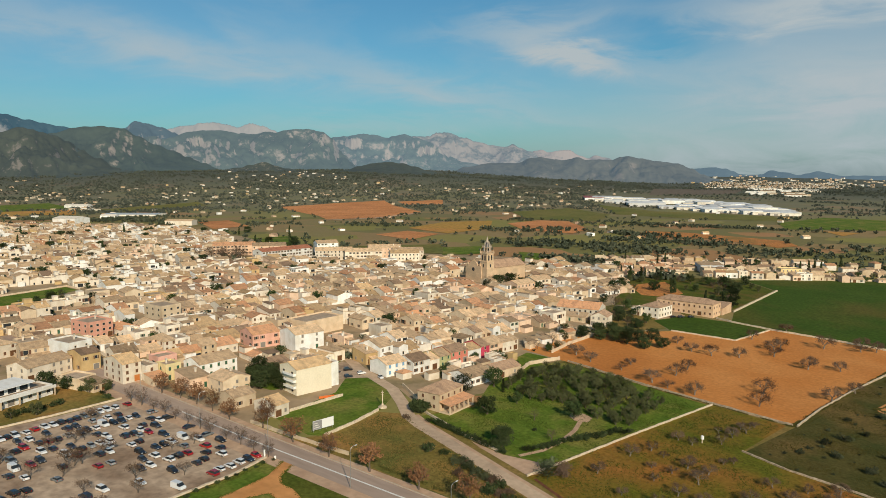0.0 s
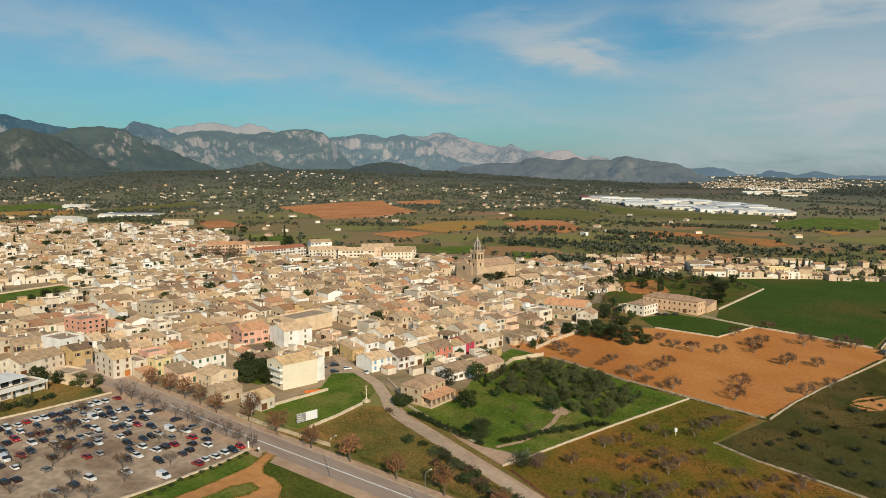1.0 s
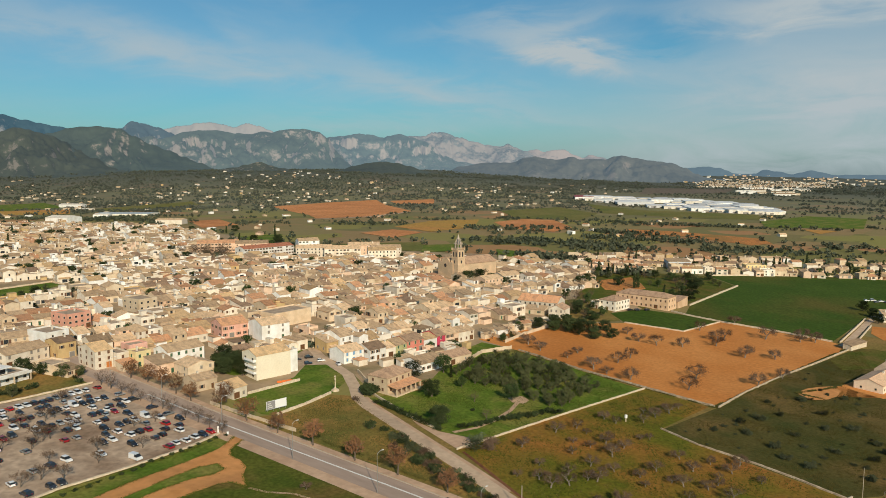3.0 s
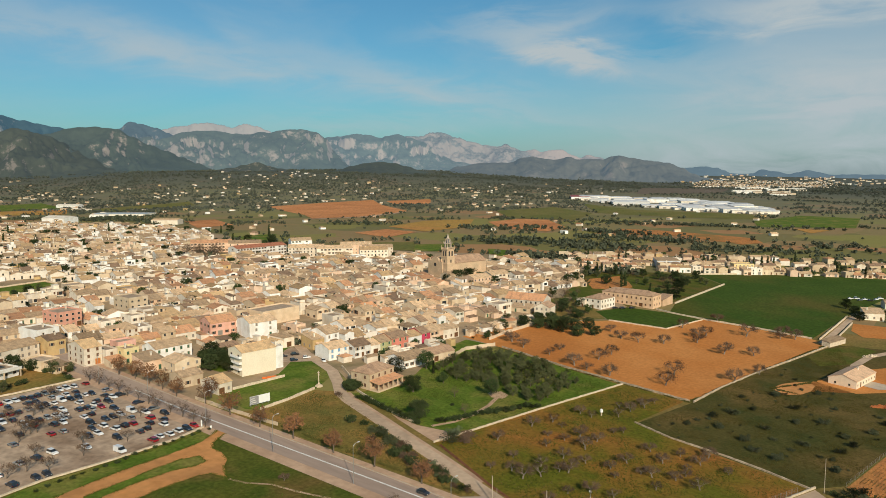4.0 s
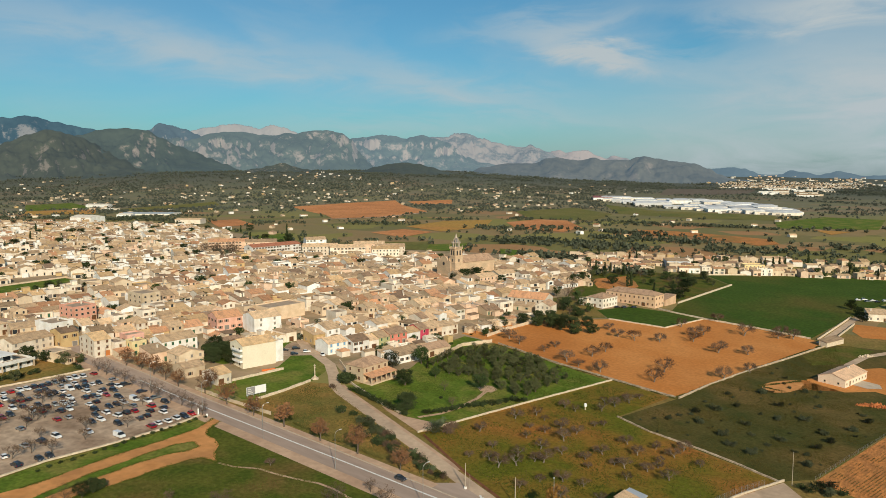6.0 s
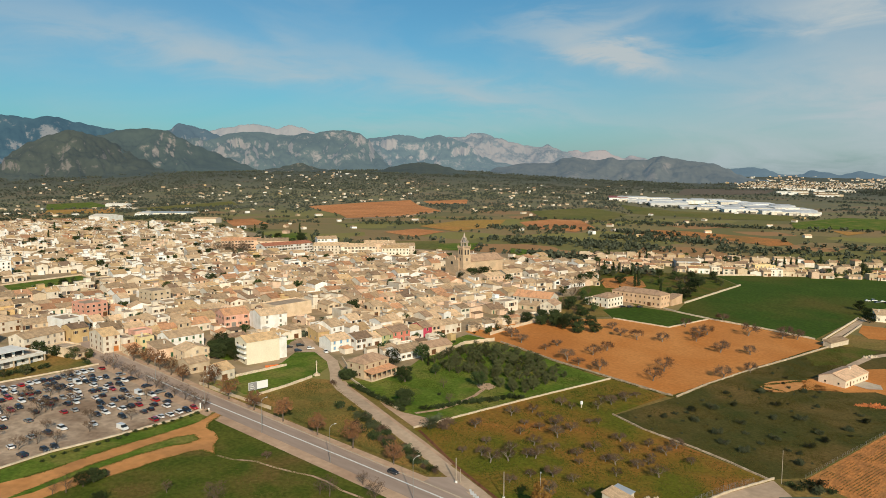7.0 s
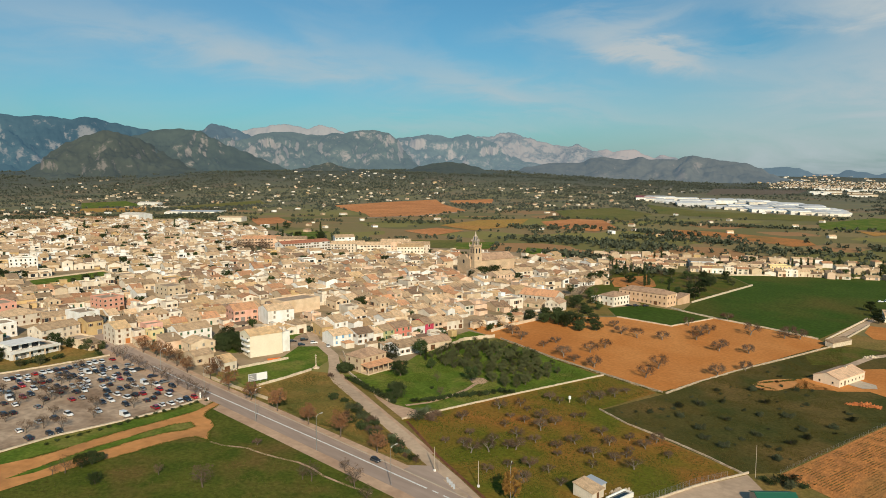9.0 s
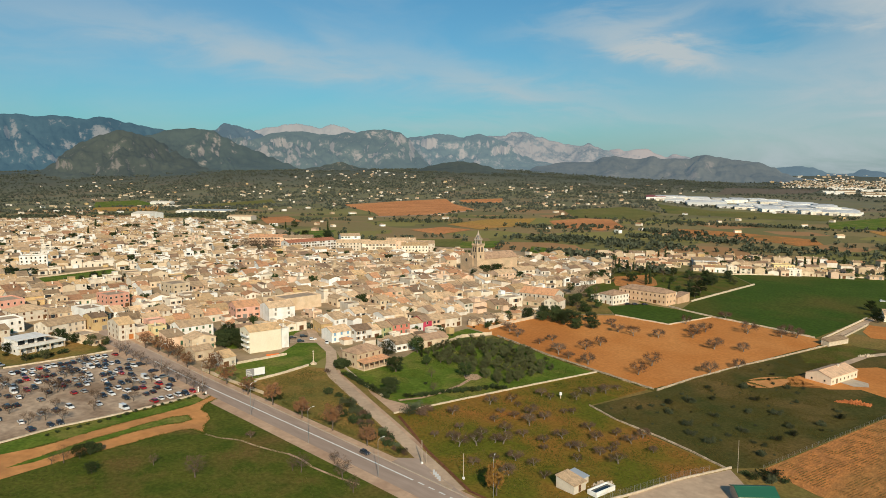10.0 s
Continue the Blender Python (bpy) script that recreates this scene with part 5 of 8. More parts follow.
# terrace facing the gardens
x, y = -151.5, 188.5
for w, mat, tile, e, st, lab in ((7.5, WHITE, BROWN_T, 4.2, WINDOWS[1], "white terraced house with brown shutters"), (4.6, WALLS[6], TAN, 3.6, WINDOWS[0], "narrow pale terraced village house"), (5.5, GREENISH, TAN, 4.0, GREEN_WINDOW, "pale green terraced village house"), (8.6, RED, BROWN_T, 4.5, GREEN_WINDOW, "red terraced house with green shutters"),
                                 (7.0, WHITE, OCHRE_T, 3.9, WINDOWS[0], "white terraced house with an ochre roof"), (4.6, MAGENTA, BROWN_T, 4.3, WINDOWS[0], "bright magenta terraced village house"), (7.4, PEACH, TAN, 4.2, WINDOWS[1], "peach terraced house with shutters"), (9.0, CREAM, TAN, 4.0, WINDOWS[3], "cream terraced house with shutters")):
    at_corner(x, y, w, 9.0, e, "gable", -10, wall=mat, tile=tile, detail=2, style=st, label=lab, group="terrace by the gardens")
    x, y = x + w * 0.174, y + w * 0.985
# west of the main road
at_corner(-154.6, 131, 5.0, 9, 3.4, "gable", 0, wall=CREAM, tile=OCHRE_T, detail=1, label="small cream house beside the road")
at_corner(-168.6, 127.8, 7.4, 8, 3.3, "gable", -4, wall=SAND, tile=WEATHERED, detail=1, label="old sandstone cottage with a weathered roof")
at_corner(-180.6, 133.2, 9.4, 9, 4.2, "cross", -6, wall=SAND, tile=TAN, detail=2, label="sandstone village house with a cross gable")
at_corner(-191.4, 129.2, 7, 9, 3.6, "shed", -4, wall=PEACH, tile=TAN, detail=1, label="peach house end facing the road")
at_corner(-198.4, 137.5, 14, 9.5, 4.9, "gable", -4, wall=WHITE, tile=TAN, detail=3, style=GREEN_WINDOW, label="long white house with green shutters")
at_corner(-203.4, 124.2, 5.2, 5, 2.4, "shed", -2, wall=SAND, tile=ORANGE_T, detail=0, bare=True, label="low annex with an orange tiled awning", name="annex")
at_corner(-205.2, 129.9, 5.4, 6, 4.8, "flat", -3, wall=YELLOW, detail=2, style=GREEN_WINDOW, label="yellow village house with a roof terrace")
at_corner(-211.6, 131.4, 6.6, 6, 5.8, "flat", -3, wall=PINK, detail=2, label="pinkish-red village house with a roof terrace")
at_corner(-212.2, 119.4, 6.2, 12.2, 6.2, "gable", -3, wall=CREAM, tile=OCHRE_T, detail=3, sides=(0, 1), doors=GARAGE, label="cream three-storey house with orange garage doors")
at_corner(-209.6, 125.7, 4.2, 9, 4.4, "flat", -3, wall=CREAM, detail=2, label="lower cream wing with a flat roof")
at_corner(-233.5, 117.5, 6.5, 9, 5.6, "gable", 0, wall=OCHRE, tile=BROWN_T, detail=2, label="ochre house with a brown roof")
at_corner(-234.5, 101, 16, 9.5, 4.4, "gable", 12, wall=CREAM, tile=TAN, detail=2, label="long cream house with a tan tiled roof")
at_corner(-217.0, 107.4, 7, 9, 2.9, "flat", 12, wall=SAND, detail=1, label="low flat-roofed sandstone building")
at_corner(-211.0, 109.4, 5.2, 5.5, 2.3, "shed", 12, wall=STONE, tile=WEATHERED, detail=1, label="low sandstone shed with a weathered roof", chimney=False)
villa = at_corner(-216, 84.5, 17, 11, 2.5, "flat", 10, wall=WHITE, detail=3, sides=(0, 1), style=WINDOWS[5], label="white modern villa with terraces")
_m = Mesher(); _m.box(-7.5, 3.5, -2.5, 5.3, 2.4, 4.7); _m.box(-7.9, 3.9, -4.4, 5.6, 4.7, 4.88)
part("upper_storey", _m.mesh("upper_storey", WHITE), villa, "", Matrix.Scale(U, 4))
for k in range(3):
    _m = Mesher(); _m.box(-6.6 + 3.5 * k, -4.2 + 3.5 * k, -2.54, -2.5, 2.7, 4.3)
    part("window", _m.mesh("window", GLASS), villa, "", Matrix.Scale(U, 4))
_m = Mesher(); _m.box(-8.5, 8.5, -7.2, -5.5, 2.3, 2.5); _m.box(-8.5, 8.5, -7.2, -7.08, 2.5, 3.2)
part("balcony", _m.mesh("balcony", WHITE), villa, "", Matrix.Scale(U, 4))
for k in range(4):
    part("post", PILLAR, villa, "", Matrix.Scale(U, 4) @ pose(-8.1 + 5.4 * k, -7.0, 0) @ Matrix.Diagonal((0.8, 0.8, 2.3, 1)))
at_corner(-244.8, 119.3, 8.5, 12, 6.6, "flat", 6, wall=WHITE, detail=1, sides=(0, 1), style=WINDOWS[6], label="plain white cubic house")
at_corner(-270.5, 139.4, 10.2, 11.5, 6.2, "flat", 4, wall=SALMON, detail=3, sides=(0, 1), style=WINDOWS[5], label="salmon-pink block with a roof terrace")
at_corner(-273.5, 172.3, 9.2, 13, 7.2, "flat", 0, wall=SAND, detail=3, sides=(0, 1), style=WINDOWS[5], label="sand-coloured apartment block with dark windows")
at_corner(-292, 100, 11, 14, 5.0, "flat", 4, wall=SALMON, detail=2, label="salmon flat-roofed village house")
at_corner(-268, 99, 14, 12, 4.5, "hip", 4, wall=CREAM, tile=TAN, detail=2, label="cream bungalow with a hipped roof")
at_corner(-251, 86, 12, 10, 5.2, "flat", 4, wall=WHITE, detail=2, label="white house with a roof terrace")
at_corner(-262, 74, 10, 10, 5.0, "gable", 4, wall=PEACH, tile=TAN, detail=2, label="peach house with a tan roof")
at_corner(-238, 78, 11, 9, 4.8, "gable", 4, wall=CREAM, tile=TAN, detail=2, label="cream house with a tan roof")
at_corner(-201, 180.5, 12, 12, 6.4, "gable", -14, wall=WHITE, tile=TAN, detail=1, label="white gabled village house")
at_corner(-216, 173, 11, 11, 5.2, "gable", -14, wall=PINK, tile=ORANGE_T, detail=2, label="pink village house with a terrace")
at_corner(-215, 199, 20, 12, 5.4, "flat", -3, wall=plaster("blank_hall_plaster", (0.76, 0.58, 0.40)), detail=0, bare=True, label="large blank peach-coloured hall", name="hall", chimney=False)

# the seminary, the manor and its white wing
PINKSTONE = plaster("pinkish_sandstone", (0.68, 0.46, 0.30))
survey_house(-150.5, 314.5, 8, 20.5, 11, 5.0, "gable", CREAM, PALE_ORANGE, 2.4, 3, "long cream institution with a pale orange roof", style=WINDOWS[0], sides=(0, 3))
survey_house(-136.2, 306.0, 8, 7.5, 9, 4.4, "cross", CREAM, OLD_T, 1.8, 2, "cream annex of the institution", sides=(0, 3))
survey_house(-415, 154, 70, 15, 9, 8.4, "flat", WHITE, TAN, None, 2, "white apartment block of three storeys with a flat roof", name="apartment_house")
survey_house(-148, 304.5, 8, 10, 5, 2.4, "shed", SAND, TAN, 1.2, 1, "low annex with a tiled lean-to roof")
survey_house(-115.6, 363.6, -5, 29, 9.6, 6.0, "hip", PINKSTONE, OLD_T, 1.9, 3, "large sandstone manor with a weathered roof", style=WINDOWS[3], doors=DOORS[2], sides=(0, 3))
survey_house(-124.6, 344, -9, 9.6, 13, 5.0, "hip", WALLS[6], OLD_T, 1.9, 3, "pale manor wing with small balconies", style=WINDOWS[0], sides=(0, 3))
survey_house(-131.5, 341, -9, 5, 8, 3.0, "flat", CREAM, TAN, 1.0, 1, "flat-roofed annex of the white wing")
survey_house(-102.5, 374.5, -5, 6, 12, 3.2, "shed", PINKSTONE, OLD_T, 1.4, 1, "low sandstone stable beside the manor")


# ---- church ----
def arch_opening(m, cx, y, z, w, h, mi):
    """A round-headed opening with a stone surround on a face that looks to -y; a flat dark face stands in for the shade
    inside.
    """
    pts = [(cx - w / 2, z), (cx + w / 2, z), (cx + w / 2, z + h - w / 2)] + [(cx + w / 2 * math.cos(radians(a)), z + h - w / 2 + w / 2 * math.sin(radians(a))) for a in (30, 60, 90, 120, 150)] + [(cx - w / 2, z + h - w / 2)]
    m.face([(px, y - 0.03, pz) for px, pz in pts], mi)


def church():
    rot = 76
    cx, cy = -235.7, 358.6
    root = thing("church", cx * U, cy * U, rot, "sandstone parish church with a bell tower", "church")
    root.scale = (U, U, U)
    e, rise, L_, D = 8.2, 3.4, 36.0, 14.0
    nave = Mesher()
    nave.solid([(0, 0, -1.5), (L_, 0, -1.5), (L_, D, -1.5), (0, D, -1.5)], [(0, 0, e), (L_, 0, e), (L_, D, e), (0, D, e)])
    nave.face([(L_, 0, e), (L_, D, e), (L_, D / 2, e + rise)])
    part("nave", nave.mesh("nave", ASHLAR), root)
    roof = Mesher()
    roof.slab((-0.3, -0.5, e), (L_ + 0.3, -0.5, e), (L_ + 0.3, D / 2, e + rise + 0.2), (-0.3, D / 2, e + rise + 0.2), 0.25)
    roof.slab((-0.3, D / 2, e + rise + 0.2), (L_ + 0.3, D / 2, e + rise + 0.2), (L_ + 0.3, D + 0.5, e), (-0.3, D + 0.5, e), 0.25)
    part("roof", roof.mesh("roof", OLD_T), root)
    # the front, with a stepped and curved gable
    front = Mesher()
    prof = [(0, -1.5), (D, -1.5), (D, 9.4), (D - 1.3, 9.9), (D - 3.4, 9.6)]
    prof += [(D / 2 + 3.5 * math.cos(radians(a)), 9.8 + 2.6 * math.sin(radians(a)) * 0.95) for a in range(10, 171, 20)]
    prof += [(3.4, 9.6), (1.3, 9.9), (0, 9.4)]
    n0 = [(-0.9, y, z) for y, z in prof]
    n1 = [(0.1, y, z) for y, z in prof]
    front.solid(n0, n1, 0, True, True)
    for yy in (1.5, D - 1.5):
        front.box(-0.9, 0.0, yy - 0.4, yy + 0.4, 9.6, 11.2)
    front.tube((-0.4, D / 2, 12.2), (-0.4, D / 2, 13.6), 0.15, 0.15, 4)
    front.box(-0.5, -0.3, D / 2 - 0.5, D / 2 + 0.5, 12.9, 13.15)
    part("front", front.mesh("front", ASHLAR), root)
    rose = Mesher()
    ring = [(-0.94, D / 2 + 1.2 * math.cos(2 * math.pi * i / 14), 7.4 + 1.2 * math.sin(2 * math.pi * i / 14)) for i in range(14)]
    rose.face(ring)
    part("rose_window", rose.mesh("rose_window", GLASS), root)
    # tower on the corner nearest the gardens
    t = Mesher()
    s = 3.5
    ox, oy = 2.6, -1.2
    t.box(ox - s, ox + s, oy - s, oy + s, -1.5, 14.2)
    tw = part("tower", t.mesh("tower", ASHLAR), root, "", pose(ox, oy, 0) @ Matrix.Diagonal((0.84, 0.84, 0.88, 1)) @ pose(-ox, -oy, 0))
    for z, k in ((4.6, 0.2), (9.6, 0.2), (14.2, 0.2), (19.6, 0.1)):
        c = Mesher(); c.box(ox - s - k, ox + s + k, oy - s - k, oy + s + k, z, z + 0.4)
        part("cornice", c.mesh("cornice", ASHLAR), tw)
    c = Mesher(); c.box(ox - s + 0.3, ox + s - 0.3, oy - s + 0.3, oy + s - 0.3, 14.4, 19.6)
    part("belfry", c.mesh("belfry", ASHLAR), tw)
    for side in range(4):
        for a in (-1.35, 1.35):
            w = Mesher()
            arch_opening(w, 0, 0, 15.2, 1.3, 3.6, 0)
            part("bell_opening", w.mesh("bell_opening", GLASS), tw, "", pose(ox, oy, 0, 0, 0, 90 * side) @ pose(a, -s + 0.3, 0))
        w = Mesher()
        arch_opening(w, 0, 0, 10.6, 1.1, 2.2, 0)
        part("bell_opening", w.mesh("bell_opening", GLASS), tw, "", pose(ox, oy, 0, 0, 0, 90 * side) @ pose(0, -s, 0))
    # balustrade, open lantern, and a tapering crown of ribs
    b = Mesher()
    for side in range(4):
        for k in range(7):
            a = -s + 2 * s * k / 6
            p = Matrix.Rotation(radians(90 * side), 3, "Z") @ Vector((a, -s + 0.1, 0))
            b.box(ox + p.x - 0.14, ox + p.x + 0.14, oy + p.y - 0.14, oy + p.y + 0.14, 20.1, 21.0)
        p = Matrix.Rotation(radians(90 * side), 3, "Z") @ Vector((-s + 0.2, -s + 0.2, 0))
        b.tube((ox + p.x, oy + p.y, 20.1), (ox + p.x, oy + p.y, 22.8), 0.35, 0.08, 6)
    b.box(ox - s, ox + s, oy - s, oy - s + 0.25, 21.0, 21.2)
    b.box(ox - s, ox + s, oy + s - 0.25, oy + s, 21.0, 21.2)
    b.box(ox - s, ox - s + 0.25, oy - s, oy + s, 21.0, 21.2)
    b.box(ox + s - 0.25, ox + s, oy - s, oy + s, 21.0, 21.2)
    part("balustrade", b.mesh("balustrade", ASHLAR), tw)
    lan = Mesher()
    WIDER = pose(ox, oy, 0) @ Matrix.Diagonal((1.08, 1.08, 1, 1)) @ pose(-ox, -oy, 0)
    lan.tube((ox, oy, 20.1), (ox, oy, 21.2), 2.5, 2.5, 8)
    for k in range(8):
        a0 = 2 * math.pi * k / 8
        p = (ox + 2.3 * math.cos(a0), oy + 2.3 * math.sin(a0))
        lan.tube((*p, 21.2), (*p, 24.0), 0.33, 0.3, 5)
        lan.tube((*p, 24.0), (ox + 1.3 * math.cos(a0), oy + 1.3 * math.sin(a0), 27.4), 0.3, 0.22, 5)
        lan.tube((ox + 2.9 * math.cos(a0), oy + 2.9 * math.sin(a0), 23.8), (ox + 2.9 * math.cos(a0), oy + 2.9 * math.sin(a0), 25.6), 0.28, 0.04, 5)
    lan.tube((ox, oy, 23.9), (ox, oy, 24.4), 2.7, 2.7, 8)
    lan.tube((ox, oy, 27.3), (ox, oy, 27.7), 1.5, 1.4, 8)
    lan.tube((ox, oy, 27.7), (ox, oy, 29.4), 0.9, 0.5, 8)
    lan.tube((ox, oy, 29.4), (ox, oy, 31.2), 0.5, 0.04, 8)
    part("lantern", lan.mesh("lantern", material("weathered_grey_stone", (0.52, 0.43, 0.34), (0.36, 0.30, 0.24), 0.9, 0.6, 4.0, 0.2, 0.03)), tw, "openwork stone lantern", WIDER)
    cone = Mesher()
    cone.tube((ox, oy, 24.4), (ox, oy, 27.3), 2.05, 1.0, 8)
    part("cupola", cone.mesh("cupola", plain("dark_glazed_tiles", (0.045, 0.05, 0.065), 0.4)), tw, "dark tiled cupola", WIDER)
    TAKEN.append((-239 * U, 375 * U, 22 * U))
    TAKEN.append((-236 * U, 357 * U, 10 * U))


church()
survey_house(-222, 352, 76, 16, 9, 4.6, "gable", SAND, WEATHERED, 1.6, 2, "sandstone rectory beside the church")
survey_house(-205, 350, 76, 14, 10, 5.0, "gable", PEACH, TAN, 1.6, 2, "peach house with a long tan roof")
survey_house(-206, 372, 70, 14, 10, 4.6, "gable", CREAM, TAN, 1.6, 2, "cream house with a tan roof")

# flats behind the square
for (x0, y0), rot, w, d, e, mat, tile in (((-440, 338), 52, 30, 12, 7.0, PEACH, ORANGE_T), ((-418, 352), 52, 24, 12, 7.4, PEACH, TAN), ((-396, 346), 84, 42, 12, 6.6, WHITE, REDROOF), ((-392, 384), 60, 16, 11, 9.0, WHITE, TAN),
                                          ((-368, 368), 46, 26, 12, 6.8, CREAM, TAN), ((-349, 378), 46, 26, 12, 7.0, CREAM, TAN), ((-352, 404), 46, 24, 12, 7.4, PEACH, TAN), ((-330, 404), 46, 22, 12, 7.2, CREAM, TAN), ((-320, 388), 46, 20, 11, 7.6, CREAM, OCHRE_T)):
    survey_house(x0, y0, rot, w, d, e, "gable", mat, tile, 1.7, 2, "row of modern flats with tiled roofs", "flats behind the square", sides=(0, 1))
TAKEN.append((-418 * U, 318 * U, 20 * U))


# ---- the village ----
TOWN = [(-150, 188), (-132, 228), (-143, 262), (-145, 286), (-158, 298), (-164, 330), (-166, 352), (-160, 392), (-182, 432), (-232, 462), (-262, 430), (-330, 396), (-352, 378), (-436, 336), (-470, 366), (-560, 420), (-700, 450), (-860, 380), (-860, 240), (-520, 110), (-330, 70), (-262, 62), (-250, 128), (-215, 150), (-186, 158), (-180, 184)]
STRIP = [(-335, 138), (-353, 197), (-392, 194), (-394, 134)]
TOWN, STRIP = [spot(*p) for p in TOWN], [spot(*p) for p in STRIP]
EX, EY = 0.242, 0.970
YARDS = []


def pick(seq, weights):
    return rng.choices(seq, weights)[0]


LABELS = {id(WALLS[0]): "cream", id(WALLS[1]): "sand-coloured", id(WALLS[2]): "white", id(WALLS[3]): "ochre", id(WALLS[4]): "peach", id(WALLS[5]): "sandstone", id(WALLS[6]): "pale"}
TLABELS = {id(TAN): "tan", id(OCHRE_T): "ochre", id(BROWN_T): "brown", id(WEATHERED): "weathered", id(ORANGE_T): "orange"}


def village():
    """Rows of houses back to back along the village's lanes; the nearest are things of their own."""
    cells = {}
    for a, b, c in TAKEN:
        for i in range(int((a - c - 12) // 24), int((a + c + 12) // 24) + 1):
            for j in range(int((b - c - 12) // 24), int((b + c + 12) // 24) + 1):
                cells.setdefault((i, j), []).append((a, b, c))
    plots = []
    for j in range(0, 27):
        for row in (0, 1):
            off0 = 38.5 * j + 19.5 * row + (6 if j == 0 else 0)
            if j == 0 and row == 0:
                continue
            wob = rng.uniform(-3, 3)
            s = -330 + rng.uniform(0, 10)
            while s < 560:
                w = rng.uniform(5.5, 11.5)
                if rng.random() < 0.06:
                    s += rng.uniform(6, 11)
                    continue
                mid, d = s + w / 2, rng.uniform(9.0, 14.5)
                off = off0 + d / 2 + 7 * math.sin(mid / 95 + j * 0.35) + wob
                px, py = -196 - EY * off + EX * mid, 242 + EX * off + EY * mid
                s += w + (0 if rng.random() < 0.84 else rng.uniform(1, 4))
                if not inside(px, py, TOWN) or inside(px, py, STRIP):
                    continue
                if any((px - a) ** 2 + (py - b) ** 2 < (c + 4.2) ** 2 for a, b, c in cells.get((int(px // 24), int(py // 24)), ())):
                    continue
                turn = -12 + 5 * math.sin(mid / 95 + j * 0.35 + 1.5) + rng.uniform(-4, 4)
                plots.append((math.hypot(px - 45, py), px, py, w, d, turn))
    plots.sort()
    for k, (dist, px, py, w, d, turn) in enumerate(plots):
        old = ease(-560, -290, px)  # the old middle is warm stone and plaster, the outskirts whiter
        kind = pick(("gable", "shed", "flat", "cross", "hip"), (46 + 6 * old, 12, 44 - 28 * old, 8, 4))
        wall = pick(WALLS, (26, 14 + 2 * old, 34 - 14 * old, 3, 6 + 10 * old, 10 + 3 * old, 24 - 10 * old))
        tile = pick(TILES, (42, 14 + 4 * old, 12, 26 - 12 * old, 6 + 13 * old))
        e = rng.choice((2.7, 3.0, 3.4, 4.0, 4.8, 5.2, 5.5, 6.4)) + rng.uniform(-0.3, 0.3)
        if rng.random() < 0.18:
            turn, w, d = turn + 90, d, w
        if k < 270:
            lab = f"{LABELS[id(wall)]} village house with a " + ("flat roof terrace" if kind == "flat" else f"{TLABELS[id(tile)]} tiled roof")
            house(px, py, 90 + turn, w, d, e, kind, wall, tile, None, 2 if k < 150 else 1, lab, extras=True)
        else:
            mass_house(px, py, 90 + turn, w, d, e, kind, wall, tile, dist < 1050, True)
        YARDS.append((dist, px, py, d, turn))


village()


def outbuildings():
    """Low sheds in the yards behind the houses."""
    n = 0
    for dist, px, py, d, turn in YARDS:
        for _ in range(2):
            if rng.random() < 0.35:
                continue
            b = rng.choice((-1, 1, 1)) * (d / 2 + rng.uniform(1.5, 5.5))
            w, dd = rng.uniform(3, 6.5), rng.uniform(2.6, 4.4)
            q = rng.uniform(-4, 4)
            x, y = px - EY * b + EX * q, py + EX * b + EY * q
            if not inside(x, y, TOWN) or inside(x, y, STRIP):
                continue
            wall, tile = pick(WALLS, (20, 16, 18, 4, 6, 16, 18)), pick(TILES, (40, 12, 14, 26, 8))
            kind, rot, e = rng.choice(("shed", "shed", "flat", "gable")), 90 + turn + rng.choice((0, 180)), rng.uniform(2.2, 3.6)
            if n < 260:
                n += 1
                house(x, y, rot, w, dd, e, kind, wall, tile, None, 0, f"low {LABELS[id(wall)]} outbuilding in a back yard", "outbuildings", bare=True, chimney=False, name="outbuilding")
            else:
                mass_house(x, y, rot, w, dd, e, kind, wall, tile, False)


outbuildings()


def terrace_gardens():
    """Sheds, awnings and walls in the gardens of the terrace."""
    for k in range(20):
        x, y = -149 + rng.uniform(0, 13), 190 + 2.1 * k + rng.uniform(-1, 1)
        if inside(x, y, [(-150, 188), (-142, 180), (-131, 186), (-128, 212), (-130, 234), (-140, 236)]):
            wall = pick(WALLS, (20, 20, 20, 4, 6, 16, 18))
            survey_house(x, y, 80 + rng.uniform(-8, 8), rng.uniform(2.5, 5), rng.uniform(2, 3.4), rng.uniform(1.7, 2.5), rng.choice(("shed", "shed", "flat", "gable")), wall, pick(TILES, (40, 12, 14, 26, 8)), None, 0, f"low {LABELS[id(wall)]} shed in a terrace garden", "garden sheds", bare=True, chimney=False, name="garden_shed")


terrace_gardens()
for k in range(13):
    wall = pick(WALLS, (20, 24, 10, 4, 6, 24, 12))
    survey_house(rng.uniform(-143, -133), 246 + 3.6 * k + rng.uniform(-1, 1), 80 + rng.uniform(-12, 12), rng.uniform(3, 6.5), rng.uniform(2.4, 4), rng.uniform(1.7, 2.6), rng.choice(("shed", "shed", "gable", "flat")), wall, pick(TILES, (36, 10, 16, 32, 6)), None, 0, f"low {LABELS[id(wall)]} shed at the village edge", "sheds at the village edge", bare=True, chimney=False, name="garden_shed")


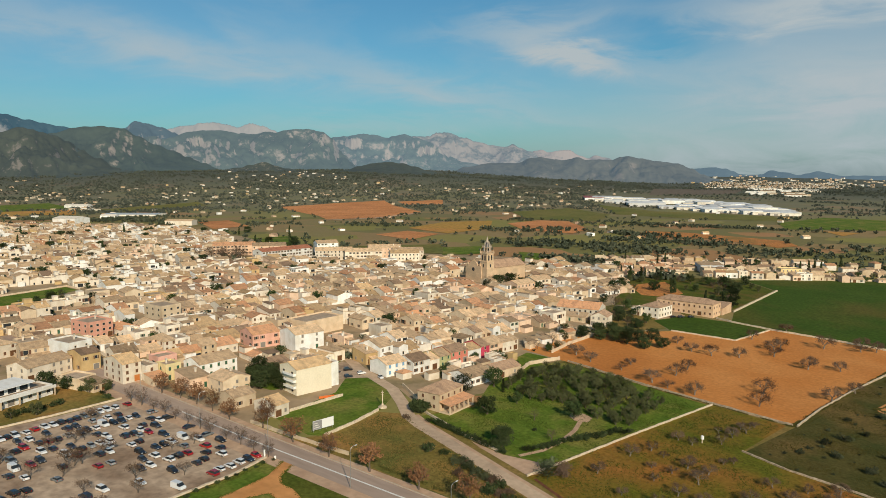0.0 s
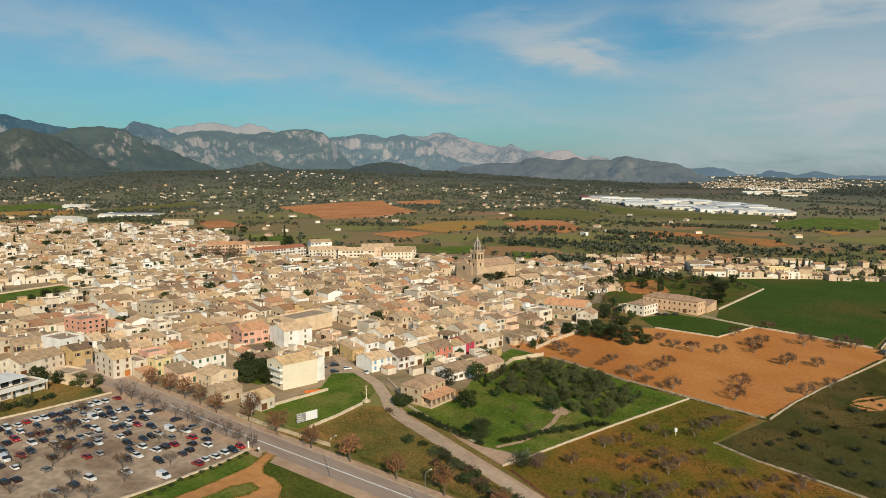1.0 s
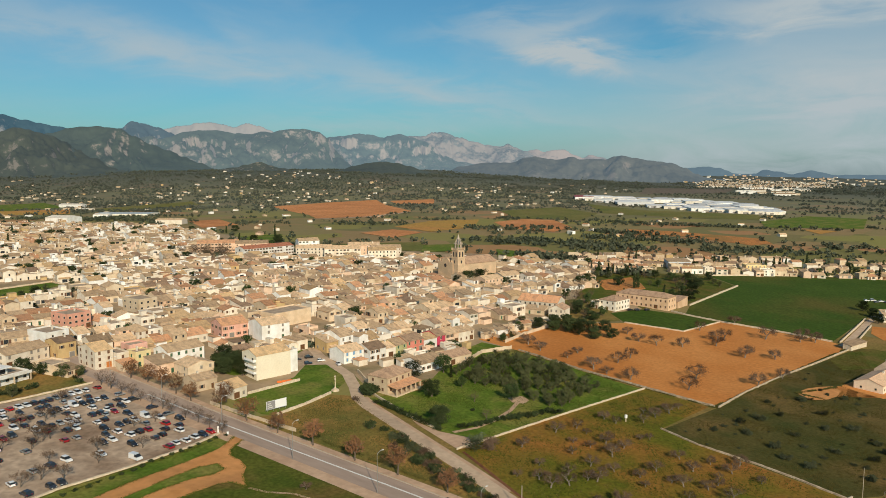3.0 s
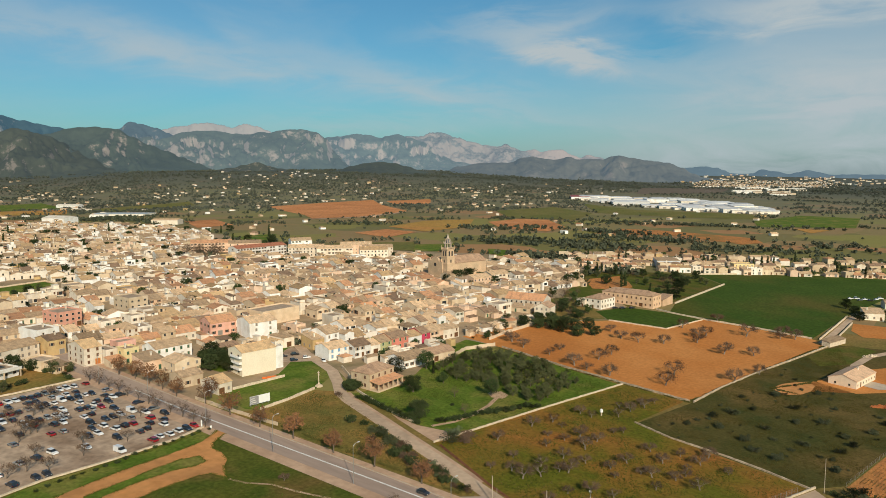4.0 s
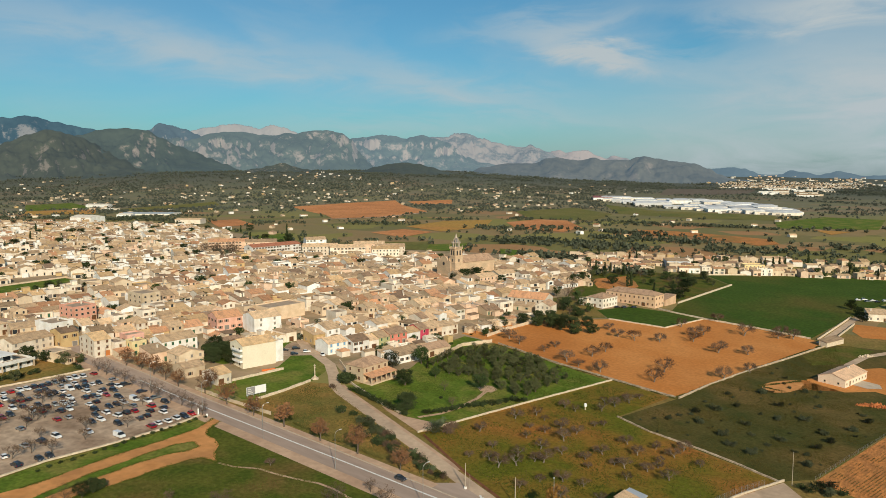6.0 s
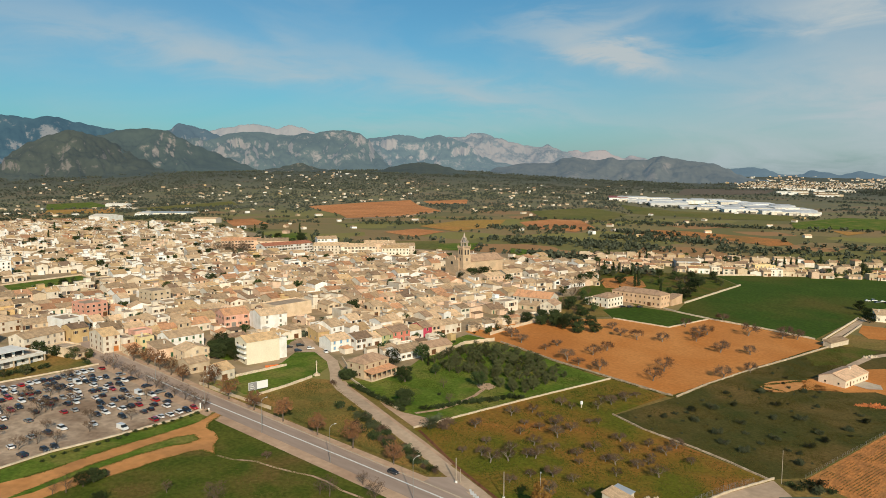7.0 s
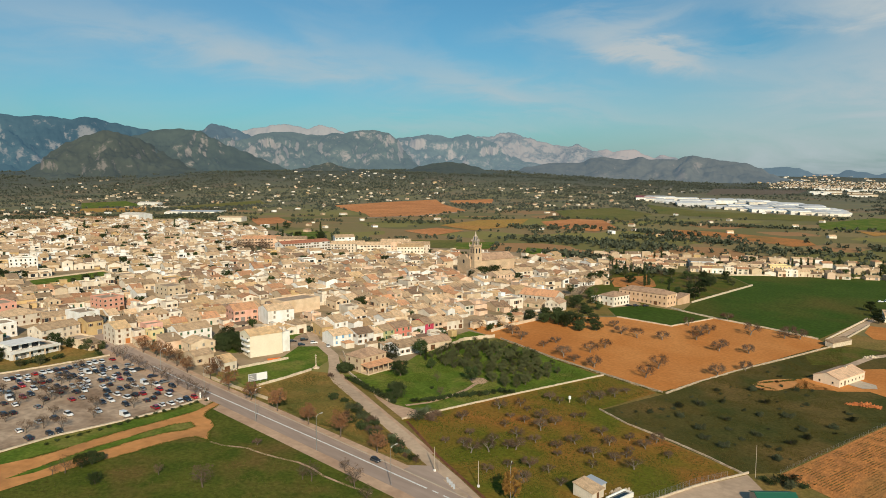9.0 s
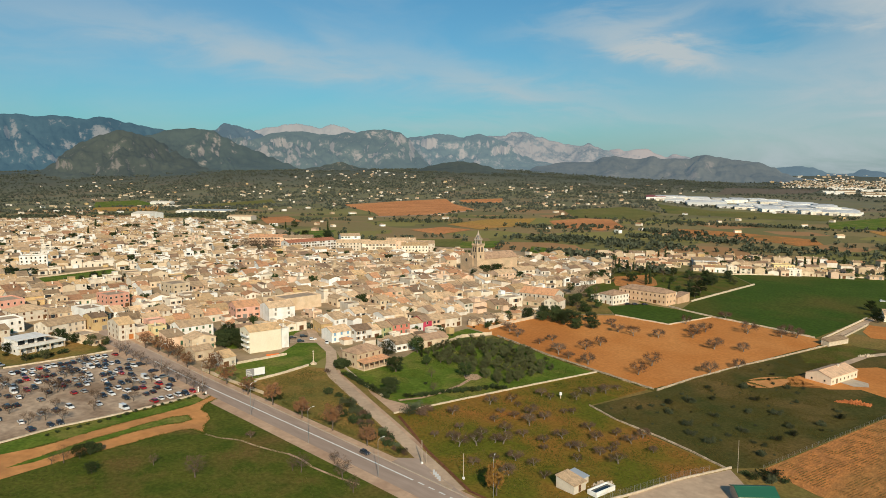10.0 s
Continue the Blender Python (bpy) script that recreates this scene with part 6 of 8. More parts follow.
# ---- houses beyond the green field ----
def hamlet():
    for k in range(6):
        s = -100
        while s < 250:
            w = rng.uniform(6, 12)
            if rng.random() < (0.12 if s < 110 else 0.55):
                s += rng.uniform(6, 16)
                continue
            mid, d = s + w / 2, rng.uniform(6.5, 9.5)
            off = 8 + 18 * k + rng.uniform(-4, 4)
            x, y = -169 + 0.82 * mid - 0.57 * off, 640 + 0.57 * mid + 0.82 * off
            s += w + rng.choice((0, 0, 2, 5))
            wall, tile = pick(WALLS, (16, 20, 7, 6, 24, 22, 8)), pick(TILES, (34, 14, 18, 20, 22))
            kind = pick(("gable", "flat", "hip", "shed"), (60, 14, 14, 12))
            e, rot = rng.choice((2.6, 2.8, 3.0, 3.2, 4.6, 5.2)), 35 + rng.uniform(-8, 8) + rng.choice((0, 0, 0, 90))
            if k < 1:
                house(x, y, rot, w, d, e, kind, wall, tile, None, 1, f"{LABELS[id(wall)]} house behind the green field", "houses behind the green field")
            else:
                mass_house(x, y, rot, w, d, e, kind, wall, tile, True)


hamlet()
survey_house(-104, 541, 35, 14, 8, 4.4, "flat", plaster("pale_yellow_plaster", (0.76, 0.60, 0.32)), TAN, None, 2, "pale yellow house with a gallery", "houses behind the green field")
survey_house(-150, 515, 35, 16, 12, 5.0, "shed", plain("grey_cladding", (0.55, 0.57, 0.6), 0.5), TAN, 0.8, 0, "grey metal-clad workshop among houses", "houses behind the green field", bare=True, name="workshop")

# farmhouse in the fallow field
at_corner(0.3, 277, 18.5, 9.2, 2.6, "gable", -12, wall=plaster("new_cream_render", (0.84, 0.69, 0.53), stain=0.4), tile=tiles("new_farm_tiles", (0.72, 0.48, 0.31), (0.64, 0.42, 0.27), 0.05), rise=1.6, detail=3, style=WINDOWS[6], sides=(0, 1), label="new cream farmhouse with a pale orange roof", name="farmhouse", chimney=True)
patch("farm_terrace", [(1.5, 283), (6.5, 281.6), (10.5, 285), (9, 290), (3.2, 291.5)], CONCRETE, 0.22, "pale concrete terrace of the farmhouse", "terrace")
survey_house(-16.2, 342.5, 73, 14, 3.4, 2.0, "shed", PALESTONE, WEATHERED, 0.8, 0, "low pale stone hut at the field corner", bare=True, name="field_hut", chimney=False)
survey_house(-9.6, 416.5, 20, 9, 8, 3.6, "shed", CREAM, TAN, 1.4, 2, "cream cottage at the end of the country lane")
survey_house(-2, 458, 20, 14, 8, 3.2, "gable", CREAM, WEATHERED, 1.4, 1, "old farm building behind the country lane")
survey_house(-18.8, 142.4, 86, 4.6, 5.2, 2.0, "shed", CREAM, TAN, 1.0, 1, "small cream shed with a tiled roof", name="shed")
survey_house(-19.6, 146.6, 86, 3, 4, 1.7, "shed", CREAM, plain("grey_corrugated_sheet", (0.36, 0.40, 0.45), 0.5), 0.5, 0, "lean-to with a grey sheet roof", bare=True, name="shed", chimney=False)
survey_house(13.8, 168.5, 40, 9, 6, 2.2, "gable", CONCRETE, plain("green_sheet_roof", (0.02, 0.12, 0.07), 0.5), 1.0, 0, "open shed with a green sheet roof", bare=True, name="shed", chimney=False)


def water_tank():
    root = thing("water_tank", -12.8 * U, 146 * U, 82, "white walled water basin", "tank")
    m = Mesher()
    w, d, t, z = 9.0, 3.4, 0.35, 1.5
    for x0, x1, y0, y1 in ((-w / 2, w / 2, -d / 2, -d / 2 + t), (-w / 2, w / 2, d / 2 - t, d / 2), (-w / 2, -w / 2 + t, -d / 2 + t, d / 2 - t), (w / 2 - t, w / 2, -d / 2 + t, d / 2 - t)):
        m.box(x0, x1, y0, y1, -0.5, z)
    part("basin", m.mesh("basin", WHITE), root)
    q = Mesher(); q.box(-w / 2 + t, w / 2 - t, -d / 2 + t, d / 2 - t, -0.4, 1.0)
    part("water", q.mesh("water", plain("dark_water", (0.02, 0.03, 0.03), 0.05)), root, "dark still water")


water_tank()


def factory():
    """A wide patchwork of low halls under white and grey sheet roofs."""
    sheets = [plain("white_roof_sheet", (0.80, 0.79, 0.77), 0.6), plain("grey_roof_sheet", (0.56, 0.56, 0.56), 0.6), plain("pale_roof_sheet", (0.70, 0.69, 0.67), 0.6)]
    red = plain("red_roof_sheet", (0.30, 0.06, 0.05), 0.6)
    front = [(-725, 1545), (-565, 1400), (-420, 1318), (-325, 1290), (-250, 1312)]
    back = [(-768, 1630), (-675, 1650), (-520, 1700), (-400, 1590), (-284, 1440)]
    for k in range(4):
        for i in range(4):
            for j in range(4 if 0 < k else 2):
                u, v = (i + 0.5) / 4, (j + 0.5) / (4 if 0 < k else 2)
                fx, fy = (front[k][q] + (front[k + 1][q] - front[k][q]) * u for q in (0, 1))
                bx, by = (back[k][q] + (back[k + 1][q] - back[k][q]) * u for q in (0, 1))
                x, y = fx + (bx - fx) * v, fy + (by - fy) * v
                if rng.random() < 0.07:
                    continue
                w, d, e = rng.uniform(38, 62), rng.uniform(70, 120), rng.choice((3.5, 4.5, 5.0, 6.0, 8.0)) + rng.uniform(0, 1.2)
                last = k == 0 and i == 0
                root = thing("factory_hall", x * U, y * U, 26 + rng.uniform(-3, 3), "dull red factory hall with a low roof" if last else "low white factory hall with sheet roofing", "factory", "factory halls")
                m = Mesher(); m.box(-w / 2, w / 2, -d / 2, d / 2, -3, e)
                part("wall", m.mesh("wall", rng.choice((WHITE, WALLS[6], sheets[1]))), root)
                r = Mesher()
                n = rng.choice((1, 2, 3))
                for q in range(n):
                    x0, x1 = -w / 2 - 0.5 + (w + 1) * q / n, -w / 2 - 0.5 + (w + 1) * (q + 1) / n
                    xm, hh = (x0 + x1) / 2, rng.uniform(0.2, 0.6)
                    r.solid([(x0, -d / 2 - 0.5, e), (x1, -d / 2 - 0.5, e), (x1, d / 2 + 0.5, e), (x0, d / 2 + 0.5, e)], [(xm - 1, -d / 2 - 0.5, e + hh), (xm + 1, -d / 2 - 0.5, e + hh), (xm + 1, d / 2 + 0.5, e + hh), (xm - 1, d / 2 + 0.5, e + hh)])
                part("roof", r.mesh("roof", red if last else rng.choice(sheets)), root)
                if j == 0:
                    g = Mesher(); g.box(-w * 0.3, -w * 0.1, -d / 2 - 0.1, -d / 2 + 0.05, 0.1, 3.2)
                    part("loading_door", g.mesh("loading_door", SHUTTERS[2]), root)


factory()
# big sheds behind the village
SHEET = plain("blue_grey_sheet", (0.40, 0.44, 0.47), 0.6)
survey_house(-1060, 628, 37, 84, 46, 2.6, "gable", WALLS[6], SHEET, 1.0, 0, "wide grey greenhouse shed behind the village", "sheds behind the village", bare=True, chimney=False, name="warehouse")
survey_house(-905, 452, 20, 34, 24, 6.5, "gable", WHITE, WALLS[6], 2.4, 0, "white hall with a low gable roof", "sheds behind the village", bare=True, chimney=False, name="warehouse")
survey_house(-768, 514, 37, 32, 20, 5.5, "gable", CREAM, TAN, 1.2, 0, "long cream shed at the edge of the village", "sheds behind the village", bare=True, chimney=False, name="warehouse")
survey_house(-1352, 690, 30, 46, 16, 5, "gable", WHITE, WALLS[6], 2.0, 0, "white farm shed among green fields", "sheds behind the village", bare=True, chimney=False, name="warehouse")
survey_house(-1010, 560, 37, 22, 14, 4, "gable", WHITE, WALLS[6], 1.4, 0, "white hall with a low gable roof", "sheds behind the village", bare=True, chimney=False, name="warehouse")


def far_houses():
    """Farms and villas on the plain, and the crowd of small houses on the slopes."""
    n = 0
    while n < 46:
        az, r = radians(rng.uniform(8, 72)), rng.uniform(900, 2100)
        x, y = -r * math.sin(az), r * math.cos(az)
        if abs(math.degrees(math.atan2(-(x + 300), y - 470)) - 41) < 2.5 or inside(x, y, TOWN) or (-1000 < x < -280 and 1740 < y < 2400) or (x > -240 and y < 900) or any(inside(x / U, y / U, p) for _, _, p in far_fields):
            continue
        n += 1
        wall = pick(WALLS, (24, 6, 40, 3, 3, 6, 20))
        house(x, y, rng.uniform(0, 180), rng.uniform(7, 12), rng.uniform(5, 8), rng.uniform(2.4, 3.6), pick(("gable", "hip", "flat"), (60, 20, 20)), wall, pick(TILES, (40, 20, 10, 20, 10)), None, 0, f"{LABELS[id(wall)]} farmhouse among the fields", "farmhouses on the plain", bare=True, chimney=False, name="farmhouse")
    grey = (26, 26, 14, 4, 8, 20, 18)
    heart = [(rng.uniform(22, 74), rng.uniform(1750, 3000)) for _ in range(34)]
    for k in range(330):
        a, q = rng.choice(heart)
        az, r = radians(a + rng.gauss(0, 2.2)), q + rng.gauss(0, 130)
        if r > 1550 and not any(inside(-r * math.sin(az) / U, r * math.cos(az) / U, p) for _, _, p in far_fields):
            mass_house(-r * math.sin(az), r * math.cos(az), rng.uniform(0, 180), rng.uniform(6, 13), rng.uniform(5, 8), rng.uniform(2.2, 3.8), pick(("gable", "hip", "flat"), (5, 2, 3)), pick(WALLS, grey), pick(TILES, (40, 12, 14, 26, 8)), False)
    # the next town, far off on the plain, and its sheds
    for k in range(900):
        u, v = rng.random(), rng.random() ** 1.3
        az, r = radians(16.4 - 8.4 * u + rng.uniform(-0.8, 0.8)), 3150 + 200 * u + (760 - 300 * abs(u - 0.45)) * v
        # pale walls and greyish tiles are favoured here to put haze into the colours
        mass_house(-r * math.sin(az), r * math.cos(az), rng.uniform(0, 180), rng.uniform(5, 10), rng.uniform(5, 9), rng.uniform(2.2, 4.0), pick(("gable", "hip", "flat"), (5, 2, 3)), pick(WALLS, (14, 10, 22, 2, 14, 14, 26)), pick(TILES, (22, 4, 26, 44, 4)), False)
    for k in range(26):
        az, r = radians(rng.uniform(9.5, 14.2)), rng.uniform(2650, 3150)
        mass_house(-r * math.sin(az), r * math.cos(az), 20 + rng.uniform(-10, 10), rng.uniform(22, 60), rng.uniform(14, 26), rng.uniform(3.5, 6), pick(("gable", "flat"), (3, 7)), pick(WALLS, (20, 2, 60, 0, 0, 0, 20)), TILES[3], False)
    for k in range(150):
        az, r = radians(rng.uniform(0, 18)), rng.uniform(3600, 4700)
        mass_house(-r * math.sin(az), r * math.cos(az), rng.uniform(0, 180), rng.uniform(9, 24), rng.uniform(7, 12), rng.uniform(3, 6), pick(("gable", "flat"), (5, 5)), pick(WALLS, grey), pick(TILES, (40, 16, 12, 18, 14)), False)


far_houses()
tagged(new("distant_houses", MASS.mesh("distant_houses", *MASS_MATS)), "crowd of distant pale houses with tiled roofs", "houses", kind="stuff")


# ---- trees ----
def branches(m, p, d, length, r, depth, spread, g, split=3, mi=0):
    """A limb that forks into thinner ones."""
    q = p + d * length
    m.tube(p, q, r, r * 0.62, 5 if depth > 1 else 3, mi)
    if depth == 0:
        return [q]
    tips = []
    for k in range(split):
        v = Vector((g.gauss(0, 1), g.gauss(0, 1), g.gauss(0.1, 0.6))).normalized()
        nd = (d + v * spread).normalized()
        tips += branches(m, p + d * length * g.uniform(0.72, 1.0), nd, length * g.uniform(0.6, 0.85), r * 0.55, depth - 1, spread, g, split, mi)
    return tips


def leaves(m, centres, n, radius, size, g, mi=0, flat=0.8):
    """n small leaf sprays round each clump's centre."""
    for c in centres:
        for _ in range(n):
            v = Vector((g.gauss(0, 1), g.gauss(0, 1), g.gauss(0, 1))).normalized() * radius * g.uniform(0.45, 1.05)
            v.z *= flat
            p = Vector(c) + v
            a = Vector((g.gauss(0, 1), g.gauss(0, 1), g.gauss(0, 1))).normalized()
            b = a.orthogonal().normalized()
            a, b = a * size * g.uniform(0.6, 1.2), b * size * g.uniform(0.5, 0.9)
            m.face((p - a - b * 0.4, p + a * 0.2 - b, p + a + b * 0.3, p - a * 0.1 + b), mi)


def tree_kind(name, seed, height, spread, trunk, crown_mat, n_clumps, per, clump, leaf_size, depth=2, bark=BARK, low=0.25, label="", split=4, lean=0.0):
    """A tree with a trunk, limbs and a crown; built once far below the land's edge and copied from there."""
    g = random.Random(seed)
    root = new(name)
    t = Mesher()
    d0 = Vector((g.uniform(-1, 1) * 0.15 + lean, g.uniform(-1, 1) * 0.15, 1)).normalized()
    tl = height * low
    t.tube((0, 0, -0.5), d0 * tl * 0.4, trunk * 1.35, trunk, 7)
    t.tube(d0 * tl * 0.4, d0 * tl, trunk, trunk * 0.8, 7)
    for k in range(split):
        a = 2 * math.pi * (k + g.uniform(-0.3, 0.3)) / split
        v = Vector((math.cos(a) * spread / height * 1.3, math.sin(a) * spread / height * 1.3, g.uniform(0.6, 1.0))).normalized()
        branches(t, d0 * tl * g.uniform(0.85, 1.0), v, height * 0.30, trunk * 0.5, depth, 0.55, g, 3)
    part("trunk", t.mesh("trunk", bark), root)
    c = Mesher()
    cs = []
    for k in range(n_clumps):
        a, rr, zz = g.uniform(0, 2 * math.pi), math.sqrt(g.random()), g.random()
        w = spread * (0.35 + 0.65 * math.sin(math.pi * (0.12 + 0.75 * zz)))
        cs.append((w * rr * math.cos(a), w * rr * math.sin(a), tl + (height - tl) * (0.06 + 0.86 * zz)))
    leaves(c, cs, per, clump, leaf_size, g)
    part("crown", c.mesh("crown", crown_mat), root)
    if label:
        tagged(root, label, "tree")
    return root


def bare_kind(name, seed, height, spread, trunk, label, bark=BARK, dust=260):
    """A leafless tree: forking limbs and a haze of fine twigs."""
    g = random.Random(seed)
    root = new(name)
    t = Mesher()
    d0 = Vector((g.uniform(-0.3, 0.3), g.uniform(-0.3, 0.3), 1)).normalized()
    t.tube((0, 0, -0.5), d0 * height * 0.28, trunk * 1.2, trunk, 6)
    tips = []
    for k in range(4):
        a = 2 * math.pi * (k + g.uniform(-0.3, 0.3)) / 4
        v = Vector((math.cos(a) * spread / height * 1.4, math.sin(a) * spread / height * 1.4, 0.75)).normalized()
        tips += branches(t, d0 * height * 0.26, v, height * 0.27, trunk * 0.55, 3, 0.6, g, 3)
    part("trunk", t.mesh("trunk", bark), root)
    c = Mesher()
    for k in range(dust):
        p = g.choice(tips) + Vector((g.gauss(0, 0.42), g.gauss(0, 0.42), g.gauss(0, 0.30)))
        v = Vector((g.gauss(0, 1), g.gauss(0, 1), g.gauss(0.3, 0.8))).normalized() * g.uniform(0.35, 0.8)
        w = v.orthogonal().normalized() * 0.05
        c.face((p - w, p + w, p + v))
    part("crown", c.mesh("crown", TWIG), root, "haze of bare twigs")
    return tagged(root, label, "tree")


def cypress_kind(seed, height, r):
    g = random.Random(seed)
    root = new("cypress")
    t = Mesher(); t.tube((0, 0, -0.5), (0, 0, height * 0.8), 0.2, 0.06, 6)
    part("trunk", t.mesh("trunk", BARK), root)
    c = Mesher()
    cs = [(g.uniform(-0.3, 0.3) * r, g.uniform(-0.3, 0.3) * r, height * k / 12) for k in range(1, 12)]
    for x, y, z in cs:
        leaves(c, [(x, y, z)], 60, r * (1.0 - 0.75 * (z / height) ** 2), 0.32, g, 0, 1.2)
    part("crown", c.mesh("crown", LEAF_DARK), root)
    return tagged(root, "slender dark green cypress", "tree")


def palm_kind(seed, height):
    g = random.Random(seed)
    root = new("palm_tree")
    t = Mesher(); t.tube((0, 0, -0.5), (0.2, 0, height), 0.32, 0.24, 8)
    part("trunk", t.mesh("trunk", BARK), root)
    c = Mesher()
    for k in range(34):
        a, up = g.uniform(0, 6.28), g.uniform(-0.3, 1.0)
        d = Vector((math.cos(a), math.sin(a), up)).normalized()
        side = Vector((-math.sin(a), math.cos(a), 0)) * 0.28
        p = Vector((0.2, 0, height))
        for s in range(5):
            q = p + d * 0.55
            c.face((p - side, q - side * 0.9, q + Vector((0, 0, 0.12))), 0)
            c.face((p + side, q + side * 0.9, q + Vector((0, 0, 0.12))), 0)
            p, d = q, (d + Vector((0, 0, -0.28))).normalized()
    part("crown", c.mesh("crown", LEAF_GREEN), root, "arching palm fronds")
    return tagged(root, "palm tree with arching fronds", "tree")


def shrub_kind(name, seed, r, hgt, mat, label, n=9, per=42, size=0.2):
    g = random.Random(seed)
    root = new(name)
    c = Mesher()
    for k in range(4):
        c.tube((0, 0, -0.3), (g.uniform(-0.5, 0.5) * r, g.uniform(-0.5, 0.5) * r, hgt * 0.7), 0.06, 0.02, 4, 1)
    cs = [(r * 0.6 * g.gauss(0, 0.6), r * 0.6 * g.gauss(0, 0.6), hgt * g.uniform(0.25, 0.75)) for _ in range(n)]
    leaves(c, cs, per, r * 0.45, size, g, 0)
    part("foliage", c.mesh("foliage", mat, BARK), root)
    return tagged(root, label, "shrub")


ALMOND = [bare_kind("almond_tree", 20 + k, 4.4 + 0.3 * k, 3.0, 0.22, "leafless grey almond tree", PALE_BARK, 900) for k in range(4)]
STREET_BARE = [bare_kind("bare_tree", 40 + k, 5.2, 2.4, 0.14, "slender leafless tree in the car park", dust=420) for k in range(3)]
PLANE = [tree_kind("plane_tree", 60 + k, 6.6, 2.9, 0.2, LEAF_RUST, 58, 13, 0.75, 0.22, label="plane tree with rust-brown autumn leaves", low=0.36) for k in range(3)]
GOLDEN = tree_kind("poplar", 66, 8.4, 2.6, 0.2, LEAF_GOLD, 46, 22, 0.8, 0.26, label="young tree with golden autumn leaves", low=0.28)
OLIVE = [tree_kind("olive_tree", 70 + k, 4.6, 2.4, 0.24, LEAF_OLIVE, 40, 34, 0.75, 0.17, label="olive tree with grey-green leaves", low=0.22, depth=1) for k in range(3)]
CAROB = [tree_kind("carob_tree", 80 + k, 6.2, 3.6, 0.3, LEAF_DARK, 64, 46, 1.0, 0.21, label="broad dark evergreen tree", low=0.16, depth=1) for k in range(3)]
ROUND = [tree_kind("garden_tree", 90 + k, 6.0, 2.6, 0.2, LEAF_GREEN, 48, 42, 0.85, 0.18, label="leafy green garden tree", low=0.25, depth=1) for k in range(3)]
BROWNISH = [tree_kind("winter_tree", 96 + k, 6.5, 2.8, 0.18, TWIG, 40, 18, 0.8, 0.12, label="brownish winter tree with fine twigs", low=0.3) for k in range(2)]
CYPRESS = [cypress_kind(100 + k, 8 + 1.5 * k, 1.0) for k in range(2)]
PALM = palm_kind(105, 6.5)
BUSH = [shrub_kind("bush", 110 + k, 1.7, 1.6, LEAF_BUSH, "dark weedy bush in the fallow field") for k in range(3)]
SHRUB = [shrub_kind("shrub", 120 + k, 1.8, 2.0, LEAF_DARK, "dark green garden shrub") for k in range(2)]
PALE_SHRUB = shrub_kind("shrub", 124, 2.2, 2.4, LEAF_PALE, "pale silvery roadside shrub")
BROWN_BUSH = shrub_kind("shrub", 125, 2.0, 2.0, TWIG, "brownish leafless roadside shrub", 9, 50, 0.16)
KINDS = ALMOND + STREET_BARE + PLANE + [GOLDEN] + OLIVE + CAROB + ROUND + BROWNISH + CYPRESS + [PALM] + BUSH + SHRUB + [PALE_SHRUB, BROWN_BUSH]
USED = set()


def plant(kinds, x, y, size=1.0, group=""):
    src = rng.choice(kinds) if isinstance(kinds, list) else kinds
    x, y = spot(x, y)
    size *= 1.2
    m = pose(x, y, land(x, y), 0, 0, rng.uniform(0, 360)) @ Matrix.Diagonal((size, size, size * rng.uniform(0.9, 1.1), 1))
    if src.name not in USED:
        USED.add(src.name)
        src.matrix_basis = m
        ob = src
    else:
        ob = copy_thing(src, pose(0, 0, 0))
        ob.matrix_basis = m
    if group:
        ob["group"] = group
    return ob


for x, y in ((-83, 250), (-82, 260), (-71, 233), (-86, 236), (-80, 234), (-100, 243), (-100, 252), (-52, 236), (-54, 250), (-35, 258), (-30, 272), (-38, 298), (-48, 292), (-72, 291), (-81, 286), (-62, 303), (-64, 313), (-63, 318), (-49, 330), (-67, 351), (-36, 336), (-89, 287), (-98, 296), (-121, 250), (-113, 245), (-76, 326), (-31, 340), (-37, 343)):
    plant(ALMOND, x, y, rng.uniform(0.8, 1.3), "almond trees in the red field")
for x, y in ((-68, 172), (-61, 169), (-61, 177), (-65, 179), (-58, 162), (-54, 174), (-49, 174), (-56, 169), (-49, 167), (-51, 158), (-53, 150), (-48, 150), (-46, 151), (-50, 145), (-45, 159), (-39, 160), (-36, 156), (-37, 166), (-32, 162), (-29, 162), (-35, 177), (-30, 172), (-24, 164), (-23, 168)):
    plant(ALMOND, x, y, rng.uniform(0.45, 0.85), "small almond trees in the orchard")
for x, y in ((-24, 172), (-28, 179), (-22, 177), (-22, 183), (-15, 176), (-26, 156), (-37, 145), (-32, 146), (-41, 141), (-61, 150), (-57, 143), (-53, 141), (-62, 191), (-52, 196), (-55, 204), (-51, 203), (-49, 209), (-51, 211), (-48, 215), (-46, 185), (-48, 183), (-58, 190), (-70, 157), (-62, 141), (-18, 163), (-33, 137), (-26, 142), (-43, 135)):
    plant(ALMOND, x, y, rng.uniform(0.45, 0.85), "small almond trees in the orchard")
GROVE = [(-120, 196), (-124.4, 215), (-116, 234), (-90, 226), (-75, 216.3), (-76, 203), (-76, 190), (-90, 192), (-106, 192)]
spots = []
for k in range(900):
    x, y = rng.uniform(-125, -74), rng.uniform(188, 235)
    if inside(x, y, GROVE) and all((x - a) ** 2 + (y - b) ** 2 > 8 for a, b in spots) and len(spots) < 105:
        spots.append((x, y))
        plant(OLIVE, x, y, rng.uniform(0.55, 0.85), "olive trees in the grove")
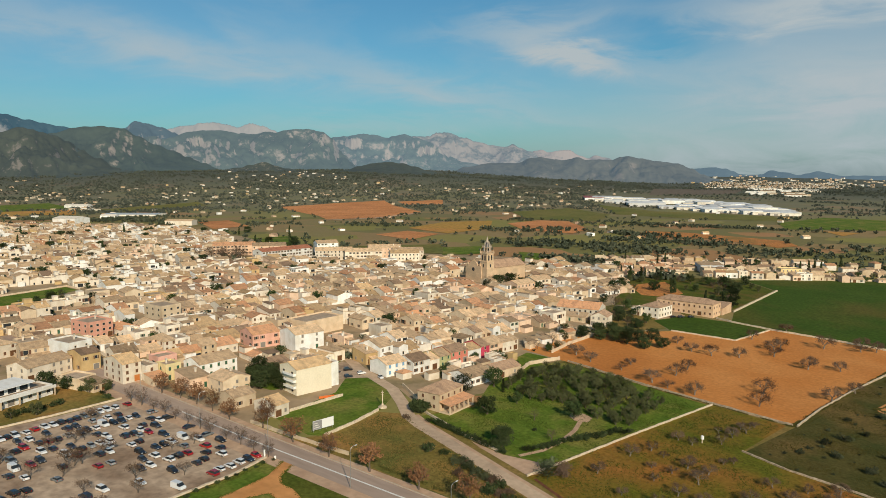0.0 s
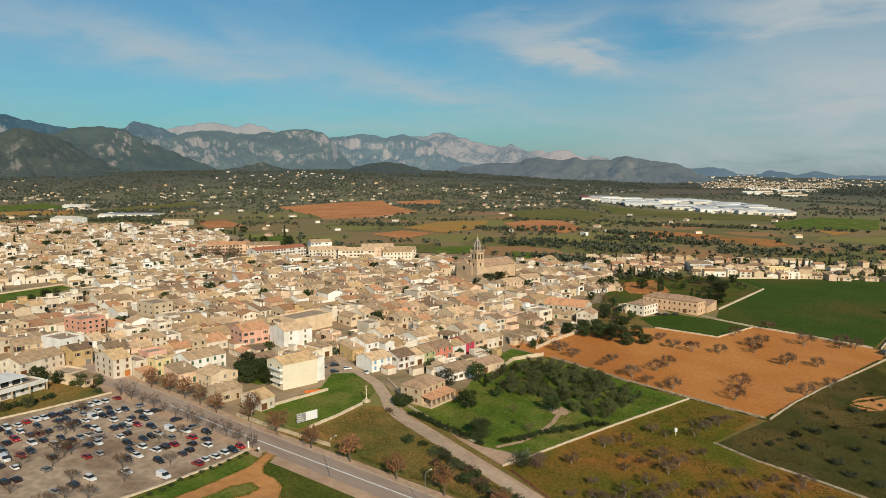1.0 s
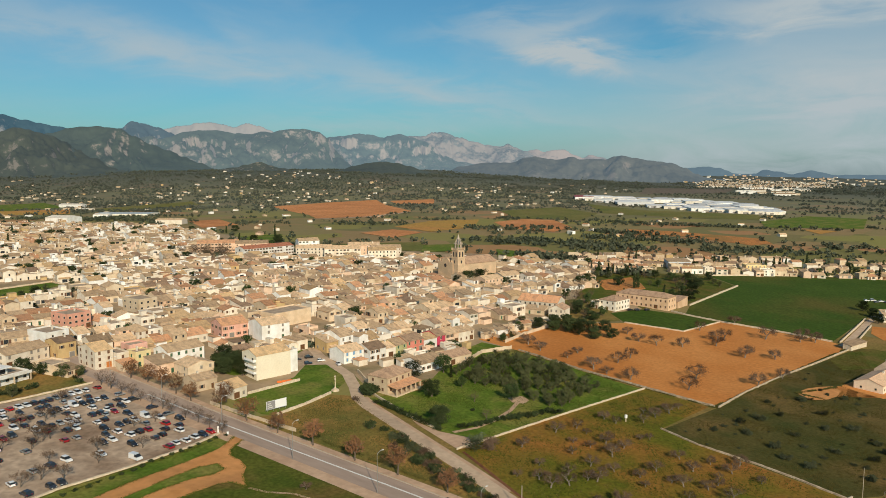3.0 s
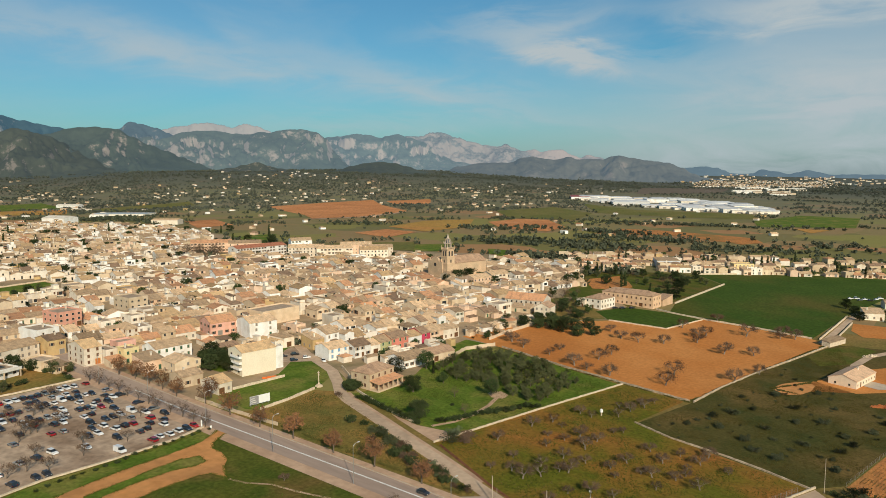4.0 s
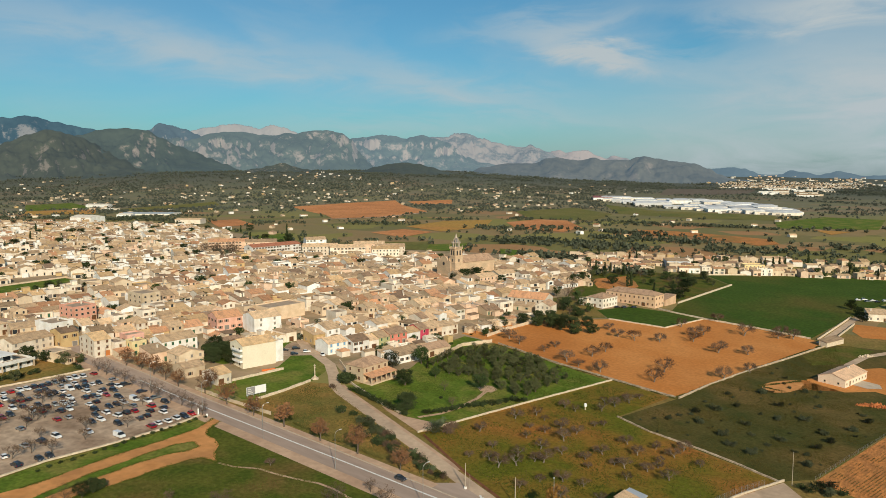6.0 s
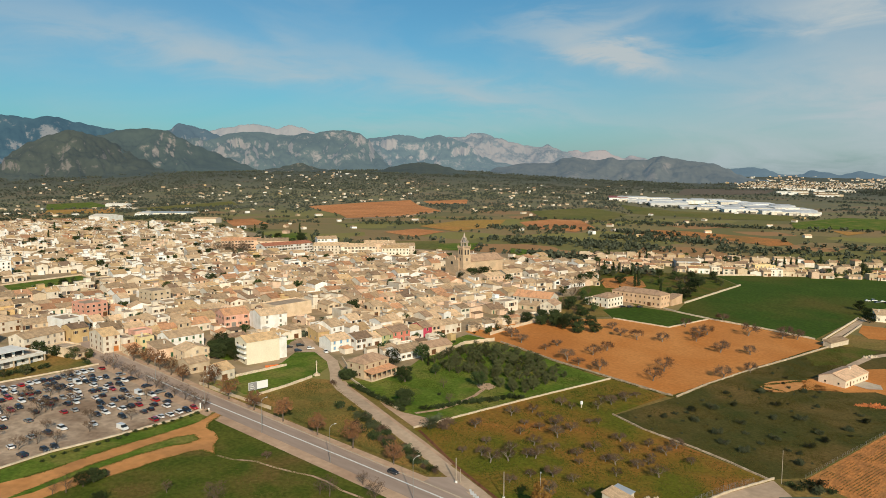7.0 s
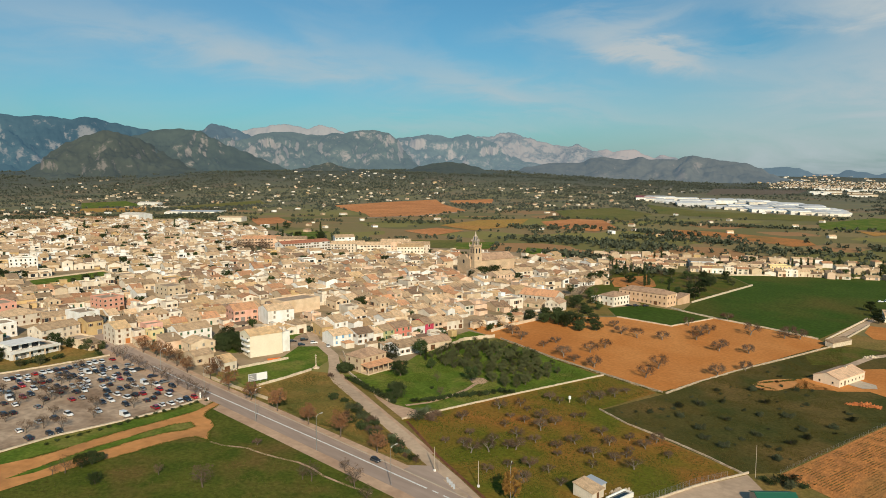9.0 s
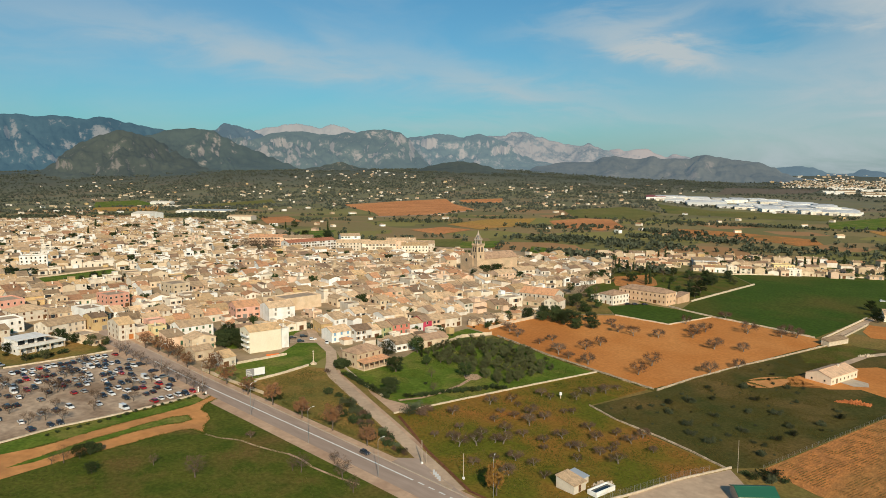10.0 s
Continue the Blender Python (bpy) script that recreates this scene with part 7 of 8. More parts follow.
for x, y, s, kinds in ((-111.9, 173.3, 1.0, CAROB), (-96, 156, 0.95, CAROB), (-124, 196, 1.25, ROUND), (-128, 184.5, 1.0, CAROB), (-91, 187, 1.1, ROUND), (-119, 193.5, 0.7, CYPRESS), (-110, 187, 0.7, ROUND), (-99, 178, 0.6, BROWNISH), (-85, 172, 0.5, SHRUB), (-88, 168, 0.6, BROWNISH), (-95, 171, 0.5, SHRUB)):
    plant(kinds, x, y, s, "garden trees")
for x, y in ((-124.8, 122), (-111.6, 122.4), (-97.1, 122.6), (-83.9, 123.2), (-69.5, 123.4), (-138, 122.6), (-151.5, 124), (-163, 122), (-172, 123), (-180, 123.5), (-188, 123.5), (-196, 122.5), (-155, 128.5)):
    plant(PLANE, x, y, rng.uniform(1.0, 1.25) if x > -150 else 1.0, "plane trees along the road")
plant(GOLDEN, -28.5, 126.6, 1.0)
for x, y in ((-132, 277.7), (-124.4, 279), (-123.4, 288.2), (-116.5, 288), (-110.8, 287), (-108.2, 294.6), (-104.8, 277.5), (-118, 281), (-128, 285), (-113, 280), (-100, 284)):
    plant(CAROB, x, y, rng.uniform(0.82, 1.02), "dark trees at the edge of the red field")
for x, y in ((-163, 393), (-158.4, 369.7), (-154.2, 348), (-150, 356), (-146, 362), (-160, 380), (-168, 405), (-172, 415), (-150, 410), (-140, 345), (-166, 385)):
    plant(rng.choice((CAROB, BROWNISH, ROUND)), x, y, rng.uniform(0.8, 1.15), "trees behind the manor")
for k in range(18):
    x, y = rng.uniform(-152, -98), rng.uniform(392, 474)
    plant(rng.choice((CAROB, ROUND, OLIVE, BROWNISH, OLIVE)), x, y, rng.uniform(0.7, 1.0), "tree garden beyond the manor")
for x, y in ((-178.6, 444), (-139.5, 407.9), (-113.6, 386), (-184.7, 525), (-172, 452), (-128, 365), (-95, 560), (-88, 566), (-100, 558), (-104, 562), (-93, 570)):
    plant(CYPRESS, x, y, rng.uniform(0.8, 1.2), "cypresses")
for x, y in ((-161.9, 291.6), (-131, 336), (-109, 378), (-190, 205), (-268, 190)):
    plant(PALM, x, y, rng.uniform(0.6, 1.0), "palm trees")
for k in range(46):
    x, y = rng.uniform(-156, -112), rng.uniform(300, 350)
    if inside(x, y, [(-140, 312), (-129, 300), (-112, 318), (-121, 333), (-134, 336), (-134, 350), (-156, 350), (-156, 326)]):
        plant(rng.choice((CAROB, BROWNISH, BROWNISH, ROUND)), x, y, rng.uniform(0.6, 0.95), "trees between the large houses")
for x, y in ((-393, 147), (-394, 137), (-376, 131), (-384, 134), (-359, 139), (-352, 150), (-349, 146), (-357, 160), (-361, 168), (-366, 176), (-345, 141), (-347, 156), (-354, 166), (-398, 200), (-405, 212), (-392, 158), (-390, 196), (-388, 140), (-366, 134), (-371, 192), (-347, 162), (-323, 150), (-282, 153), (-282, 164), (-272, 155), (-277, 160)):
    plant(rng.choice((CAROB, ROUND, OLIVE, SHRUB)), x, y, rng.uniform(0.5, 0.85), "trees round the strip field")
for x, y, s in ((-214, 356, 1.4), (-219, 350, 1.3), (-210, 362, 1.0), (-226, 372, 0.9), (-204, 384, 0.9), (-222, 345, 1.0)):
    plant(CAROB, x, y, s, "trees beside the church")
for x, y in ((-18, 202), (-8, 194), (-9, 226), (4, 203), (4, 223), (7, 217), (1, 203), (-6, 203), (-4, 209), (-9, 261), (-17, 266), (-5, 265), (-26, 207), (-30, 215), (-22, 230), (-12, 240), (-34, 204), (-3, 232), (10, 232), (-15, 215), (-28, 240), (-20, 250), (12, 243), (-2, 248), (5, 210), (6, 196), (-14, 196), (-26, 222)):
    plant(BUSH, x, y, rng.uniform(0.5, 1.2), "bushes in the fallow field")
for k in range(75):
    x, y = rng.uniform(-44, 16), rng.uniform(186, 300)
    if inside(x, y, [(-42, 198), (-34, 192), (2, 184), (8, 190), (18, 246), (-10, 262), (-22, 296), (-30, 262), (-37, 226)]):
        plant(BUSH, x, y, rng.uniform(0.22, 0.6), "bushes in the fallow field")
for x, y, s, kinds in ((-101.2, 65.6, 0.5, CAROB), (-112, 69.4, 0.52, CAROB), (-111.6, 66.8, 0.55, CAROB), (-112.4, 71.4, 0.42, CAROB), (-111.4, 63, 0.7, BROWNISH), (-112.6, 60.6, 0.5, BROWNISH), (-95.6, 77.9, 0.5, BROWNISH), (-83, 82, 1.0, BROWNISH), (-68.4, 101.5, 0.8, BROWNISH), (-70.6, 100.6, 0.6, BROWNISH), (-66.9, 110.4, 0.6, BROWNISH), (-58.6, 106.2, 0.9, BROWNISH), (-94.8, 104.2, 0.5, ALMOND), (-52, 104, 0.7, BROWNISH)):
    plant(kinds, x, y, s, "trees in the meadow")
for x, y, s, k in ((-108, 141, 1.2, SHRUB), (-104, 142, 1.0, SHRUB), (-99, 139, 1.0, PALE_SHRUB), (-90, 132, 1.1, SHRUB), (-86, 136, 1.2, BROWN_BUSH), (-94, 134, 1.2, BROWN_BUSH), (-78, 130, 1.2, SHRUB), (-73, 128, 1.1, SHRUB), (-84, 131, 1.4, SHRUB), (-66, 127, 0.9, SHRUB), (-127, 155, 0.8, BROWN_BUSH), (-79, 148, 1.5, PALE_SHRUB), (-76, 150, 1.4, BROWN_BUSH), (-80, 152, 1.3, PALE_SHRUB), (-77, 154, 1.2, BROWN_BUSH), (-60, 127, 1.0, SHRUB), (-70, 131, 1.1, BROWN_BUSH)):
    plant(k, x, y, s, "roadside shrubs")
for k in range(34):
    u = rng.random()
    plant(rng.choice((SHRUB, PALE_SHRUB, BUSH, BROWN_BUSH)), -100 + 44 * u + rng.uniform(-1.5, 1.5), 142 - 16 * u - rng.uniform(0, 6) * (1 - abs(2 * u - 1)), rng.uniform(0.6, 1.1), "thicket beside the lane")
for k in range(26):
    u = k / 25
    plant(SHRUB, -120 + 27 * u + rng.uniform(-0.7, 0.7), 157.2 - 4.4 * u + rng.uniform(-0.6, 0.6), rng.uniform(0.7, 1.0), "hedge along the lane")
for k in range(16):
    u = k / 15
    plant(SHRUB, -128.6 + rng.uniform(-1.6, 1.6), 160.5 + 7 * u, 1.5, "ivy-green hedge beside the country house")
for k in range(22):
    plant(SHRUB, -90 + 15 * k / 21 + rng.uniform(-0.8, 0.8), 157 + 30 * k / 21 + rng.uniform(-1, 1), rng.uniform(0.6, 1.0), "hedge in the garden")
for k in range(18):
    u = k / 17
    plant(SHRUB, -131.6 - 2 * u + rng.uniform(-0.5, 0.5), 66 + 46 * u, rng.uniform(0.35, 0.55), "low hedge beside the car park")
for k in range(22):
    x, y = -147 + rng.uniform(0, 15), 188 + rng.uniform(0, 44)
    plant(rng.choice((SHRUB, SHRUB, ROUND, OLIVE)), x, y, rng.uniform(0.4, 0.7), "garden greenery by the terrace")
for x, y in ((-172, 148), (-170, 152), (-175, 151), (-178, 155), (-174, 157), (-181, 150)):
    plant(OLIVE, x, y, 1.2, "olive trees behind the apartment house")
for k in range(24):
    x, y = rng.uniform(-232, -203), rng.uniform(78, 114)
    if not (-228 < x < -208 and 83 < y < 102):
        plant(rng.choice((SHRUB, SHRUB, OLIVE, CAROB)), x, y, rng.uniform(0.6, 1.0), "garden greenery round the villa")
for k in range(16):
    plant(rng.choice((SHRUB, OLIVE, CAROB, BROWNISH)), rng.uniform(-188, -168), rng.uniform(146, 170), rng.uniform(0.6, 1.0), "garden behind the apartment house")
for k in range(7):
    plant(SHRUB, -208.5, 84 + 2.4 * k, rng.uniform(0.7, 1.0), "villa hedge")
for k in range(30):
    plant(STREET_BARE, rng.choice((-188, -178.5, -166, -156, -143)) + rng.uniform(-1, 1), 42 + rng.uniform(0, 68), rng.uniform(0.7, 1.0), "bare trees in the car park")
for x, y in ((-151, 75), (-148.5, 85.5), (-162, 76), (-143, 65), (-140, 73), (-155, 64)):
    plant(STREET_BARE, x, y, rng.uniform(0.65, 0.9), "bare trees in the car park")
for k in range(12):
    plant(BROWNISH, -136 - 5.5 * k, 112.8 + rng.uniform(-0.5, 0.5), rng.uniform(0.6, 0.85), "trees between road and car park")
for k in range(16):
    x, y = -405 - rng.uniform(0, 40), 305 + rng.uniform(0, 24)
    plant(BROWNISH, x, y, rng.uniform(1.1, 1.5), "bare trees on the square")
n = 0
for dist, px, py, d, turn in YARDS:
    if rng.random() < 0.26 - 0.11 * ease(-560, -290, px) and n < 330:
        b = d / 2 + rng.uniform(3, 7)
        n += 1
        plant(rng.choice((CAROB, ROUND, ROUND, OLIVE, CAROB)), (px - EY * b) / U, (py + EX * b) / U, rng.uniform(0.6, 1.1), "trees in back yards")
for k in range(26):
    az, r = radians(rng.uniform(48, 68)), rng.uniform(560, 760)
    x, y = -r * math.sin(az), r * math.cos(az)
    plant(rng.choice((CAROB, ROUND, CYPRESS)), x, y, rng.uniform(0.9, 1.4), "trees at the far edge of the village")
for k in range(34):
    s, off = rng.uniform(-80, 190), rng.uniform(2, 90)
    plant(rng.choice((CAROB, ROUND, OLIVE, CYPRESS)), -130 + 0.82 * s - 0.57 * off, 492 + 0.57 * s + 0.82 * off, rng.uniform(0.6, 1.1), "trees between the houses")
for k in range(20):
    plant(rng.choice((ROUND, SHRUB, SHRUB, OLIVE, BROWNISH)), rng.uniform(-142, -130), 244 + 2.2 * k + rng.uniform(-1, 1), rng.uniform(0.5, 0.85), "greenery at the village edge")
for x, y in ((7.7, 180.5), (10, 179.6), (11, 182.4), (13.4, 181), (12.5, 185), (16, 183)):
    plant(SHRUB + BUSH, x, y, rng.uniform(0.8, 1.4), "shrubs behind the green shed")
for x, y in ((-183, 147), (-186, 150), (-180, 149), (-182, 152), (-188, 153), (-178, 145)):
    plant(CAROB, x, y, rng.uniform(0.8, 1.1), "dark garden trees by the road")
for x, y in ((-2, 418), (1, 410), (-4, 428), (4, 424), (-14, 406), (-18, 422), (2, 440), (-24, 436)):
    plant(rng.choice((CAROB, ROUND, OLIVE)), x, y, rng.uniform(0.6, 1.0), "trees round the cottage")
for x, y in ((-110, 406), (-102, 393), (-108, 420), (-112, 440), (-116, 456), (-119, 436), (-124, 446), (-132, 452), (-142, 450), (-113, 396), (-106, 410), (-118, 424), (-126, 462), (-166, 432), (-172, 426), (-160, 440), (-176, 438), (-164, 404), (-158, 400), (-168, 396), (-150, 452), (-138, 462)):
    plant(rng.choice((CAROB, ROUND, OLIVE, BROWNISH)), x, y, rng.uniform(0.75, 1.15), "trees behind the manor")
for x, y in ((-139, 412), (-170, 440), (-160, 448), (-109, 402)):
    plant(CYPRESS, x, y, rng.uniform(0.9, 1.2), "cypresses behind the manor")
for ob in KINDS:
    if ob.name not in USED:
        for o in (*ob.children_recursive, ob):
            bpy.data.objects.remove(o)


def tuft_cloud(name, pts, mat, label, g):
    """Round tufts of leaf sprays: x, y, z and radius of each."""
    P = np.array(pts)
    k = 14
    N = len(P)
    d = g.normal(size=(N, k, 3)); d /= np.linalg.norm(d, axis=2, keepdims=True)
    rad = P[:, 3][:, None, None]
    c = d * rad * g.uniform(0.35, 1.0, (N, k, 1)) * np.array([0.85, 0.85, 0.62])
    c += np.stack([P[:, 0], P[:, 1], P[:, 2] + P[:, 3] * 0.62], 1)[:, None, :]
    a = g.normal(size=(N, k, 3)); a /= np.linalg.norm(a, axis=2, keepdims=True)
    b = np.cross(a, g.normal(size=(N, k, 3))); b /= np.linalg.norm(b, axis=2, keepdims=True)
    s = rad * 0.34
    quad = np.stack([c - a * s - b * s * 0.5, c + a * s * 0.3 - b * s, c + a * s + b * s * 0.4, c - a * s * 0.2 + b * s], 2).reshape(-1, 3)
    me = bpy.data.meshes.new(name)
    q = len(quad) // 4
    me.vertices.add(len(quad)); me.loops.add(len(quad)); me.polygons.add(q)
    me.vertices.foreach_set("co", quad.astype(np.float32).ravel())
    me.loops.foreach_set("vertex_index", np.arange(len(quad), dtype=np.int32))
    me.polygons.foreach_set("loop_start", np.arange(0, len(quad), 4, dtype=np.int32))
    me.update(calc_edges=True)
    me.materials.append(mat)
    tagged(new(name, me), label, "trees", kind="stuff")


def far_trees():
    """Woods, hedgerows and single trees all over the plain: tufts of leaf sprays without number."""
    g = np.random.default_rng(5)
    pts = []
    bare = [[spot(*q) for q in p] for _, _, p in far_fields]
    while len(pts) < 13000:
        az, u = radians(rng.uniform(-3, 79)), rng.random()
        r = 680 + 3300 * u ** 0.8
        x, y = -r * math.sin(az), r * math.cos(az)
        dens = noise.noise((x / 130, y / 130, 0.5)) + 0.5 * noise.noise((x / 38, y / 38, 2.5)) + 0.28 * ease(1500, 2300, r) * ease(0.35, 0.72, math.sin(az)) + 0.30 * ease(2100, 2700, r) * (1 - ease(0.35, 0.6, math.sin(az)))
        if dens < 0.32 and rng.random() > 0.035:
            continue
        if inside(x, y, TOWN) or any(inside(x, y, f) for f in bare) or (-1040 < x < -365 and 1770 < y < 2380 and y > 1770 + 0.5 * abs(x + 450)) or (x > -190 and y < 860):
            continue
        pts.append((x, y, land(x, y), rng.uniform(1.8, 4.4) * (1 + 0.2 * (r > 1700))))
    # belts of trees and hedges on the plain before the next town
    while len(pts) < 15200:
        az, r = radians(rng.uniform(2, 30)), rng.uniform(1250, 3300)
        x, y = -r * math.sin(az), r * math.cos(az)
        if noise.noise((x / 260 + y / 900, y / 42, 3.5)) > rng.uniform(0.12, 0.4) and not any(inside(x, y, f) for f in bare) and not (-1040 < x < -300 and 1640 < y < 2300):
            pts.append((x, y, land(x, y), rng.uniform(2.0, 4.6)))
    # the wooded slopes below the mountains
    while len(pts) < 22700:
        az, r = radians(rng.uniform(24, 79)), rng.uniform(1650, 3500)
        x, y = -r * math.sin(az), r * math.cos(az)
        if noise.noise((x / 90, y / 90, 6.5)) + 0.5 * noise.noise((x / 30, y / 30, 2.5)) > rng.uniform(-0.2, 0.45) and not any(inside(x, y, f) for f in bare):
            pts.append((x, y, land(x, y), rng.uniform(2.2, 5.0)))
    # the trees of the next town
    while len(pts) < 23400:
        az, r = radians(rng.uniform(6.5, 17.5)), rng.uniform(2950, 3950)
        x, y = -r * math.sin(az), r * math.cos(az)
        pts.append((x, y, land(x, y), rng.uniform(2.4, 5.4)))
    # thicker woods by the hamlet and behind the church
    for cx, cy, spread, n in ((-256, 485, 6, 26), (-246, 487, 6, 26), (-235, 490, 6, 26), (-224, 492, 6, 22), (-179, 436, 7, 8), (-170, 452, 7, 8), (-167, 473, 8, 12), (-155, 462, 8, 6), (-315, 601, 14, 30), (-218, 607, 14, 34), (-385, 746, 14, 34), (-308, 748, 14, 34), (-238, 579, 16, 40), (-266, 602, 18, 44), (-258, 666, 26, 50), (-229, 700, 22, 46), (-198, 694, 22, 40), (-145, 654, 20, 34), (-101, 686, 24, 36), (-78, 762, 30, 40), (-271, 747, 30, 50), (-429, 697, 26, 50), (-300, 570, 24, 40), (-330, 560, 20, 30), (-930, 490, 22, 40), (-880, 535, 16, 44), (-1000, 505, 24, 50), (-950, 545, 20, 40), (-820, 545, 24, 40), (-1030, 470, 24, 44), (-1120, 700, 40, 60), (-1200, 620, 40, 50), (-649, 206, 6, 16), (-658, 222, 6, 16), (-668, 242, 6, 14), (-600, 366, 6, 8), (-425, 315, 4, 8), (-506, 281, 4, 8), (-428, 254, 4, 8), (-778, 497, 10, 20), (-488, 158, 5, 12), (-488, 187, 6, 14), (-603, 208, 6, 14), (-624, 257, 7, 14), (-560, 230, 5, 9), (-440, 240, 5, 9), (-420, 215, 5, 9), (-660, 280, 8, 14), (-690, 300, 8, 14), (-520, 300, 6, 9), (-980, 330, 26, 50), (-1030, 365, 26, 50)):
        for _ in range(n):
            x, y = (cx + rng.gauss(0, spread)) * U, (cy + rng.gauss(0, spread * 0.6)) * U
            pts.append((x, y, land(x, y), rng.uniform(2.2, 5.2)))
    # gardens between the houses beyond the green field
    for _ in range(240):
        a, off = rng.uniform(-110, 250), rng.uniform(14, 125)
        x, y = -169 + 0.82 * a - 0.57 * off, 640 + 0.57 * a + 0.82 * off
        pts.append((x, y, land(x, y), rng.uniform(1.6, 3.6)))
    # yards and gardens all through the village, thickest at its outskirts
    for dist, px, py, d, turn in YARDS:
        old = ease(-560, -290, px)
        if rng.random() < 0.66 - 0.40 * old:
            for _ in range(rng.choice((1, 2, 2, 3))):
                b, q = d / 2 + rng.uniform(1.5, 6), rng.uniform(-5, 5)
                x, y = px - EY * b + EX * q, py + EX * b + EY * q
                pts.append((x, y, land(x, y), rng.uniform(1.4, 3.3)))
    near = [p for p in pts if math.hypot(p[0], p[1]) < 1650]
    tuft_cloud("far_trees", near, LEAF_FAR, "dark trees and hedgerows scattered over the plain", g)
    tuft_cloud("far_groves", [p for p in pts if math.hypot(p[0], p[1]) >= 1650], FAR_GROVE, "groves towards the foot of the mountains, greyed for haze", g)


far_trees()


# ---- weeds and grass tufts ----
def tufts(name, fields, n, size, mat, label, seed):
    """Tufts without number, thicker in some places than in others."""
    g = np.random.default_rng(seed)
    P = []
    for f in fields:
        f = [spot(*p) for p in f]
        xs, ys = [p[0] for p in f], [p[1] for p in f]
        k = 0
        while k < n // len(fields):
            x, y = rng.uniform(min(xs), max(xs)), rng.uniform(min(ys), max(ys))
            k += 0.4
            if inside(x / U, y / U, BARE):
                continue
            if noise.noise((x / 9 + seed, y / 9, 0.0)) + 0.6 * noise.noise((x / 31, y / 31, seed)) > rng.uniform(-0.35, 0.5) and inside(x, y, f):
                P.append((x, y, land(x, y) + 0.04))
                k += 0.6
    P = np.array(P)
    N, k = len(P), 4
    a = g.uniform(0, 2 * np.pi, (N, k))
    s = size * g.uniform(0.5, 1.4, (N, 1))
    side = np.stack([np.cos(a), np.sin(a), np.zeros_like(a)], 2) * (s * 0.5)[:, :, None]
    lean = np.stack([np.cos(a + 1.2), np.sin(a + 1.2), np.zeros_like(a)], 2) * (s * 0.5)[:, :, None]
    up = np.array([0, 0, 1.0]) * (s * g.uniform(0.4, 1.0, (N, k)))[:, :, None]
    base = P[:, None, :]
    tri = np.stack([base - side, base + side, base + lean + up], 2).reshape(-1, 3)
    me = bpy.data.meshes.new(name)
    me.vertices.add(len(tri)); me.loops.add(len(tri)); me.polygons.add(len(tri) // 3)
    me.vertices.foreach_set("co", tri.astype(np.float32).ravel())
    me.loops.foreach_set("vertex_index", np.arange(len(tri), dtype=np.int32))
    me.polygons.foreach_set("loop_start", np.arange(0, len(tri), 3, dtype=np.int32))
    me.update(calc_edges=True)
    me.materials.append(mat)
    tagged(new(name, me), label, "grass", kind="stuff")


ORCHARD_PLOT = [(-80, 145), (-76, 164), (-71, 186), (-62, 226), (-43, 222), (-47, 194), (-34, 189), (1, 180), (-9, 149), (-15, 129), (-34, 128), (-56, 135), (-73, 142)]
FALLOW_PLOT = [(-38, 224), (-35, 246), (-30, 273), (-22, 307), (-14, 340), (-4, 300), (-12, 277), (4, 270), (24, 256), (20, 251), (8, 188), (2, 182), (-34, 191), (-45, 196)]
MEADOW_PLOT = [(-104, 92), (-96, 98), (-80, 103), (-60, 106), (-20, 106), (10, 60), (-40, 20), (-110, 30), (-112, 60), (-111, 80)]
VERGE_PLOT = [(-135, 152), (-133, 132), (-110, 126), (-60, 127), (-82, 137), (-107, 147), (-126, 155)]
GARDEN_PLOT = [(-120, 160), (-106, 156), (-93, 153), (-77, 156), (-75, 184), (-66, 224), (-87, 229), (-116, 236), (-120, 196), (-114, 176)]
DRY = material("dry_weeds", (0.2025, 0.1418, 0.0486), (0.135, 0.108, 0.0351), 0.9, 0.05, 0.6, 0.0, 0.25, 0.1, coords="World", island=True)
WEED = material("dark_weeds", (0.091, 0.0936, 0.026), (0.13, 0.1144, 0.0338), 0.9, 0.05, 0.6, 0.0, 0.3, 0.1, coords="World", island=True)
LUSH = material("lush_tufts", (0.060, 0.088, 0.0145), (0.092, 0.112, 0.021), 0.9, 0.05, 0.6, 0.0, 0.3, 0.1, coords="World", island=True)
tufts("grass_tufts", [ORCHARD_PLOT], 26000, 0.28, LUSH, "green tufts in the orchard meadow", 3)
tufts("dry_grass", [ORCHARD_PLOT, VERGE_PLOT], 15000, 0.28, DRY, "dry brownish grass tufts", 8)
FALLOW_WEED = material("fallow_weeds", (0.08382, 0.07955, 0.02157), (0.1139, 0.09337, 0.02774), 0.9, 0.05, 0.6, 0.0, 0.25, 0.1, coords="World", island=True)
tufts("weeds", [FALLOW_PLOT], 42000, 0.28, FALLOW_WEED, "dark weeds of the fallow field", 5)
tufts("weeds", [VERGE_PLOT, MEADOW_PLOT], 24000, 0.30, WEED, "dark weeds in the rough meadow", 6)
tufts("grass_tufts", [GARDEN_PLOT, MEADOW_PLOT], 32000, 0.28, LUSH, "lush green tufts of grass", 7)


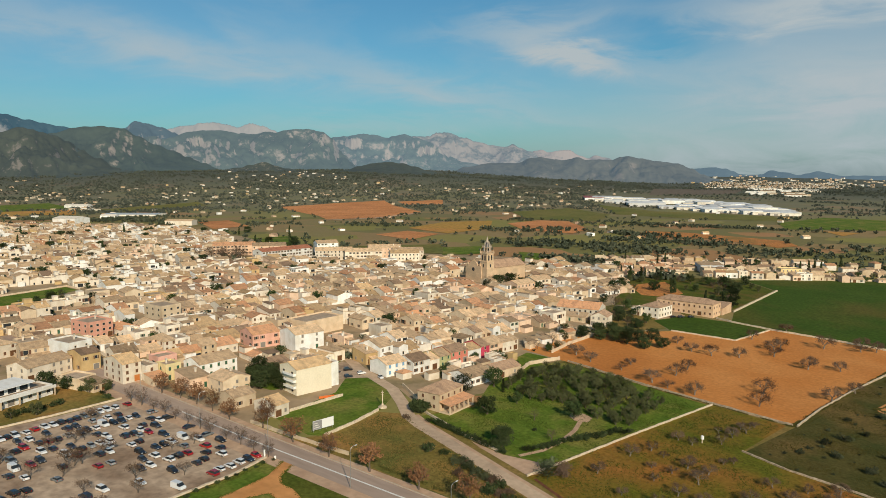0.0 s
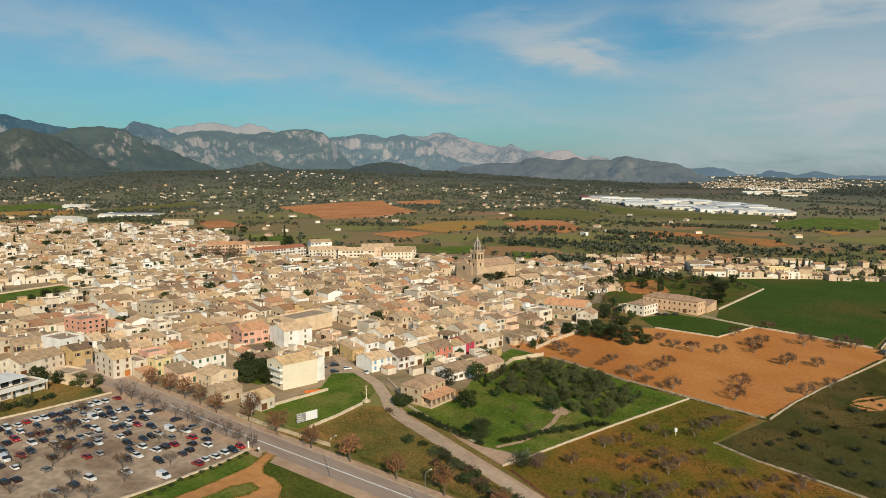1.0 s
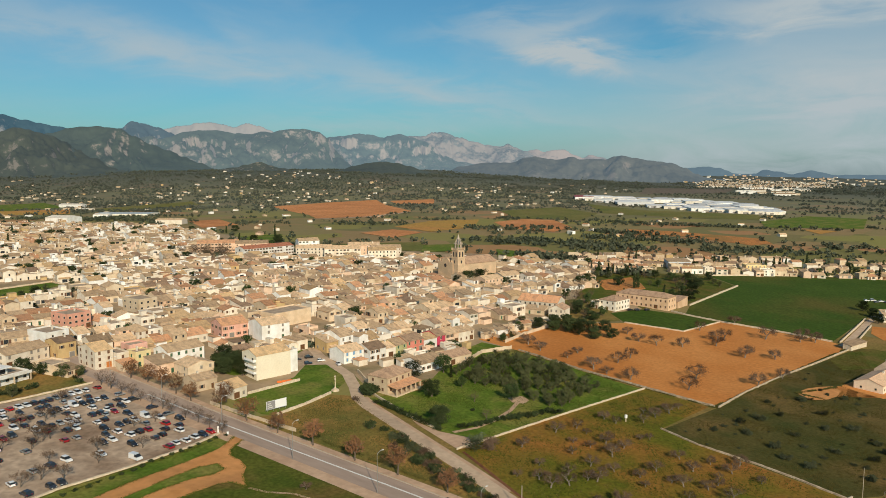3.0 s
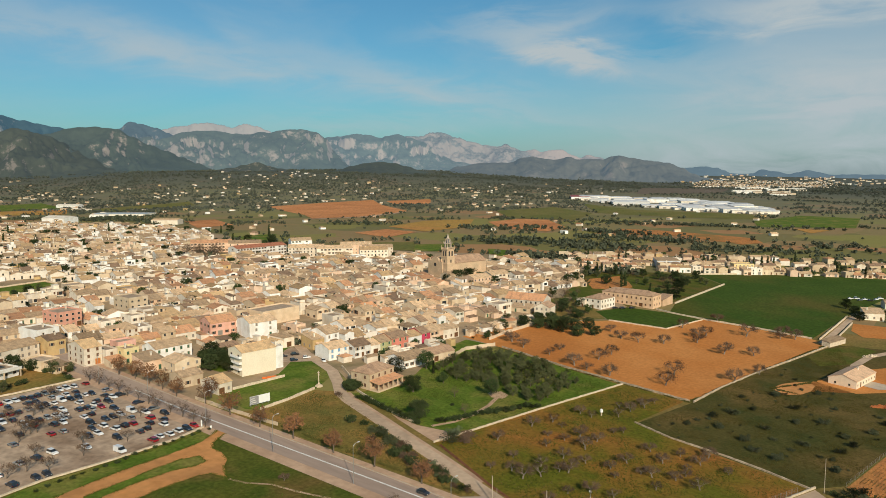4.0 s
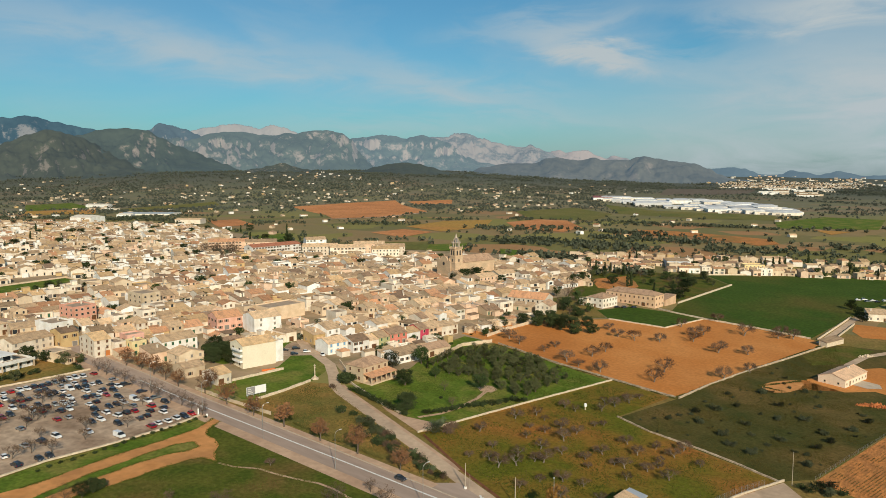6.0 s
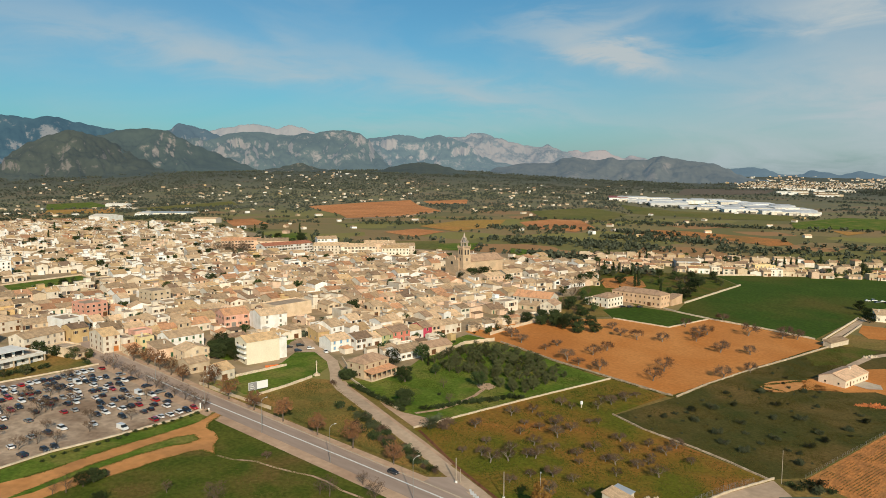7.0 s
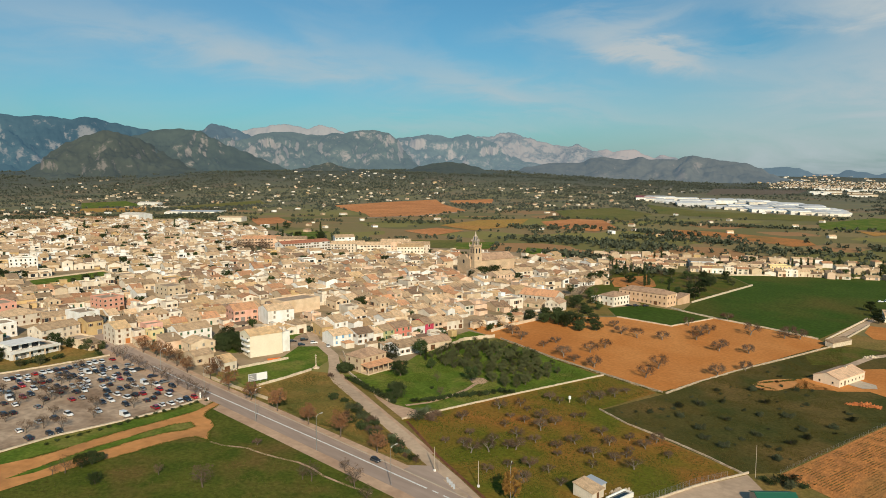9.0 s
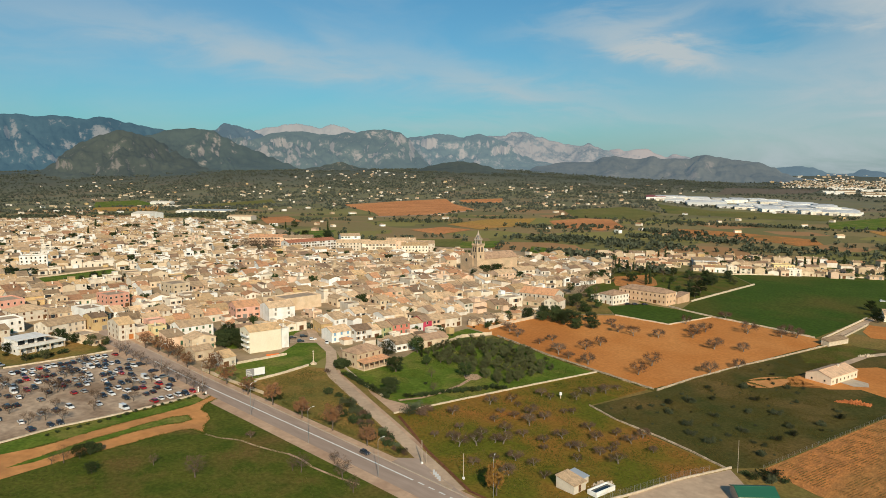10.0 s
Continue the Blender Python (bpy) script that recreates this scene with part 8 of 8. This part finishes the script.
def edge_tufts(name, lines, n, spread, size, mat, label, seed):
    """Ragged grass along the borders of tracks, roads and fields."""
    g = np.random.default_rng(seed)
    tri = []
    total = sum(math.hypot(bx - ax, by - ay) for ln in lines for (ax, ay), (bx, by) in zip(ln, ln[1:]))
    for ln in lines:
        for (ax, ay), (bx, by) in zip(ln, ln[1:]):
            for _ in range(int(n * math.hypot(bx - ax, by - ay) / total)):
                u = rng.random()
                x, y = (ax + (bx - ax) * u) * U, (ay + (by - ay) * u) * U
                if noise.noise((x / 5, y / 5, seed)) < rng.uniform(-0.3, 0.3):
                    continue
                x, y = x + rng.gauss(0, spread), y + rng.gauss(0, spread)
                tri.append((x, y, land(x, y) + 0.1))
    P = np.array(tri)
    N, k = len(P), 4
    a = g.uniform(0, 2 * np.pi, (N, k))
    s = size * g.uniform(0.5, 1.5, (N, 1))
    side = np.stack([np.cos(a), np.sin(a), np.zeros_like(a)], 2) * (s * 0.5)[:, :, None]
    lean = np.stack([np.cos(a + 1.2), np.sin(a + 1.2), np.zeros_like(a)], 2) * (s * 0.5)[:, :, None]
    up = np.array([0, 0, 1.0]) * (s * g.uniform(0.3, 0.8, (N, k)))[:, :, None]
    base = P[:, None, :]
    pts = np.stack([base - side, base + side, base + lean + up], 2).reshape(-1, 3)
    me = bpy.data.meshes.new(name)
    me.from_pydata(pts.tolist(), [], [(3 * i, 3 * i + 1, 3 * i + 2) for i in range(len(pts) // 3)])
    me.materials.append(mat)
    tagged(new(name, me), label, "grass", kind="stuff")


BORDERS = [track_west, track_east, track_middle, footpath_line, [(-133, 60), (-133, 84), (-132.6, 100), (-134, 110)]]
edge_tufts("border_grass", BORDERS, 26000, 0.38, 0.16, LUSH, "ragged grass along the sandy track", 31)
edge_tufts("border_weeds", [[(-60, 125.4), (-100, 126), (-133, 127)], [(-104, 144.2), (-90, 138.8), (-75, 133.4), (-62, 128.6)], [(-120, 238), (-87, 231), (-63.5, 227.6), (-40, 224), (-31.4, 273), (-18, 340)], [(-12, 277), (-23, 258), (-13.5, 257)]], 16000, 0.5, 0.38, WEED, "weeds along the walls and verges", 32)


# stubble left standing in rows on the ploughed field
ROWS = [[(9.6 + 0.82 * k, 187.5 - 0.05 * k), (21.6 + 0.82 * k, 249.5 - 0.3 * k), (28.5 + 0.8 * k, 283 - 0.4 * k)] for k in range(1, 50)]
STUBBLE = material("stubble", (0.17, 0.135, 0.045), (0.28, 0.16, 0.065), 0.9, 0.05, 0.6, 0.0, 0.3, 0.1, coords="World", island=True)
edge_tufts("stubble", ROWS, 30000, 0.10, 0.26, STUBBLE, "rows of dull green stubble in red earth", 33)


# ---- cars ----
def car_meshes(kind):
    L_, W, H = {"hatch": (3.7, 1.66, 1.44), "saloon": (4.2, 1.72, 1.42), "suv": (4.15, 1.78, 1.62), "van": (4.6, 1.88, 2.0)}[kind]
    x0, x1 = -L_ / 2, L_ / 2
    b = Mesher()
    belt = 0.92 if kind != "van" else 1.15
    sec = [(x0, 0.32), (x0, belt - 0.08), (x0 + 0.12, belt), (x1 - 1.15 if kind != "van" else x1 - 0.7, belt), (x1 - 0.15, belt - 0.16), (x1, belt - 0.35), (x1, 0.32)]
    w = W / 2
    b.solid([(x, -w, z) for x, z in sec], [(x, w, z) for x, z in sec], 0, True, True)
    roof0, roof1 = (x0 + 0.35, x1 - 1.9) if kind in ("hatch", "suv") else (x0 + 0.9, x1 - 1.95) if kind == "saloon" else (x0 + 0.1, x1 - 1.35)
    b.box(roof0, roof1, -w * 0.78, w * 0.78, H - 0.07, H)
    if kind == "van":
        b.box(x0 + 0.02, x1 - 1.9, -w * 0.97, w * 0.97, belt - 0.1, H - 0.06)
    g = Mesher()
    base = [(x0 + 0.1, -w * 0.94), (x1 - (1.15 if kind != "van" else 0.65), -w * 0.94), (x1 - (1.15 if kind != "van" else 0.65), w * 0.94), (x0 + 0.1, w * 0.94)]
    top = [(roof0, -w * 0.78), (roof1, -w * 0.78), (roof1, w * 0.78), (roof0, w * 0.78)]
    g.solid([(x, y, belt) for x, y in base], [(x, y, H - 0.06) for x, y in top])
    wh = Mesher()
    wh.tube((0, -0.11, 0), (0, 0.11, 0), 0.32, 0.32, 12, 0)
    wh.tube((0, -0.125, 0), (0, 0.125, 0), 0.19, 0.19, 10, 1)
    li = Mesher()
    li.box(x1 - 0.06, x1 + 0.02, -0.16, 0.16, 0.58, 0.74)
    tail = Mesher()
    tail.box(x0 - 0.02, x0 + 0.05, -0.12, 0.12, 0.62, 0.86)
    return b, g, wh, li, tail, L_, W


CARPAINT = {"d": [(0.012, 0.013, 0.016), (0.03, 0.033, 0.04), (0.02, 0.03, 0.05)], "w": [(0.80, 0.80, 0.80), (0.72, 0.73, 0.74)], "r": [(0.42, 0.012, 0.012), (0.30, 0.012, 0.02)], "g": [(0.16, 0.18, 0.19), (0.30, 0.32, 0.33)]}
TYRE, RIM, LAMPGLASS, TAILGLASS = plain("tyre_rubber", (0.015, 0.015, 0.015), 0.9), plain("alloy_rim", (0.5, 0.5, 0.5), 0.35, 0.8), plain("lamp_glass", (0.7, 0.7, 0.7), 0.1), plain("tail_lamp_glass", (0.3, 0.01, 0.01), 0.2)
CARGLASS = plain("car_glass", (0.02, 0.025, 0.03), 0.08, 0.0, 0.8)
PAINTS = {}
for key, cols in CARPAINT.items():
    PAINTS[key] = []
    for i, c in enumerate(cols):
        pm = plain(f"car_paint_{key}", c, 0.28)
        pm.node_tree.nodes["Principled BSDF"].inputs["Coat Weight"].default_value = 0.6
        PAINTS[key].append(pm)
WORDS = {"d": "dark", "w": "white", "r": "red", "g": "grey"}
FLEET = {}


def car(x, y, rot, col, kind=None, group="parked cars", lift=0.07):
    kind = kind or rng.choice(("hatch", "hatch", "saloon", "suv"))
    if col == "v":
        kind, col = "van", "w"
    i = rng.randrange(len(PAINTS[col]))
    key = (kind, col, i)
    x, y = spot(x, y)
    m = pose(x, y, land(x, y) + lift, 0, 0, rot)
    if key in FLEET:
        return copy_thing(FLEET[key], m)
    b, g, wh, li, tail, L_, W = car_meshes(kind)
    root = new("car" if kind != "van" else "van")
    part("body", b.mesh("body", PAINTS[col][i]), root)
    part("cabin_glass", g.mesh("cabin_glass", CARGLASS), root)
    wheel = wh.mesh("wheel", TYRE, RIM)
    for sx in (-1, 1):
        for sy in (-1, 1):
            part("wheel", wheel, root, "", pose(sx * L_ * 0.31, sy * (W / 2 - 0.1), 0.32))
    lamp, rear = li.mesh("headlight", LAMPGLASS), tail.mesh("tail_light", TAILGLASS)
    for sy in (-1, 1):
        part("headlight", lamp, root, "", pose(0, sy * W * 0.36, 0))
        part("tail_light", rear, root, "", pose(0, sy * W * 0.39, 0))
    tagged(root, f"{WORDS[col]} {'van' if kind == 'van' else 'car'} parked on the gravel", "van" if kind == "van" else "car", group)
    root.matrix_basis = m
    FLEET[key] = root
    return root


ROWS_OF_CARS = {
    -188.2: "78d 80.4w 85d 90d 92.4d 97g 101w 104d",
    -166.6: "70w 78d 87d 89.4w 95w 97.4d 104d",
    -178.4: "72g 79w 81.4d 93d 100w 108d",
    -193.5: "76w 77.6d 79.5w 82w 84.5r 87w 89w 91d 93d 95d 97.5g 99.8d 102w 104w 106.2w 110r 72d 69w 66d 63g 60w 57d",
    -183.5: "75d 77.4r 81d 83r 85.2d 88g 91d 93d 95w 97.6v 100d 102.2d 104.4w 106.6d 111g 71w 66d 62d 58w",
    -173.0: "70.5v 74r 76.4d 82w 86d 88.4g 90.6w 92.8w 97d 99.2d 102w 106d 66g 60d 56d",
    -170.2: "68d 83.4r 99.6g 102.4r 91.2w",
    -160.5: "65d 67.4d 74g 83.4r 86.2g 94d 98d 100.3d 102.6w 106v 62d 58w",
    -152.0: "89d 91.4w 96w 98.6d 101r 106.4r 111d 60g",
    -145.6: "85w 93d 99d 101.4d 106w 64w",
    -148.5: "70g 74d 78w 104d 108d",
    -156.5: "92d 95w 103g 108w",
    -176.0: "85d 94w 104d 109w",
    -138.0: "64d 69d 71.4d 89v 98r 100.4w 103w 105.8w 108.2d 110.8r",
}
for x, text in ROWS_OF_CARS.items():
    for word in text.split():
        car(x + rng.uniform(-0.5, 0.5), float(word[:-1]), rng.choice((0, 180)) + rng.uniform(-5, 5), word[-1])
for x, y, r, c in ((-176, 111.4, 90, "d"), (-166, 111.2, 90, "d"), (-158, 111.2, 90, "g"), (-183, 111.2, 90, "g"), (-172.2, 172.6, 60, "d"), (-171.1, 177.1, 60, "d"), (-165.7, 171.7, 60, "d"), (-164.9, 177.2, 60, "w"), (-157, 178, -28, "w"), (-116.5, 344.5, 62, "d"), (-113.5, 347, 62, "d"), (-110, 351, 62, "d"), (-204, 72, 30, "g"), (-206, 76, 30, "g"), (-8, 414, 20, "w"), (-9, 420, 20, "g"), (-10, 426, 20, "w")):
    car(x, y, r, c, lift=0.1)
car(-66, 119.6, 0, "d", "hatch", "cars on the road", 0.11)


# ---- street furniture ----
def street_lamp(x, y, rot, hgt=12.5):
    root = thing("street_lamp", x * U, y * U, rot, "tall grey street lamp with a curved arm", "street lamp", "street lamps")
    p = Mesher()
    p.tube((0, 0, -0.3), (0, 0, hgt - 1.2), 0.11, 0.07, 8)
    part("pole", p.mesh("pole", METAL), root)
    a = Mesher()
    pts = [(1.8 * (1 - math.cos(t)), 0, hgt - 1.2 + 1.2 * math.sin(t)) for t in (0, 0.4, 0.8, 1.2, 1.57)]
    for q0, q1 in zip(pts, pts[1:]):
        a.tube(q0, q1, 0.06, 0.055, 6)
    part("arm", a.mesh("arm", METAL), root)
    hd = Mesher(); hd.solid([(1.6, -0.14, hgt - 0.1), (2.5, -0.18, hgt - 0.08), (2.5, 0.18, hgt - 0.08), (1.6, 0.14, hgt - 0.1)], [(1.7, -0.1, hgt + 0.08), (2.4, -0.12, hgt + 0.08), (2.4, 0.12, hgt + 0.08), (1.7, 0.1, hgt + 0.08)], 0, True, True)
    part("lamp_head", hd.mesh("lamp_head", plain("lamp_head_grey", (0.6, 0.6, 0.58), 0.4)), root)


for k in range(6):
    street_lamp(-54.0 - 27.6 * k, 113.4, 80)
street_lamp(-28.4, 125.4, 120)
street_lamp(-1.5, 113, 80)


def post(x, y, hgt, r, label, base=True):
    root = thing("utility_post", x * U, y * U, 0, label, "post", "utility posts")
    p = Mesher(); p.tube((0, 0, -0.3), (0, 0, hgt * U), r, r * 0.75, 8)
    part("pole", p.mesh("pole", CONCRETE), root)
    if base:
        b = Mesher(); b.box(-0.3, 0.3, -0.25, 0.25, -0.2, 0.75)
        part("base_box", b.mesh("base_box", WHITE), root, "white meter box")


post(-52, 126.2, 6.2, 0.16, "pale concrete utility post beside the lane")
post(-39.2, 127.4, 6.4, 0.15, "pale concrete utility post beside the orchard")
post(-51.3, 127.0, 3.4, 0.08, "short dark post beside the lane", False)
post(5.4, 180.5, 8.5, 0.09, "slim pole in the yard corner", False)


def billboard():
    root = thing("billboard", -138.4 * U, 133.6 * U, 80, "white roadside billboard with grey print", "billboard")
    f = Mesher()
    for k in range(4):
        f.tube((-3.9 + 2.6 * k, 0.25, -0.4), (-3.9 + 2.6 * k, 0.25, 3.6), 0.09, 0.09, 6)
        f.tube((-3.9 + 2.6 * k, 1.6, -0.4), (-3.9 + 2.6 * k, 0.3, 3.0), 0.06, 0.06, 5)
    part("frame", f.mesh("frame", METAL), root)
    p = Mesher(); p.box(-4.3, 4.3, -0.05, 0.12, 0.9, 4.1)
    part("panel", p.mesh("panel", plain("billboard_white", (0.78, 0.78, 0.76), 0.5)), root)
    q = Mesher(); q.box(-4.2, -0.6, -0.07, -0.05, 1.0, 4.0)
    part("print", q.mesh("print", plain("billboard_grey", (0.26, 0.25, 0.25), 0.6)), root, "grey printed half")
    for k in range(3):
        b = Mesher(); b.box(-3.8, -1.6 - 0.4 * k, -0.085, -0.07, 1.5 + 0.75 * k, 1.8 + 0.75 * k)
        part("print_bar", b.mesh("print_bar", plain("billboard_pale", (0.6, 0.58, 0.55), 0.6)), root)


billboard()


def wayside_cross():
    root = thing("wayside_cross", -138.2 * U, 157.4 * U, 20, "stone wayside cross on a stepped base", "monument")
    for k in range(3):
        m = Mesher(); r = 1.7 - 0.45 * k
        m.tube((0, 0, -0.3 if k == 0 else 0.35 * k), (0, 0, 0.35 * (k + 1)), r, r, 8)
        part("step", m.mesh("step", PALESTONE), root)
    m = Mesher()
    m.tube((0, 0, 1.05), (0, 0, 1.6), 0.4, 0.35, 8)
    m.tube((0, 0, 1.6), (0, 0, 4.8), 0.2, 0.16, 8)
    m.tube((0, 0, 4.8), (0, 0, 5.2), 0.34, 0.3, 8)
    part("shaft", m.mesh("shaft", PALESTONE), root)
    m = Mesher(); m.box(-0.12, 0.12, -0.12, 0.12, 5.2, 6.6); m.box(-0.5, 0.5, -0.11, 0.11, 5.8, 6.05)
    part("cross", m.mesh("cross", PALESTONE), root)


wayside_cross()


def white_cistern():
    root = thing("cistern", -56.4 * U, 193.6 * U, 0, "small white drum on a post in the orchard", "cistern")
    m = Mesher(); m.tube((0, 0, -0.3), (0, 0, 1.6), 0.25, 0.2, 6)
    part("stand", m.mesh("stand", PALESTONE), root)
    m = Mesher(); m.tube((0, 0, 1.5), (0, 0, 2.6), 0.55, 0.55, 14); m.tube((0, 0, 2.6), (0, 0, 2.8), 0.55, 0.2, 14)
    part("drum", m.mesh("drum", plain("white_drum", (0.85, 0.85, 0.84), 0.4)), root)


white_cistern()


def fence(pts, hgt, label, gap=2.6, mesh=True, name="fence"):
    pts = [spot(*p) for p in pts]
    x0, y0 = pts[0]
    root = thing(name, x0, y0, 0, label, "fence")
    z0 = land(x0, y0)
    pm = Mesher(); pm.tube((0, 0, -0.4), (0, 0, hgt), 0.04, 0.04, 5)
    pole = pm.mesh("post", METAL)
    for (ax, ay), (bx, by) in zip(pts, pts[1:]):
        d = math.hypot(bx - ax, by - ay)
        n = max(1, int(d / gap))
        for i in range(n + 1):
            x, y = ax + (bx - ax) * i / n, ay + (by - ay) * i / n
            part("post", pole, root, "", pose(x - x0, y - y0, land(x, y) - z0))
        za, zb = land(ax, ay) - z0, land(bx, by) - z0
        k = 9 if mesh else 4
        for i in range(k):
            t = 0.1 + (hgt - 0.12) * i / (k - 1)
            w = Mesher()
            w.tube((ax - x0, ay - y0, za + t), (bx - x0, by - y0, zb + t), 0.012, 0.012, 3)
            part("wire", w.mesh("wire", METAL), root)
    return root


fence([(0.6, 175), (-3.3, 165.2), (-7.6, 149), (-13, 134)], 2.6, "tall wire fence on a low wall")
fence([(9, 188), (12.9, 209), (16.6, 227), (21, 250), (27, 280)], 1.4, "wire fence beside the ploughed field", 3.5, False)


def rubble(name, x0, y0, x1, y1, n, mat, label, s=0.5):
    g = random.Random(n)
    m = Mesher()
    (x0, y0), (x1, y1) = spot(x0, y0), spot(x1, y1)
    cx, cy = (x0 + x1) / 2, (y0 + y1) / 2
    root = thing(name, cx, cy, 0, label, "heap")
    for k in range(n):
        u = g.random()
        x, y = x0 + (x1 - x0) * u + g.gauss(0, 0.5) - cx, y0 + (y1 - y0) * u + g.gauss(0, 0.8) - cy
        z = land(x + cx, y + cy) - land(cx, cy) + max(0, g.gauss(0.25, 0.25)) * (1 - abs(2 * u - 1)) * 2
        r = s * g.uniform(0.5, 1.2)
        ring = [(x + r * math.cos(a + g.uniform(-0.3, 0.3)), y + r * math.sin(a + g.uniform(-0.3, 0.3))) for a in (0, 1.25, 2.5, 3.8, 5.0)]
        m.solid([(*p, z - r * 0.6) for p in ring], [((p[0] + x) / 2, (p[1] + y) / 2, z + r * 0.6) for p in ring])
    tagged(part("rubble", m.mesh("rubble", mat), root), kind="stuff")


rubble("rubble_heap", 7, 260.4, 16, 264, 280, material("broken_orange_tiles", (0.66, 0.22, 0.07), (0.50, 0.17, 0.06), 0.9, 1, 6, 0.1, 0.2), "heap of broken orange roof tiles")
rubble("rubble_heap", -3.5, 328, 1, 334, 70, PALESTONE, "heap of pale stones")
rubble("rubble_heap", -16, 147, -13, 151.5, 80, PALESTONE, "heap of pale rubble beside the shed", 0.4)


# ---- by the road and the flats ----
def totem_sign(x, y, rot, w, h, label):
    root = thing("road_sign", x * U, y * U, rot, label, "sign")
    for sx in (-1, 1):
        p = Mesher(); p.tube((sx * w * 0.35, 0.06, -0.4), (sx * w * 0.35, 0.06, h * 0.9), 0.05, 0.05, 6)
        part("pole", p.mesh("pole", METAL), root)
    q = Mesher(); q.box(-w / 2, w / 2, -0.06, 0.0, h * 0.25, h)
    part("panel", q.mesh("panel", plain("sign_white", (0.75, 0.75, 0.73), 0.5)), root)


totem_sign(-135.8, 111.4, 60, 0.5, 3.0, "tall white sign panel beside the car park")
totem_sign(-133.4, 112.6, 60, 0.6, 1.4, "white sign panel by the roadside")


def barrier():
    root = thing("barrier", -155.9 * U, 153.0 * U, 54, "orange plastic barriers in front of the flats", "barrier")
    orange = plain("orange_plastic", (0.70, 0.16, 0.03), 0.5)
    for k in range(4):
        m = Mesher(); m.box(-4 + 2.05 * k, -2.05 + 2.05 * k, -0.2 + 0.1 * (k % 2), 0.2 + 0.1 * (k % 2), 0.0, 0.9 + 0.1 * (k % 3)); m.box(-3.8 + 2.05 * k, -2.25 + 2.05 * k, -0.4, 0.4, -0.3, 0.12)
        part("barrier_block", m.mesh("barrier_block", orange), root)


barrier()
# cars left on the grass at the end of the country lane
for k, (x, y) in enumerate(((-26, 470), (-23.5, 474), (-21.2, 469.5), (-19, 474), (-16.4, 472), (-14, 479), (-12.5, 484))):
    car(x, y, 30 + 12 * (k % 3), "wwgwdww"[k], group="cars on the grass")
